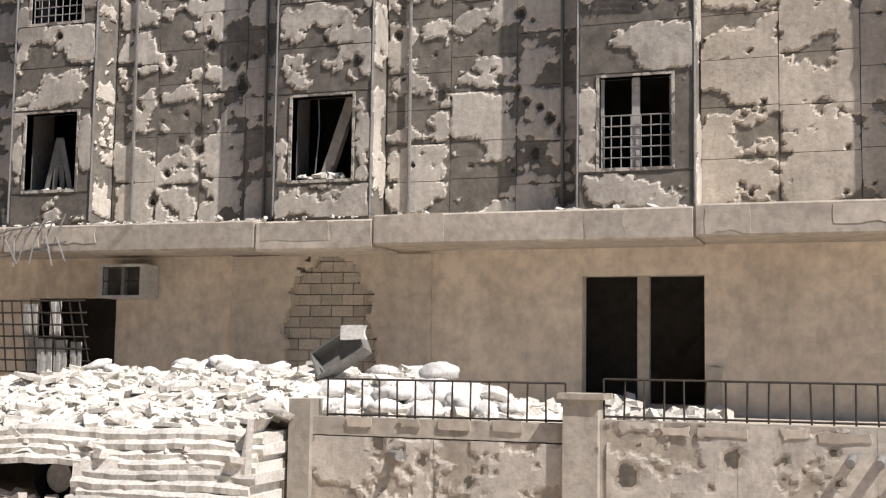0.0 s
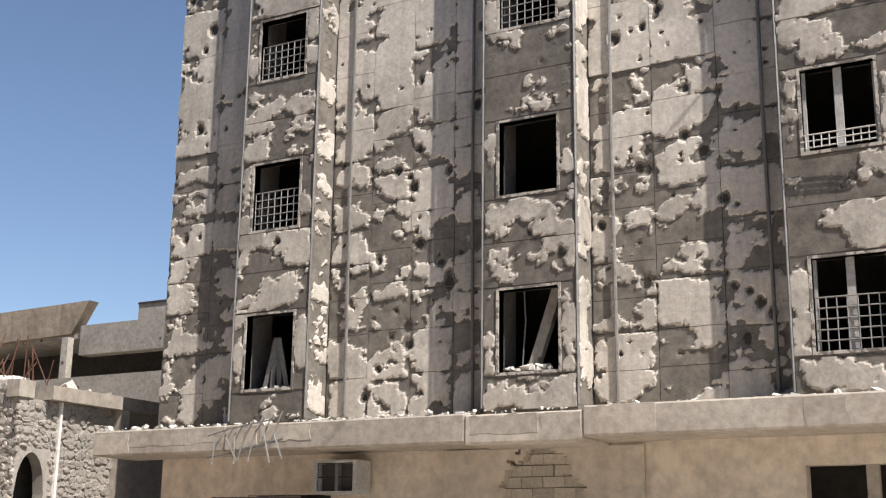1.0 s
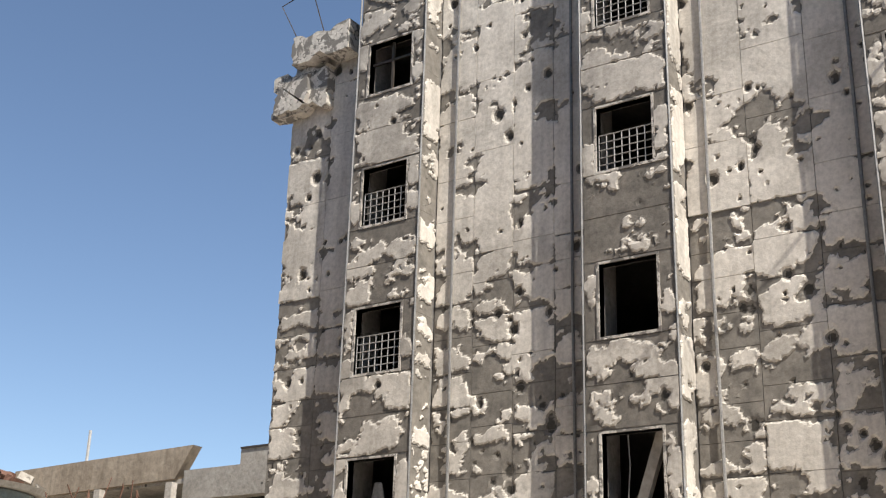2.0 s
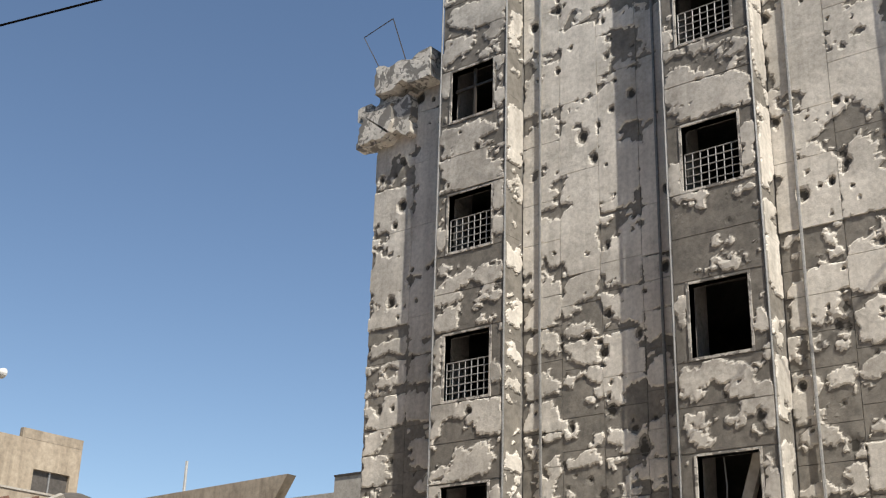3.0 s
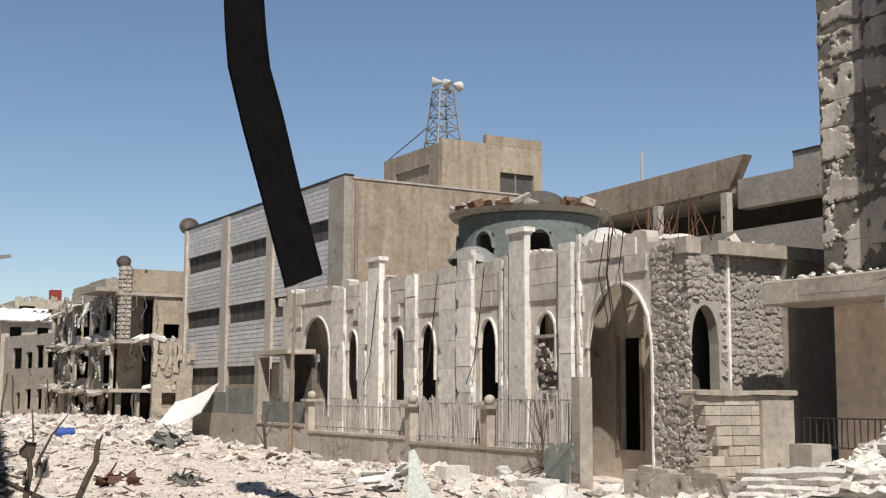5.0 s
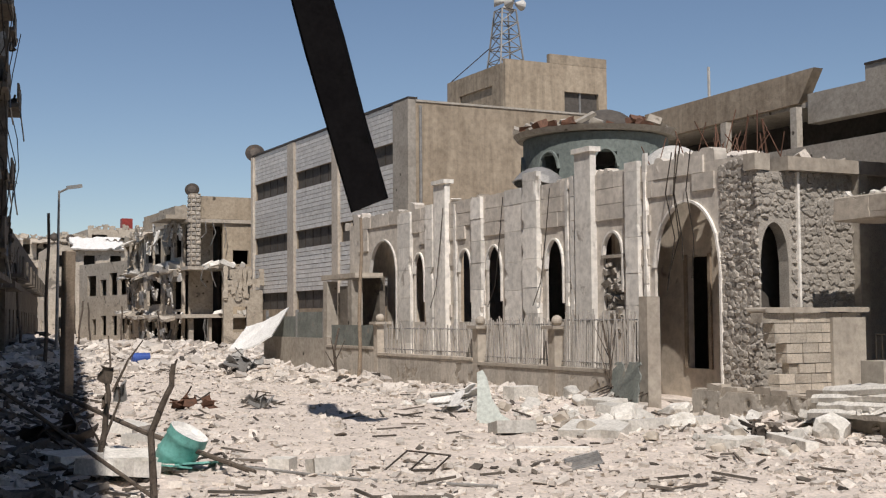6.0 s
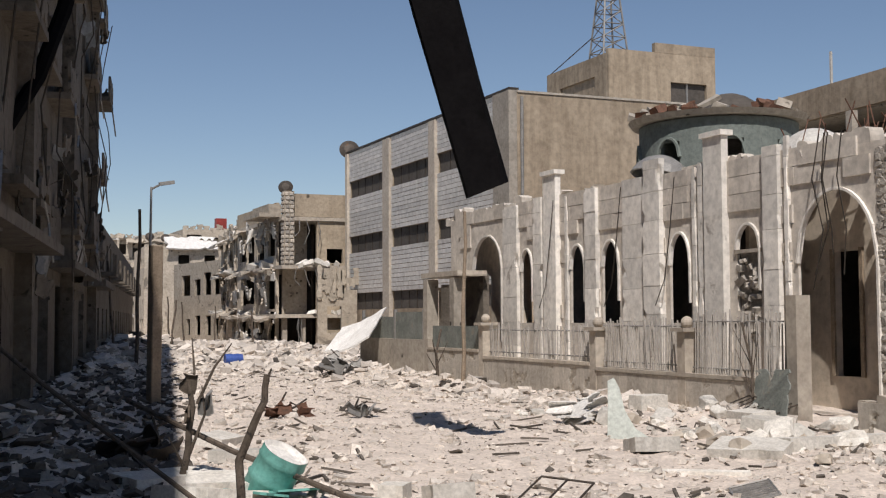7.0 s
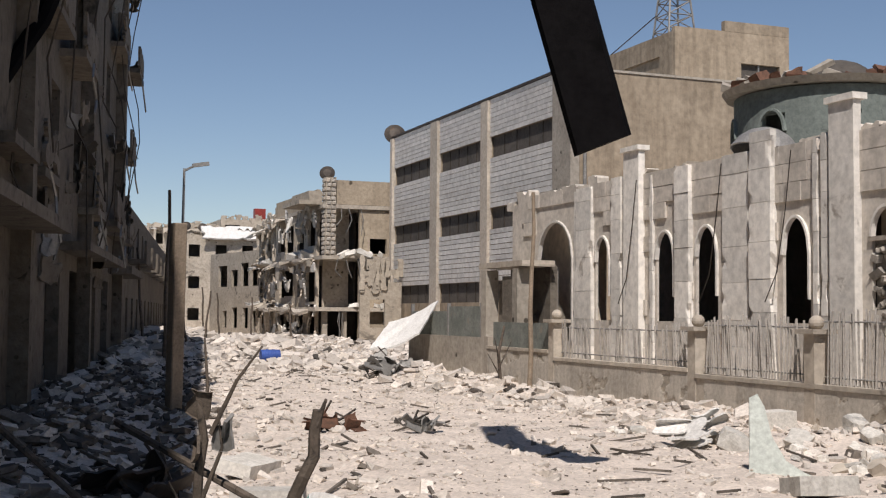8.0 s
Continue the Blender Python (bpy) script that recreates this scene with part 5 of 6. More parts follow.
def mast():
    cx, cy, z0, z1 = 36.4, 62.5, 16.3, 20.2
    t = thing("lattice_mast", "grey lattice mast with horn loudspeakers on the stair tower", "mast", (cx, cy, z0))
    legs = [(-1, -1), (1, -1), (1, 1), (-1, 1)]

    def at(k, z):
        w = 0.85 - 0.38 * (z - z0) / (z1 - z0)
        return (cx + legs[k % 4][0] * w, cy + legs[k % 4][1] * w, z)
    for k in range(4):
        bm = bmesh.new()
        bar(bm, at(k, z0), at(k, z1), 0.06, 5)
        part("leg", bm, GREYMETAL, t)
    zs = np.linspace(z0, z1, 6)
    for a, b in zip(zs, zs[1:]):
        for k in range(4):
            for p, q in ((at(k, a), at(k + 1, b)), (at(k, b), at(k + 1, b))):
                bm = bmesh.new()
                bar(bm, p, q, 0.035, 4)
                part("brace", bm, GREYMETAL, t)
    for k, (dx, dy, rz) in enumerate(((-0.7, -0.5, 150), (0.7, -0.4, 20), (0.0, -0.7, 90), (0.5, 0.5, -30))):
        bm = bmesh.new()
        bmesh.ops.create_cone(bm, cap_ends=False, segments=14, radius1=0.33, radius2=0.08, depth=0.6, matrix=pose(cx + dx, cy + dy, z1 + 0.35, 0, -90, rz))
        part("horn_loudspeaker", bm, LIGHTMETAL, t, "pale horn loudspeaker")
    part("guy_wire", rope([(cx - 1.1, cy, z0 + 1.5), (35.0, 67.0, 16.5)], 0.03, 4), METAL, t)


mast()


def slab_block():
    t = thing("concrete_frame_block", "unfinished concrete block with a sagging roof beam over a dark storey", "building", (38, 38, 0))
    m = Matrix.Translation((35, 40.8, 10.2)) @ Euler((radians(-1.2), 0, 0)).to_matrix().to_4x4()
    bm = boxes((0, 0.5, -4.0, 6.2, 0.1, 1.4), m=m)
    for v in bm.verts:
        if v.co.y < 38 and v.co.z > 11:
            v.co.y -= 0.9
    part("roof_beam", bm, BROWN, t, "cracked brown parapet beam")
    part("roof_beam", boxes((35.1, 35.7, 24, 36.4, 9.5, 10.7)), CONCRETE, t)
    part("parapet", boxes((36.6, 36.9, 22, 34.8, 10.7, 11.7)), CONCRETE, t)
    part("parapet_edge", boxes((36.55, 36.95, 22, 34.8, 11.7, 11.78)), METAL, t)
    part("storey_floor", boxes((34.0, 45, 22, 49, 7.7, 8.1), (35.2, 45, 22, 49, 10.2, 10.4)), CONCRETE, t)
    part("lower_wall", boxes((33.9, 34.2, 22, 47, 0, 8.4)), CONCRETE, t)
    part("inner_wall", boxes((38, 38.2, 22, 49, 8.1, 10.2)), INSIDE, t)
    part("end_wall", boxes((34.2, 45, 48.8, 49, 0, 10.2), (44.8, 45, 22, 48.8, 0, 10.2), (34.2, 45, 22, 22.2, 0, 10.2)), CONCRETE, t)
    for y in (36.2, 40.4, 45.5):
        part("column", boxes((34.3, 34.6, y, y + 0.35, 8.1, 10.1)), CONCRETE, t)
    part("aerial", rope([(36, 43.5, 11.2), (36, 43.5, 13.2)], 0.07), LIGHTMETAL, t)


slab_block()


# ---- shaded row of buildings along the near side of the street ----
LEFT = pose(0, 0, 0, 0, 0, -10.3)


def left_row():
    t = thing("shaded_apartment_row", "tall apartment row with its shade deepened in the facade colour and torn balconies", "building", LEFT @ Vector((-6, 30, 0)))
    X = -2.9
    bm = bmesh.new()
    floors = [4.6, 7.8, 11.0, 14.2]
    holes = []
    y = -8.0
    while y < 54:
        for z in floors:
            holes.append((y + 0.6, y + 2.1, z + 0.6, z + 2.3))
        holes.append((y + 0.3, y + 2.9, 0.0, 2.9))
        y += 4.6
    wall(bm, "x", X - 0.3, X, -12, 58, -0.3, 18.5, holes)
    box(bm, X - 9, X - 0.3, 57.7, 58, -0.3, 18.5)
    box(bm, X - 9, X - 0.3, -12, -11.7, -0.3, 18.5)
    box(bm, X - 9, X - 8.7, -11.7, 57.7, -0.3, 18.5)
    bm.transform(LEFT)
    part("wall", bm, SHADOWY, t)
    bm = bmesh.new()
    for z in [3.4] + [f + 3 for f in floors]:
        box(bm, X - 8.6, X - 0.31, -11.6, 57.6, z - 0.2, z)
    box(bm, X - 2.2, X - 2.1, -11.6, 57.6, 0, 17)
    bm.transform(LEFT)
    part("inner_floors", bm, INSIDE, t)
    y, k = 8.0, 0
    while y < 55:
        for z in floors:
            r = random.Random(int(y * 10 + z))
            if r.random() < 0.8:
                w = r.uniform(2.2, 3.2)
                d = r.uniform(0.35, 0.8)
                bm = boxes((X, X + d, y - 0.4, y - 0.4 + w, z - 0.18, z))
                bm.transform(LEFT)
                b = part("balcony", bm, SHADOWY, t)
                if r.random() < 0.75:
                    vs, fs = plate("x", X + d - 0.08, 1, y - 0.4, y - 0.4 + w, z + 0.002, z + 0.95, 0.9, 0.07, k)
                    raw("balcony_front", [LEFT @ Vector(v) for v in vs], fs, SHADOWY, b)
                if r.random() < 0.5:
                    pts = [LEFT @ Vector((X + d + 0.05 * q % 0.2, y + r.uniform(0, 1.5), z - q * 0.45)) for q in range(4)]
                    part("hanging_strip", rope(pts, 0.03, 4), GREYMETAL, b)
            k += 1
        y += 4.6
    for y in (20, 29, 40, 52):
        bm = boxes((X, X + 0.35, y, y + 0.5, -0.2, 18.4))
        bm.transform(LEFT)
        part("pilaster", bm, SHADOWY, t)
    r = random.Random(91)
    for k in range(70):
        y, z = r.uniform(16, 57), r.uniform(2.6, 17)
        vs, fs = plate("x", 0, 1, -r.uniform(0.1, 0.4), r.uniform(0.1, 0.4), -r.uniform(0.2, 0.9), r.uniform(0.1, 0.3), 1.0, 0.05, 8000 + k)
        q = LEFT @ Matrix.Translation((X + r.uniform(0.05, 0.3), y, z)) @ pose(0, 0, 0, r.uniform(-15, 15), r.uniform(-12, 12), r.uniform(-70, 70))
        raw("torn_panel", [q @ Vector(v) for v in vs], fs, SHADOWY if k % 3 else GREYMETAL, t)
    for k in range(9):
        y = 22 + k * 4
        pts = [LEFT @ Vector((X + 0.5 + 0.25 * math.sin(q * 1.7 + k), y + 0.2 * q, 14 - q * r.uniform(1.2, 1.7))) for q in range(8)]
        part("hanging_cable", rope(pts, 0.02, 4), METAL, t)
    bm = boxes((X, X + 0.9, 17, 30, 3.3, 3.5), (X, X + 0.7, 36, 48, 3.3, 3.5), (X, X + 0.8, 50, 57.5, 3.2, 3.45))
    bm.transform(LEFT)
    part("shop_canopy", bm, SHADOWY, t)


left_row()
tagged(part("torn_awning_strip", rope([(4.1, 30.2, 12.6), (3.75, 30.0, 10.4), (3.3, 29.7, 8.6), (2.75, 29.2, 7.0), (2.1, 28.5, 5.8)], 0.19, 7, 0.8), BLACK), "thick black torn strip drooping down the shaded facade", "hanging strip")


def left_far():
    t = thing("distant_row_house", "greyish low row house further along the street", "building", LEFT @ Vector((-7, 88, 0)))
    bm = bmesh.new()
    wall(bm, "x", -3.3, -3.0, 59, 118, -0.3, 6.6, [(y, y + 1.4, z, z + 1.5) for y in range(61, 116, 4) for z in (1.0, 4.4)])
    box(bm, -11, -3.3, 59, 59.3, -0.3, 6.6)
    box(bm, -11, -3.3, 117.7, 118, -0.3, 6.6)
    box(bm, -11, -3.3, 59.3, 117.7, 6.3, 6.5)
    bm.transform(LEFT)
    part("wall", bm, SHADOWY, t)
    # Dark sheet close behind the openings stands in for unlit rooms.
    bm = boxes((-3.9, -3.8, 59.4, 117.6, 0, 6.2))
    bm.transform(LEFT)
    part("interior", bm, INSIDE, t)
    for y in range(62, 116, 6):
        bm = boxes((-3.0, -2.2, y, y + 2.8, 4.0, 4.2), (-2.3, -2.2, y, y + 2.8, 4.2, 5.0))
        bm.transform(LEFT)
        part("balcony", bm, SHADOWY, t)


left_far()


# ---- wrecked houses beyond the clad building ----
def house(name, label, at, turn, size, floors, seed, material, wreck=0.5, cell=3.2, win=(1.1, 1.2), front=True):
    """A block of w x d metres with floors; local -y looks at the street."""
    r = random.Random(seed)
    w, d, h = size
    m = pose(*at, 0, 0, turn)
    t = thing(name, label, "building", at)
    fh = h / floors
    n = max(2, round(w / cell))
    bm = bmesh.new()
    holes = []
    for f in range(floors):
        for i in range(n):
            c = (i + 0.5) * w / n
            if r.random() < wreck:
                ww, hh = r.uniform(0.5, 0.92) * w / n, fh * r.uniform(0.6, 0.85)
                holes.append((c - ww / 2, c + ww / 2, f * fh + 0.12 * fh, f * fh + 0.12 * fh + hh))
            else:
                holes.append((c - win[0] / 2, c + win[0] / 2, f * fh + 0.35 * fh, f * fh + 0.35 * fh + win[1]))
    wall(bm, "y", 0, 0.25, 0, w, -0.5, h, holes)
    bm.transform(m)
    part("front_wall", bm, material, t)
    bm = bmesh.new()
    sh = [(y + 0.5, y + 0.5 + r.uniform(0.9, 1.6 + wreck), f * fh + (0.34 - 0.2 * wreck) * fh, f * fh + 0.3 * fh + r.uniform(0.9, 1.2 + 0.6 * wreck)) for f in range(floors) for y in np.arange(0.2, d - 2.6, 2.4)]
    wall(bm, "x", 0, 0.25, 0.25, d, -0.5, h, sh)
    wall(bm, "x", w - 0.25, w, 0.25, d, -0.5, h, sh)
    box(bm, 0.25, w - 0.25, d - 0.25, d, -0.5, h)
    bm.transform(m)
    part("side_wall", bm, material, t)
    for f in range(1, floors + 1):
        bm = boxes((0.26, w - 0.26, 0.26, d - 0.26, f * fh - 0.2, f * fh))
        bm.transform(m)
        part("floor_slab", bm, material if f == floors else INSIDE, t)
        if f < floors + 1:
            for i in range(n):
                if r.random() < 0.6:
                    x0 = i * w / n + r.uniform(0, 0.3)
                    vs, fs = plate("x", 0, -1, 0, w / n * r.uniform(0.7, 1), 0, 1.0 * r.uniform(0.8, 1.3), 0.8, 0.16, seed * 50 + f * 9 + i)
                    q = m @ Matrix.Translation((x0, -0.02, f * fh - 0.1)) @ pose(0, 0, 0, r.uniform(-25, 6), 0, -90)
                    raw("balcony", [q @ Vector((v[0], v[1], v[2] - 0.15)) for v in vs], fs, material, t)
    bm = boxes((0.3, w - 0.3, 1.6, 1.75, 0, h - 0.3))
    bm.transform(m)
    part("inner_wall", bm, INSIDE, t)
    def dress(m, w):
        """Broken floor edges, bare columns and slumped panels before a facade w metres wide."""
        k_lump = 0
        for f in range(1, floors + 1):
            x = r.uniform(0, 0.6)
            while x < w - 0.6:
                L = min(r.uniform(1.2, 3.2), w - x)
                dp = r.uniform(0.4, 1.2)
                bm = boxes((x, x + L, -dp, 0.0, f * fh - 0.22, f * fh - 0.02))
                bmesh.ops.subdivide_edges(bm, edges=bm.edges[:], cuts=2)
                sag = r.uniform(-0.1, 0.6)
                for v in bm.verts:
                    k = -v.co.y / dp
                    v.co += Vector((r.uniform(-0.1, 0.1), r.uniform(-0.16, 0.16) * (k > 0.6), -sag * k + r.uniform(-0.06, 0.06)))
                bm.transform(m)
                part("broken_floor_edge", bm, material if r.random() < 0.6 else DUST, t)
                if r.random() < 0.6:
                    c = x + r.uniform(0, L)
                    bm = boxes((c, c + 0.28, -0.33, -0.02, (f - 1) * fh, f * fh - 0.2))
                    bm.transform(m @ Matrix.Translation((c, 0, (f - 1) * fh)) @ pose(0, 0, 0, r.uniform(-5, 5), r.uniform(-8, 8), 0) @ Matrix.Translation((-c, 0, -(f - 1) * fh)))
                    part("bare_column", bm, material, t)
                if r.random() < 0.7:
                    c = x + r.uniform(0, L)
                    me = bpy.data.meshes.new("lump")
                    me.from_pydata([m @ p for p in rock(r, (c, -0.2, f * fh + 0.1), r.uniform(0.5, 1.3), 0.9)], [], CUBE_F)
                    link("rubble_lump", me, material if k_lump % 3 else DUST, t)
                    k_lump += 1
                x += L + r.uniform(0.1, 1.0)
        for k in range(int(w * floors * wreck * 1.3)):
            x, z = r.uniform(0, w), r.uniform(0.3, h)
            vs, fs = plate("x", 0, -1, -r.uniform(0.2, 0.7), r.uniform(0.2, 0.7), -r.uniform(0.3, 1.4), r.uniform(0.2, 0.6), 1.0, 0.12, seed * 77 + k)
            q = m @ Matrix.Translation((x, -0.15, z)) @ pose(0, 0, 0, r.uniform(-20, 20), 0, -90 + r.uniform(-35, 35))
            raw("slumped_panel", [q @ Vector(v) for v in vs], fs, material, t)
    if wreck > 0.4:
        dress(m, w)
        dress(m @ Matrix.Translation((w, 0, 0)) @ pose(0, 0, 0, 0, 0, 90), d)
    # ragged roof line
    for k in range(int(w / 0.9)):
        vs, fs = plate("y", 0, -1, k * 0.9, k * 0.9 + 0.9, h - 0.05, h + r.uniform(0.0, 1.0) * (0.4 + wreck) + 0.1, 0.8, 0.2, seed * 31 + k)
        raw("broken_parapet", [m @ (Vector(v) + Vector((0, 0.22, 0))) for v in vs], fs, material, t)
    return t, m


HOUSEMAT = surf("beige_house_wall", (0.52, 0.455, 0.37), (0.43, 0.375, 0.3), (0.2, 0.175, 0.145), 2.0, 0.40, 0.06, 0.4, pocks=2.2)


def corner_house():
    """Three storeys on x 21..26, y 76..88; its south gable shows beside the clad building, its west face on the street."""
    t = thing("corner_house", "three-storey beige house torn open, with a patterned stone corner column", "building", (23.5, 82, 0))
    r = random.Random(21)
    levels = (2.15, 5.2, 8.2)
    gable = bmesh.new()
    wall(gable, "y", 76.0, 76.25, 23.2, 26.4, 0, 8.05, [(23.85, 24.9, 5.45, 6.35), (24.7, 25.9, 1.2, 2.75), (24.0, 24.35, 3.4, 4.1)])
    part("gable_wall", gable, HOUSEBROWN, t, "brown rendered gable wall with a shell hole")
    part("parapet", boxes((21.75, 26.4, 75.9, 76.15, 8.32, 9.75), (26.2, 26.4, 76.15, 88, 8.32, 9.6), (21.0, 21.2, 77.5, 88, 8.32, 9.3)), HOUSEBROWN, t, "brown roof parapet")
    part("recess_wall", boxes((21.6, 23.2, 78.2, 78.4, 2.2, 8.05)), HOUSEMAT, t, "shaded rear wall of the open balconies")
    for k, z in enumerate(levels):
        bm = boxes((20.9 - 0.5 * (k == 0), 26.4, 75.85 - 0.35 * (k == 0), 88, z - 0.13, z + 0.1))
        part("floor_slab", bm, LEDGE, t)
    part("eave", boxes((19.6, 21.0, 76.4, 80.5, 8.3, 8.55), (20.2, 21.0, 76.4, 80.5, 8.55, 9.1)), HOUSEMAT, t, "slab jutting over the street")
    part("back_wall", boxes((26.15, 26.4, 76.25, 88, 0, 8.05), (21.2, 26.1, 87.8, 88, 0, 8.05), (23.6, 23.75, 78.5, 87.7, 0, 8.05)), INSIDE, t)
    # corner column of rough stones
    col = part("corner_column", boxes((21.06, 21.7, 75.86, 76.5, 5.3, 9.9)), HOUSEMAT, t, "corner column of patterned rough stone")
    for j in range(17):
        for i in range(2):
            z = 5.35 + j * 0.265
            for face in (0, 1):
                o = 0.3 * i + 0.06 * (j % 2)
                b = (21.08 + o, 21.33 + o, 75.78 + r.uniform(-0.02, 0.02), 75.87, z, z + 0.22) if face == 0 else (20.98 + r.uniform(-0.02, 0.02), 21.07, 75.88 + o, 76.14 + o, z, z + 0.22)
                bm = boxes(b)
                bmesh.ops.bevel(bm, geom=bm.edges[:], offset=0.04, segments=1, affect="EDGES")
                part("stone", bm, STONE if (i + j) % 2 else LEDGE, col)
    part("lower_pier", boxes((23.2, 23.5, 75.7, 76.0, 0, 5.0), (21.0, 21.3, 76.0, 76.3, 0, 2.0), (22.2, 22.45, 75.9, 76.2, 0, 2.0)), HOUSEMAT, t)
    # street face
    west = bmesh.new()
    wall(west, "x", 21.02, 21.2, 77.6, 88, 0, 8.05, [(a, a + r.uniform(1.4, 2.4), z + r.uniform(0.3, 0.8), z + r.uniform(2.1, 2.7)) for a in (77.9, 80.6, 83.2, 85.5) for z in (0.0, 2.2, 5.2)])
    part("street_wall", west, HOUSEMAT, t, "shattered street wall")
    for k in range(70):
        y, z = r.uniform(76.2, 88), r.choice((2.1, 5.1, 8.1)) + r.uniform(-1.6, 0.3)
        vs, fs = plate("x", 0, -1, -r.uniform(0.1, 0.4), r.uniform(0.1, 0.4), -r.uniform(0.2, 0.9), r.uniform(0.1, 0.35), 1.0, 0.1, 2100 + k)
        q = Matrix.Translation((20.8 - r.uniform(0, 0.5), y, z)) @ pose(0, 0, 0, r.uniform(-15, 15), r.uniform(-15, 15), r.uniform(-40, 40))
        raw("slumped_panel", [q @ Vector(v) for v in vs], fs, (HOUSEMAT, DUST, GREYMETAL)[k % 3], t)
    for y, z, d in ((77.0, 2.15, 1.2), (80.2, 2.15, 0.9), (77.6, 5.15, 0.9), (82.5, 5.2, 1.1), (85.0, 8.1, 0.8), (84.8, 2.2, 1.1)):
        bm = boxes((21.0 - d, 21.02, y, y + 2.3, z - 0.1, z + 0.08))
        bmesh.ops.subdivide_edges(bm, edges=bm.edges[:], cuts=2)
        for v in bm.verts:
            v.co += Vector((r.uniform(-0.08, 0.08), r.uniform(-0.06, 0.06), -0.35 * (21 - v.co.x) * r.random()))
        part("balcony", bm, LEDGE, t, "sagging balcony slab")
    for k in range(18):
        me = bpy.data.meshes.new("lump")
        x, y = (r.uniform(21.8, 26), r.uniform(75.5, 76.0)) if k % 2 else (r.uniform(20.4, 21), r.uniform(76.5, 87))
        me.from_pydata(rock(r, (x, y, r.choice((2.3, 5.3, 5.35)) + 0.05), r.uniform(0.3, 0.9), 0.8), [], CUBE_F)
        link("rubble_lump", me, DUST, t)
    for k in range(12):
        x, y, z = r.uniform(21.2, 23.2), 75.6, r.choice((2.1, 5.1, 8.1))
        part("hanging_bar", rope([(x, y, z), (x + r.uniform(-0.2, 0.2), y - 0.1, z - 0.7), (x + r.uniform(-0.4, 0.4), y - 0.05, z - r.uniform(1.0, 1.9))], 0.025, 4), GREYMETAL, t)
    # lower annexe in front of the gable, broken open
    bm = bmesh.new()
    wall(bm, "y", 73.2, 73.4, 22.4, 24.9, 0, 5.0, [(23.0, 23.9, 1.1, 2.7), (24.2, 25.1, 3.7, 5.2), (22.2, 22.8, 3.9, 5.2)])
    part("annexe_wall", bm, HOUSEMAT, t, "broken grey annexe wall")
    for k in range(10):
        vs, fs = plate("y", 73.18, -1, 22.3 + 0.25 * k, 22.5 + 0.25 * k + r.uniform(0, 0.3), 2.9 + r.uniform(0, 1.6), 4.7 + r.uniform(-0.4, 0.6), 1.0, 0.08, 2200 + k)
        raw("slumped_panel", vs, fs, HOUSEMAT, t)


HOUSEBROWN = surf("brown_house_render", (0.46, 0.385, 0.29), (0.38, 0.315, 0.235), (0.22, 0.18, 0.135), 1.6, 0.36, 0.08, 0.3, pocks=1.2, streak=0.2)
corner_house()
house("gutted_house", "gutted three-storey house with hanging facade pieces", (23.0, 102, 0), -94, (13, 8, 8.4), 3, 22, HOUSEMAT, 0.8, 2.6)
house("ruined_house", "ruined greyish house with slumped floors and open rooms", (23.8, 104, 0), 10, (5, 12, 7.0), 2, 23, HOUSEMAT, 0.85, 2.2)
house("shattered_house", "shattered low house with rubble front", (26.4, 116, 0), -80, (9, 10, 7.5), 2, 24, HOUSEMAT, 0.8, 2.4)
house("end_house", "pale three-storey house with square windows closing the street", (21.0, 128, 0), -4, (10.5, 12, 9.4), 3, 25, HOUSEMAT, 0.12, 2.7, (1.1, 1.2))
house("far_house", "far grey apartment house behind the street end", (16, 150, 0), -4, (14, 12, 11.6), 4, 26, HOUSEMAT, 0.55, 2.3)
house("far_house", "distant grey apartment house with flat roof", (32, 165, 0), 0, (18, 12, 14), 4, 27, HOUSEMAT, 0.3)
house("far_house", "distant brownish apartment house beside the road", (20.5, 175, 0), 0, (10, 12, 12.5), 4, 28, SHADOWY, 0.3)
vs, fs = plate("x", 0, -1, -2.7, 2.7, -0.9, 0.9, 0.5, 0.2, 61)
m = pose(25.6, 127.6, 9.7, 0, 40, 90)
tagged(raw("roof_awning", [m @ Vector(v) for v in vs], fs, CLOTHS), "large white sheet slumped over the end house roof", "sheet")
tagged(part("water_tank", boxes((36.6, 38.0, 165.6, 166.8, 14.0, 15.6)), REDTANK), "small red water tank on a far roof", "tank")


def dish(x, y, z, r, turn, sup):
    t = thing("satellite_dish", "dark round satellite dish on a rooftop", "satellite dish", (x, y, sup), "rooftop dishes")
    bm = bmesh.new()
    bmesh.ops.create_uvsphere(bm, u_segments=20, v_segments=12, radius=r * 1.5)
    bmesh.ops.delete(bm, geom=[v for v in bm.verts if v.co.z < r * 1.18], context="VERTS")
    bmesh.ops.transform(bm, matrix=pose(x, y, z, 70, 0, turn) @ Matrix.Translation((0, 0, -r * 1.2)), verts=bm.verts)
    part("bowl", bm, METAL, t)
    part("mast", rope([(x, y + 0.2, sup), (x, y + 0.2, z)], 0.05), METAL, t)


dish(21.4, 76.8, 10.2, 0.62, -20, 9.3)
dish(25.2, 75.6, 12.6, 0.85, -16, 11.0)
dish(21.6, 128.6, 10.4, 0.6, -10, 9.4)
dish(23.2, 128.6, 10.3, 0.6, -10, 9.4)
for x, y, z in ((23.6, 92, 8.4), (25.0, 92.5, 8.4)):
    t = thing("roof_tank", "dark square water tank on a damaged roof", "tank", (x, y, z), "roof tanks")
    part("body", boxes((x, x + 0.9, y, y + 0.9, z, z + 1.0)), INSIDE, t)


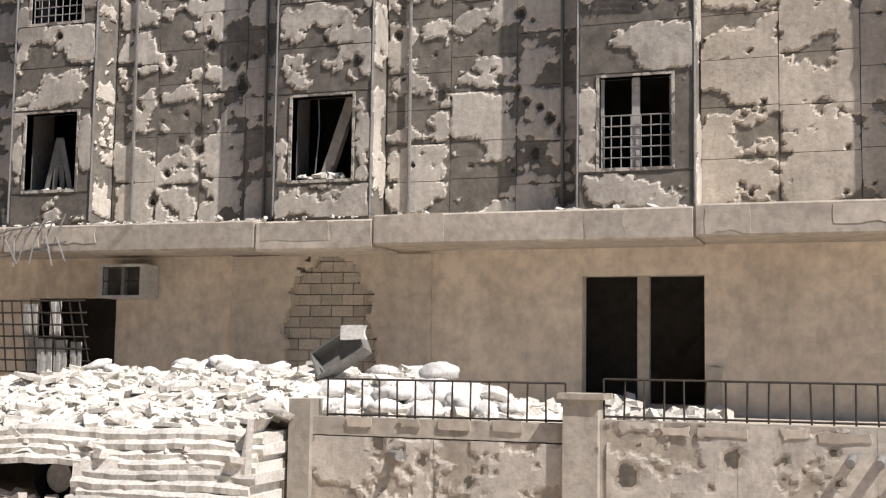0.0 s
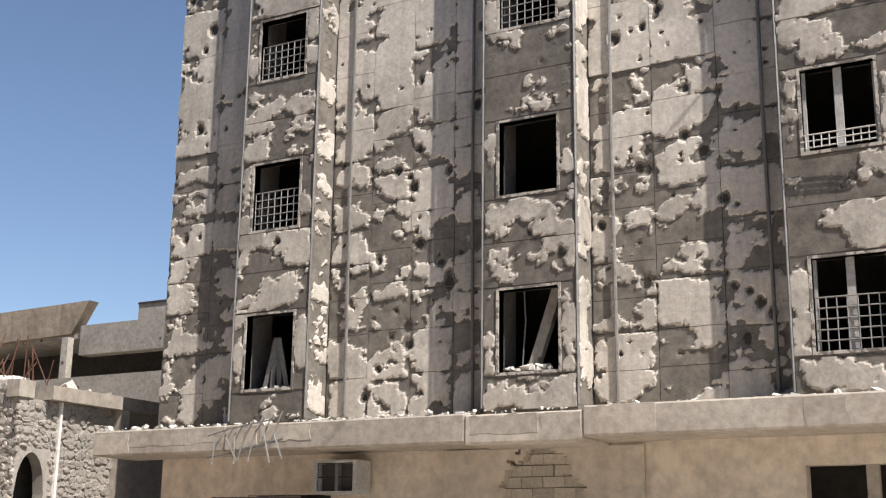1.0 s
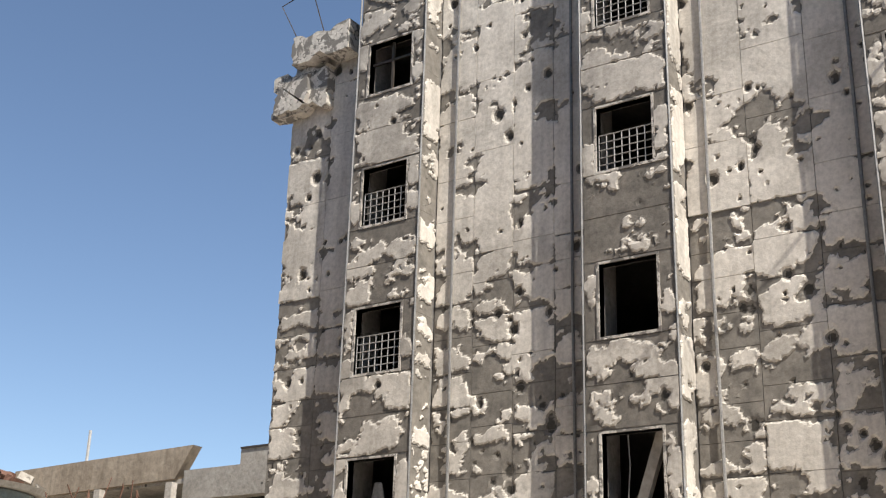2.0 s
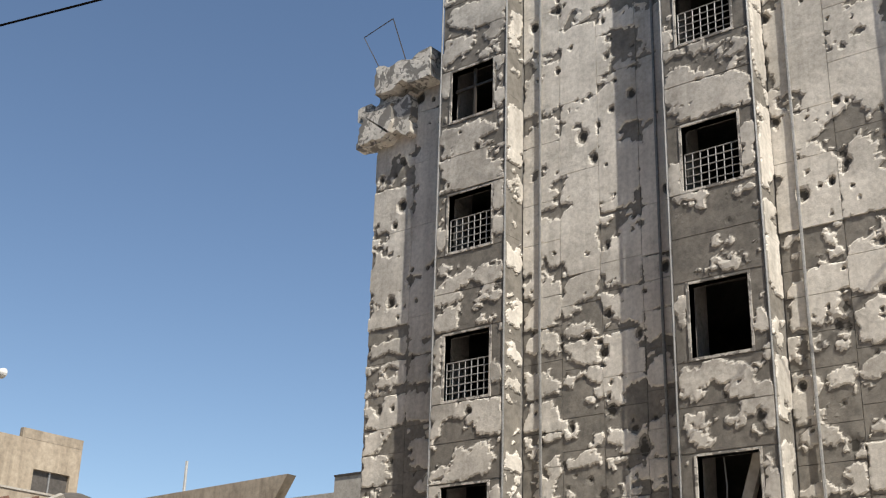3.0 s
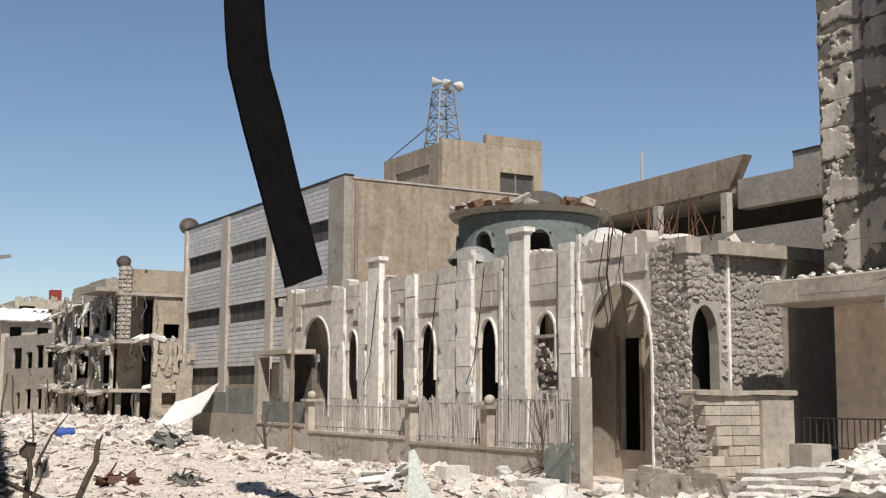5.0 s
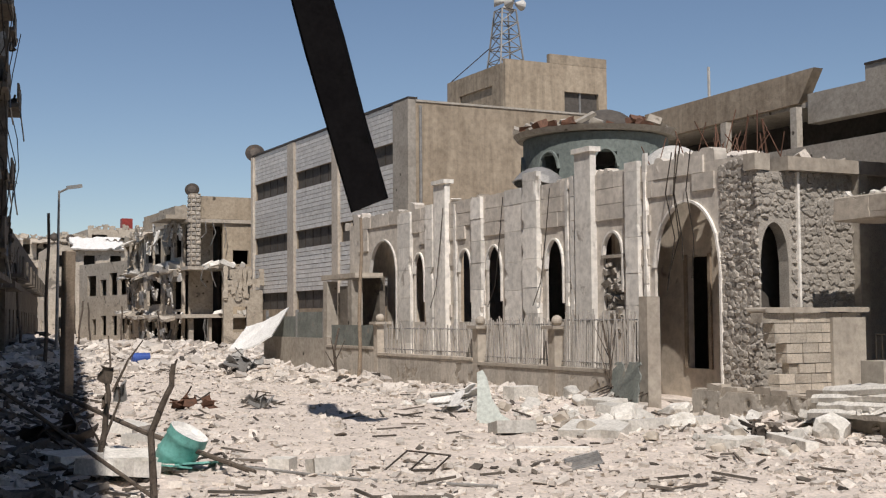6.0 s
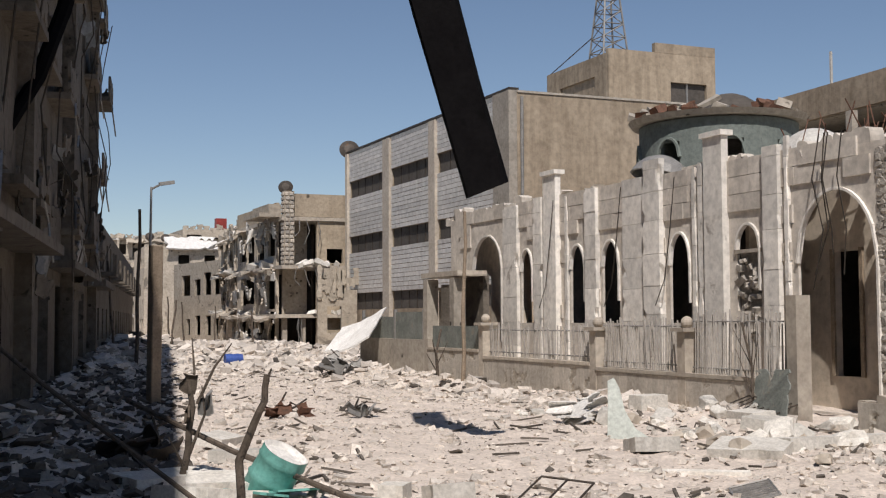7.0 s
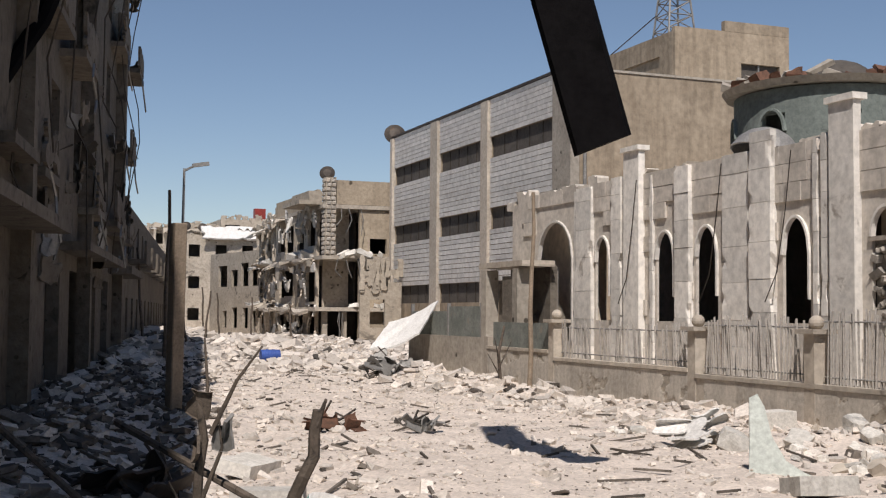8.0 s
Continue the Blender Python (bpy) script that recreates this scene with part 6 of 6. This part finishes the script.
# ---- street furniture ----
def street_lamp():
    x, y = 10.05, 59.0
    t = thing("street_lamp", "tall grey street lamp with a drooping head", "street lamp", (x, y, 0))
    part("pole", rope([(x, y, 0), (x + 0.02, y, 4), (x + 0.05, y, 8.0)], 0.085, 8, 0.6), GREYMETAL, t)
    part("arm", rope([(x + 0.05, y, 7.9), (x + 0.5, y, 8.15)], 0.05, 6), GREYMETAL, t)
    part("lamp_head", boxes((-0.05, 0.65, -0.12, 0.12, -0.08, 0.08), m=pose(x + 0.45, y, 8.15, 0, -10, 0)), GREYMETAL, t)


street_lamp()


def post(name, label, x, y, h, w, material, lean=0.0, square=True):
    z = gz(x, y) - 0.1
    if square:
        bm = boxes((-w / 2, w / 2, -w / 2, w / 2, 0, h), m=pose(x, y, z, lean, 0, 20))
        bmesh.ops.bevel(bm, geom=bm.edges[:], offset=w * 0.08, segments=1, affect="EDGES")
    else:
        bm = rope([Vector((x, y, z)) + Vector((lean * 0.02 * k, 0, h * k / 5)) + Vector((0.03 * math.sin(k * 2), 0, 0)) for k in range(6)], w / 2, 7, 0.7)
    tagged(part(name, bm, material), label, "post")


post("timber_post", "weathered square timber post standing in the debris", 5.2, 29.2, 3.5, 0.24, WOOD, 1)
post("utility_pole", "dark thin utility pole beside the street", 8.0, 49.5, 6.0, 0.16, BARK, 1, False)
post("utility_pole", "dark thin pole leaning over rubble", 8.9, 62, 4.2, 0.14, BARK, -3, False)
post("steel_post", "slim pole standing before the yard gate", 14.85, 34.6, 5.0, 0.13, WOOD, 1, False)
for x, y, h in ((11.5, 66, 2.4), (13.4, 72, 2.8), (14.8, 80, 3.2), (16.5, 84, 2.9), (13.0, 90, 2.6), (17.2, 78, 2.4), (18.4, 73, 2.2)):
    post("burnt_stake", "thin burnt stake among the rubble", x, y, h, 0.13, BARK, rnd.uniform(-4, 4), False)


def burnt_tree(label, pts, r, twigs=()):
    x, y = pts[0][:2]
    t = thing("burnt_tree", label, "tree", (x, y, gz(x, y)), "burnt trees")
    g = gz(x, y) - 0.1
    fine = []
    for a, b in zip(pts, pts[1:]):
        for f in (0, 0.5):
            p = Vector(a).lerp(Vector(b), f)
            fine.append(p + Vector((0, 0, g)) + Vector((rnd.uniform(-1, 1), rnd.uniform(-1, 1), 0)) * r * 0.3)
    fine.append(Vector(pts[-1]) + Vector((0, 0, g)))
    part("trunk", rope(fine, r, 8, 0.62), BARK, t)
    for q in twigs:
        part("branch", rope([Vector(p) + Vector((0, 0, g)) for p in q], r * 0.45, 6, 0.35), BARK, t)


burnt_tree("charred bent tree stump with a broken top", [(3.0, 12.08, 0), (2.99, 12.09, 0.5), (2.97, 12.1, 0.95), (3.07, 12.06, 1.25), (3.15, 12.03, 1.42), (3.17, 12.02, 1.63)], 0.04, [[(3.16, 12.02, 1.56), (3.2, 12.0, 1.68)]])
burnt_tree("charred splintered tree hung with scorched sheet metal", [(3.28, 16.05, 0), (3.33, 16.0, 0.5), (3.38, 16.0, 0.95), (3.32, 16.0, 1.3)], 0.045,
           [[(3.35, 16.0, 0.45), (3.5, 15.9, 0.9), (3.46, 15.9, 1.2)], [(3.36, 16, 1.0), (3.4, 16, 1.35), (3.37, 16, 1.72)], [(3.42, 15.95, 1.0), (3.6, 15.9, 1.4), (3.78, 15.85, 1.66)], [(3.3, 16, 0.3), (3.12, 16, 0.65)]])
t = thing("scorched_sheet", "crumpled scorched metal sheet caught on a burnt tree", "sheet", (3.4, 15.95, 0.9))
for k, (dx, z, w, h) in enumerate(((-0.05, 1.22, 0.1, 0.14), (0.1, 0.98, 0.13, 0.13), (-0.08, 0.88, 0.09, 0.1), (0.14, 1.06, 0.09, 0.08))):
    vs, fs = plate("x", 0, 1, -w, w, -h, h, 0.9, 0.02, 640 + k)
    q = pose(3.38 + dx, 15.92 - 0.4 * dx, z, 20 - 25 * k, 12 * k - 15, 60 - 30 * k)
    raw("torn_sheet", [q @ Vector(v) for v in vs], fs, (BARK, GREYMETAL)[k % 2], t)
burnt_tree("thin burnt sapling beside the fence", [(14.5, 35.6, 0), (14.4, 35.5, 0.8), (14.6, 35.6, 1.5)], 0.05, [[(14.4, 35.5, 0.7), (14.2, 35.3, 1.2)], [(14.45, 35.5, 0.5), (14.8, 35.6, 1.1)], [(14.4, 35.5, 0.3), (14.1, 35.5, 0.8)]])
burnt_tree("dry bare shrub growing before the fence", [(14.8, 21.2, 0), (14.85, 21.3, 0.9), (14.8, 21.5, 1.7)], 0.03, [[(14.85, 21.3, 0.6), (14.8, 21.0, 1.5)], [(14.85, 21.3, 0.9), (14.8, 21.8, 1.6)], [(14.85, 21.3, 0.4), (14.8, 21.7, 1.2)], [(14.84, 21.3, 0.8), (14.8, 21.1, 1.9)]])


def leaning_pole(label, a, b, r, material=None):
    tagged(part("fallen_pole", rope([Vector(a), Vector(a).lerp(Vector(b), 0.5) - Vector((0, 0, 0.05)), Vector(b)], r, 7), material or BARK), label, "pole")


leaning_pole("dark pole leaning down from the shaded wall", (0.35, 17.5, 2.55), (3.2, 13.0, 0.05), 0.024)
leaning_pole("charred beam lying across the debris", (2.9, 17.5, 0.95), (4.6, 13.8, 0.12), 0.032)
leaning_pole("thin bent pipe on the ground", (4.4, 14.6, 0.15), (6.6, 11.6, 0.08), 0.018, GREYMETAL)


def cut_barrel():
    x, y = 4.0, 15.0
    z = gz(x, y)
    t = thing("plastic_barrel", "dented teal plastic barrel tilted in the rubble, pale inside", "barrel", (x, y, z))
    n = 28
    side, away = Vector((0.9026, -0.4305, 0)), Vector((0.4305, 0.9026, 0))
    axis = (side * 0.5 + Vector((0, 0, 0.85)) - away * 0.16).normalized()
    e1 = (side - axis * side.dot(axis)).normalized()
    e2 = axis.cross(e1)
    base = Vector((x, y, z - 0.04)) - side * 0.1

    def shell(rings, inner):
        bm = bmesh.new()
        made = []
        for h, r in rings:
            row = []
            for i in range(n):
                a = 2 * math.pi * i / n
                k = r * (1 + 0.05 * math.sin(2 * a + 1) + 0.09 * noise.noise((math.cos(a) * 1.5, math.sin(a) * 1.5, h * 4)))
                row.append(bm.verts.new(base + axis * h + e1 * k * math.cos(a) + e2 * k * math.sin(a)))
            made.append(row)
        for p, q in zip(made, made[1:]):
            for i in range(n):
                f = bm.faces.new((p[i], p[(i + 1) % n], q[(i + 1) % n], q[i]))
                f.smooth = True
        bm.faces.new(made[-1] if inner else made[0][::-1])
        return bm
    part("body", shell(((0, 0.2), (0.03, 0.23), (0.2, 0.235), (0.22, 0.25), (0.25, 0.235), (0.42, 0.235), (0.44, 0.25), (0.47, 0.24), (0.55, 0.235)), False), TEAL, t)
    part("inner_lining", shell(((0.552, 0.234), (0.56, 0.225), (0.5, 0.215)), True), CLOTHS, t, "pale dusty inside of the barrel")
    for k in range(2):
        vs, fs = plate("x", 0, 1, -0.3, 0.3, -0.2, 0.2, 0.6, 0.02, 44 + k)
        q = pose(x - 0.25 + 0.4 * k, y - 0.35, z + 0.05, 5, -80, 30 + 60 * k)
        raw("torn_piece", [q @ Vector(v) for v in vs], fs, TEAL, t)


cut_barrel()


def wreck(x, y, seed, material, label, s=1.0):
    z = gz(x, y)
    r = random.Random(seed)
    t = thing("twisted_wreckage", label, "wreckage", (x, y, z), "metal wreckage")
    for k in range(9):
        vs, fs = plate("x", 0, 1, -r.uniform(0.15, 0.5) * s, r.uniform(0.15, 0.5) * s, -0.2 * s, 0.22 * s, 0.9, 0.03, seed * 10 + k)
        q = pose(x + r.uniform(-0.7, 0.7) * s, y + r.uniform(-0.3, 0.3), z + r.uniform(0.1, 0.36) * s, r.uniform(-60, 60), r.uniform(-70, 70), r.uniform(0, 360))
        raw("sheet", [q @ Vector(v) for v in vs], fs, material, t)
    for k in range(4):
        part("bent_bar", rope([(x + r.uniform(-0.7, 0.7) * s, y, z), (x + r.uniform(-0.5, 0.5) * s, y + 0.1, z + 0.3 * s), (x + r.uniform(-0.7, 0.7) * s, y + 0.2, z + r.uniform(0.2, 0.8) * s)], 0.02, 5), METAL, t)


wreck(7.3, 26.0, 1, RUST, "rust-red twisted car wreckage lying on the road", 0.62)
wreck(8.6, 25.4, 2, GREYMETAL, "grey crumpled metal scrap on the road", 0.42)
wreck(13.0, 41.0, 3, GREYMETAL, "crushed grey metal tank lying near the gate", 1.1)
wreck(3.3, 19.5, 4, METAL, "dark crumpled sheet metal in the shade", 0.8)
wreck(12.6, 14.2, 5, METAL, "dark crushed metal box beside the low wall", 0.38)


def blue_drum():
    x, y = 12.0, 50.5
    z = gz(x, y)
    t = thing("blue_drum", "blue plastic drum lying on its side", "barrel", (x, y, z))
    for nm, a, b, r in (("body", 0.1, 0.8, 0.22), ("hoop", 0.3, 0.36, 0.235), ("hoop", 0.56, 0.62, 0.235)):
        bm = bmesh.new()
        bar(bm, (x - 0.5 + a, y, z + 0.26), (x - 0.5 + b, y, z + 0.26), r, 18)
        part(nm, bm, BLUE, t)


blue_drum()


def sheet_pile():
    x, y = 11.7, 22.3
    for k in range(9):
        vs, fs = plate("x", 0, 1, -0.3, 0.3, -0.24, 0.24, 0.6, 0.02, 400 + k)
        q = pose(x + rnd.uniform(-0.5, 0.5), y + rnd.uniform(-0.3, 0.3), gz(x, y) + 0.1 + 0.035 * k, rnd.uniform(-40, 40), -90 + rnd.uniform(-50, 50), rnd.uniform(0, 360))
        tagged(raw("plastic_sheet", [q @ Vector(v) for v in vs], fs, CLOTHS), "crumpled white plastic sheet on the ground", "sheet", "crumpled sheets")


sheet_pile()


def curved_panel():
    x, y = 10.7, 18.9
    z = gz(x, y) - 0.05
    pts = [(-0.32, 0), (-0.3, 0.5), (-0.3, 0.95), (-0.2, 1.0), (-0.12, 0.85), (-0.04, 0.5), (0.12, 0.22), (0.34, 0.08), (0.5, 0.02), (0.5, 0)]
    bm = bmesh.new()
    q = pose(x, y, z, 0, 0, -28)
    f = [bm.verts.new(q @ Vector((a, 0.12 * b, b))) for a, b in pts]
    g = [bm.verts.new(q @ Vector((a, 0.12 * b + 0.04, b))) for a, b in pts]
    bm.faces.new(f)
    bm.faces.new(g[::-1])
    for i in range(len(pts)):
        j = (i + 1) % len(pts)
        bm.faces.new((f[i], g[i], g[j], f[j]))
    tagged(part("curved_panel", bm, PALEGREEN), "pale green curved vehicle panel standing in rubble", "panel")


curved_panel()


def ground_grille(x, y, w, d, turn, material, label, slats=8):
    z = gz(x, y) + 0.06
    t = thing("metal_frame", label, "metal frame", (x, y, z), "fallen frames")
    q = pose(x, y, z, 4, -14, turn)
    for a, b in (((-w, -d, 0), (w, -d, 0)), ((w, -d, 0), (w, d, 0)), ((w, d, 0), (-w, d, 0)), ((-w, d, 0), (-w, -d, 0))):
        bm = bmesh.new()
        bar(bm, q @ Vector(a), q @ Vector(b), 0.013, 5)
        part("frame_bar", bm, material, t)
    for k in range(1, slats):
        bm = bmesh.new()
        yy = -d + 2 * d * k / slats
        bar(bm, q @ Vector((-w, yy, 0)), q @ Vector((w, yy, 0)), 0.012, 5)
        part("slat", bm, material, t)


ground_grille(8.9, 13.4, 0.22, 0.4, -30, GREYMETAL, "small barred grille lying among debris")
ground_grille(6.7, 13.9, 0.5, 0.3, 40, METAL, "dark bent metal frame flat on the ground", 2)
ground_grille(14.5, 20.7, 0.45, 0.6, 10, METAL, "bent wire frame fallen by the fence")
vs, fs = plate("x", 0, -1, -0.5, 0.5, -0.5, 0.5, 0.6, 0.02, 71)
m = pose(14.6, 20.4, 0.5, 0, 10, 0)
tagged(raw("green_netting", [m @ Vector(v) for v in vs], fs, TEALNET), "dark green netting heaped by the arch", "netting")

for i, (x, y, a, b, th) in enumerate(((11.3, 16.6, 1.1, 0.7, 0.14), (12.6, 16.4, 1.9, 0.35, 0.2), (13.9, 19.6, 1.1, 0.7, 0.2), (9.6, 15.6, 1.5, 0.16, 0.08), (11.6, 13.6, 0.8, 0.5, 0.16), (5.8, 14.5, 0.5, 0.35, 0.2), (5.3, 14.8, 0.35, 0.3, 0.2), (12.4, 13.4, 1.6, 0.2, 0.12), (14.0, 20.2, 0.8, 0.5, 0.25), (10.3, 17.6, 0.7, 0.5, 0.2), (13.8, 23.2, 0.7, 0.4, 0.3), (3.6, 15.2, 0.9, 0.5, 0.2), (3.2, 16.2, 1.2, 0.7, 0.15), (3.1, 14.2, 0.8, 0.6, 0.18), (4.4, 18.2, 0.7, 0.5, 0.16), (4.9, 21.5, 0.9, 0.5, 0.16))):
    fallen_slab((x, y, gz(x, y)), (a, b, th), 500 + i, tilt=12, group="fallen slabs", label=("pale broken concrete slab in the rubble", "fallen concrete beam lying in the street debris", "dusty block of masonry on the road")[i % 3])


# masonry lumps fallen along the hall fence and the low wall
r_f = random.Random(44)
for i in range(70):
    y = r_f.uniform(12.5, 24.5)
    x = r_f.uniform(11.4, 14.6) if y > 17.6 else r_f.uniform(11.0, 13.6)
    big = (0.12 + 0.24 * r_f.random() ** 2) * (1.6 if i % 12 == 0 else 1)
    bm = bmesh.new()
    bmesh.ops.create_icosphere(bm, subdivisions=2, radius=0.5)
    e = Vector((r_f.uniform(0.7, 1.3), r_f.uniform(0.6, 1.0), r_f.uniform(0.4, 0.8))) * big
    for v in bm.verts:
        c = v.co.normalized()
        c = Vector([max(-0.62, min(0.62, q)) for q in c]) * (1 + 0.35 * noise.noise(c * 2.1 + Vector((i * 1.9, 0, 0))) + 0.15 * noise.noise(c * 5 + Vector((0, i, 0))))
        v.co = Vector((c.x * e.x, c.y * e.y, c.z * e.z))
    bm.transform(pose(x, y, gz(x, y) + 0.22 * big, r_f.uniform(-35, 35), r_f.uniform(-35, 35), r_f.uniform(0, 360)))
    tagged(part("masonry_lump", bm, (DUST, LEDGE, DUST)[i % 3]), ("broken pale masonry lump below the fence", "dusty concrete lump below the fence", "broken white masonry lump below the fence")[i % 3], "rubble lump", "masonry lumps")


# ---- black strip hanging over the street from an added cable ----
def hanging_strip():
    t = thing("hanging_strip", "long bent strip, its backlit darkness painted black, on an added overhead cable", "hanging strip", (8.35, 18.3, 12))
    px = (8.24, 18.4)
    side = Vector((math.cos(radians(24)), -math.sin(radians(24)), 0))
    pts = [(s * 0.91, 1.9 + (z - 1.9) * 0.91, w * 0.91) for s, z, w in ((-1.5, 12.6, 0.36), (-1.42, 10.2, 0.36), (-1.3, 8.6, 0.38), (-1.22, 7.9, 0.39), (-0.95, 6.9, 0.37), (-0.6, 5.6, 0.345), (-0.14, 3.95, 0.34))]
    bm = bmesh.new()
    rows = []
    for k, (s, z, w) in enumerate(pts):
        c = Vector((*px, z)) + side * s
        e = side * w + Vector((0, 0, 0.12 * (k > 3)))
        n = Vector((side.y, -side.x, 0)) * 0.09
        rows.append([bm.verts.new(c + a) for a in (-e - n, e - n * 0.4, e * 0.8 + n, -e * 0.9 + n)])
    for a, b in zip(rows, rows[1:]):
        for i in range(4):
            bm.faces.new((a[i], a[(i + 1) % 4], b[(i + 1) % 4], b[i]))
    bm.faces.new(rows[0])
    bm.faces.new(rows[-1][::-1])
    # Near-black colour carries the strip's backlit shade.
    part("strip", bm, BLACK, t)
    # Cable added out of view, only to give the strip a hold.
    part("cable", rope([(0.8, 20.4, 12.6), (7.2, 18.9, 11.6), (14, 6.0, 14.5), (18.3, -2.0, 17.5)], 0.02, 5), BLACK, t)


hanging_strip()


# ---- loose rubble over the street ----
def street_rubble():
    r = random.Random(3)
    pl, dk, big = [], [], []
    for i in range(46000):
        f = r.random()
        y = 7.8 + 78 * f ** 2.0
        lo = y * math.tan(radians(10.3)) - 2.7
        hi = 14.9 if y < 46 else 22
        x = r.uniform(lo, hi)
        if 14.2 < x and y < 20:
            continue
        edge = 0.62 + 0.5 * (math.exp(-((x - lo) / 1.8) ** 2) + math.exp(-((x - 14) / 1.6) ** 2)) + (0.5 if y > 44 else 0)
        s = r.choice((0.025, 0.03, 0.03, 0.04, 0.05, 0.06, 0.08, 0.11, 0.16, 0.24)) * r.uniform(0.6, 1.3) * edge * (0.7 + y / 60)
        if 4.5 + 0.1 * y < x < 12.5 and 17 < y < 46 and s > 0.05 and r.random() < 0.75:
            s *= 0.4
        # Share of dark bits, raised beside the wall to darken its shaded strip.
        burnt = 0.36 if x - lo < 2.6 and y < 45 else 0.3 if x - lo < 3.4 else 0.09
        (dk if r.random() < burnt else pl).append((x, y, gz(x, y) + s * 0.08, s))
    scatter("street_rubble", pl, DUSTI, "pale broken stones and plaster strewn over the street", "rubble", 0.6, seed=31)
    # Extra dark bits beside the wall put deeper shade into the ground's colour.
    for i in range(1300):
        y = 7.8 + 40 * r.random() ** 1.5
        x = y * math.tan(radians(10.3)) - 2.7 + 3.0 * r.random() ** 1.3
        s = r.uniform(0.1, 0.34)
        dk.append((x, y, gz(x, y) + 0.03, s))
    scatter("charred_debris", dk, DARKBITS, "dark burnt fragments in the rubble, packed along the wall to deepen its shade", "debris", 0.45, seed=32)
    vs, fs = [], []
    for i in range(190):
        y = 11 + 45 * r.random() ** 1.8
        lo = y * math.tan(radians(10.3)) - 2.5
        x = r.uniform(lo, 14)
        L, w = r.uniform(0.08, 0.38), r.uniform(0.006, 0.02)
        q = pose(x, y, gz(x, y) + 0.04, r.uniform(-8, 8), r.uniform(-14, 14), r.uniform(0, 180))
        b = len(vs)
        vs += [q @ Vector((a * L, c * w, d * 0.015)) for a in (-1, 1) for c in (-1, 1) for d in (-1, 1)]
        fs += [tuple(b + k for k in f) for f in CUBE_F]
    tagged(raw("splintered_wood", vs, fs, DARKBITS), "dark splintered boards and rods strewn about", "debris", kind="stuff")


street_rubble()
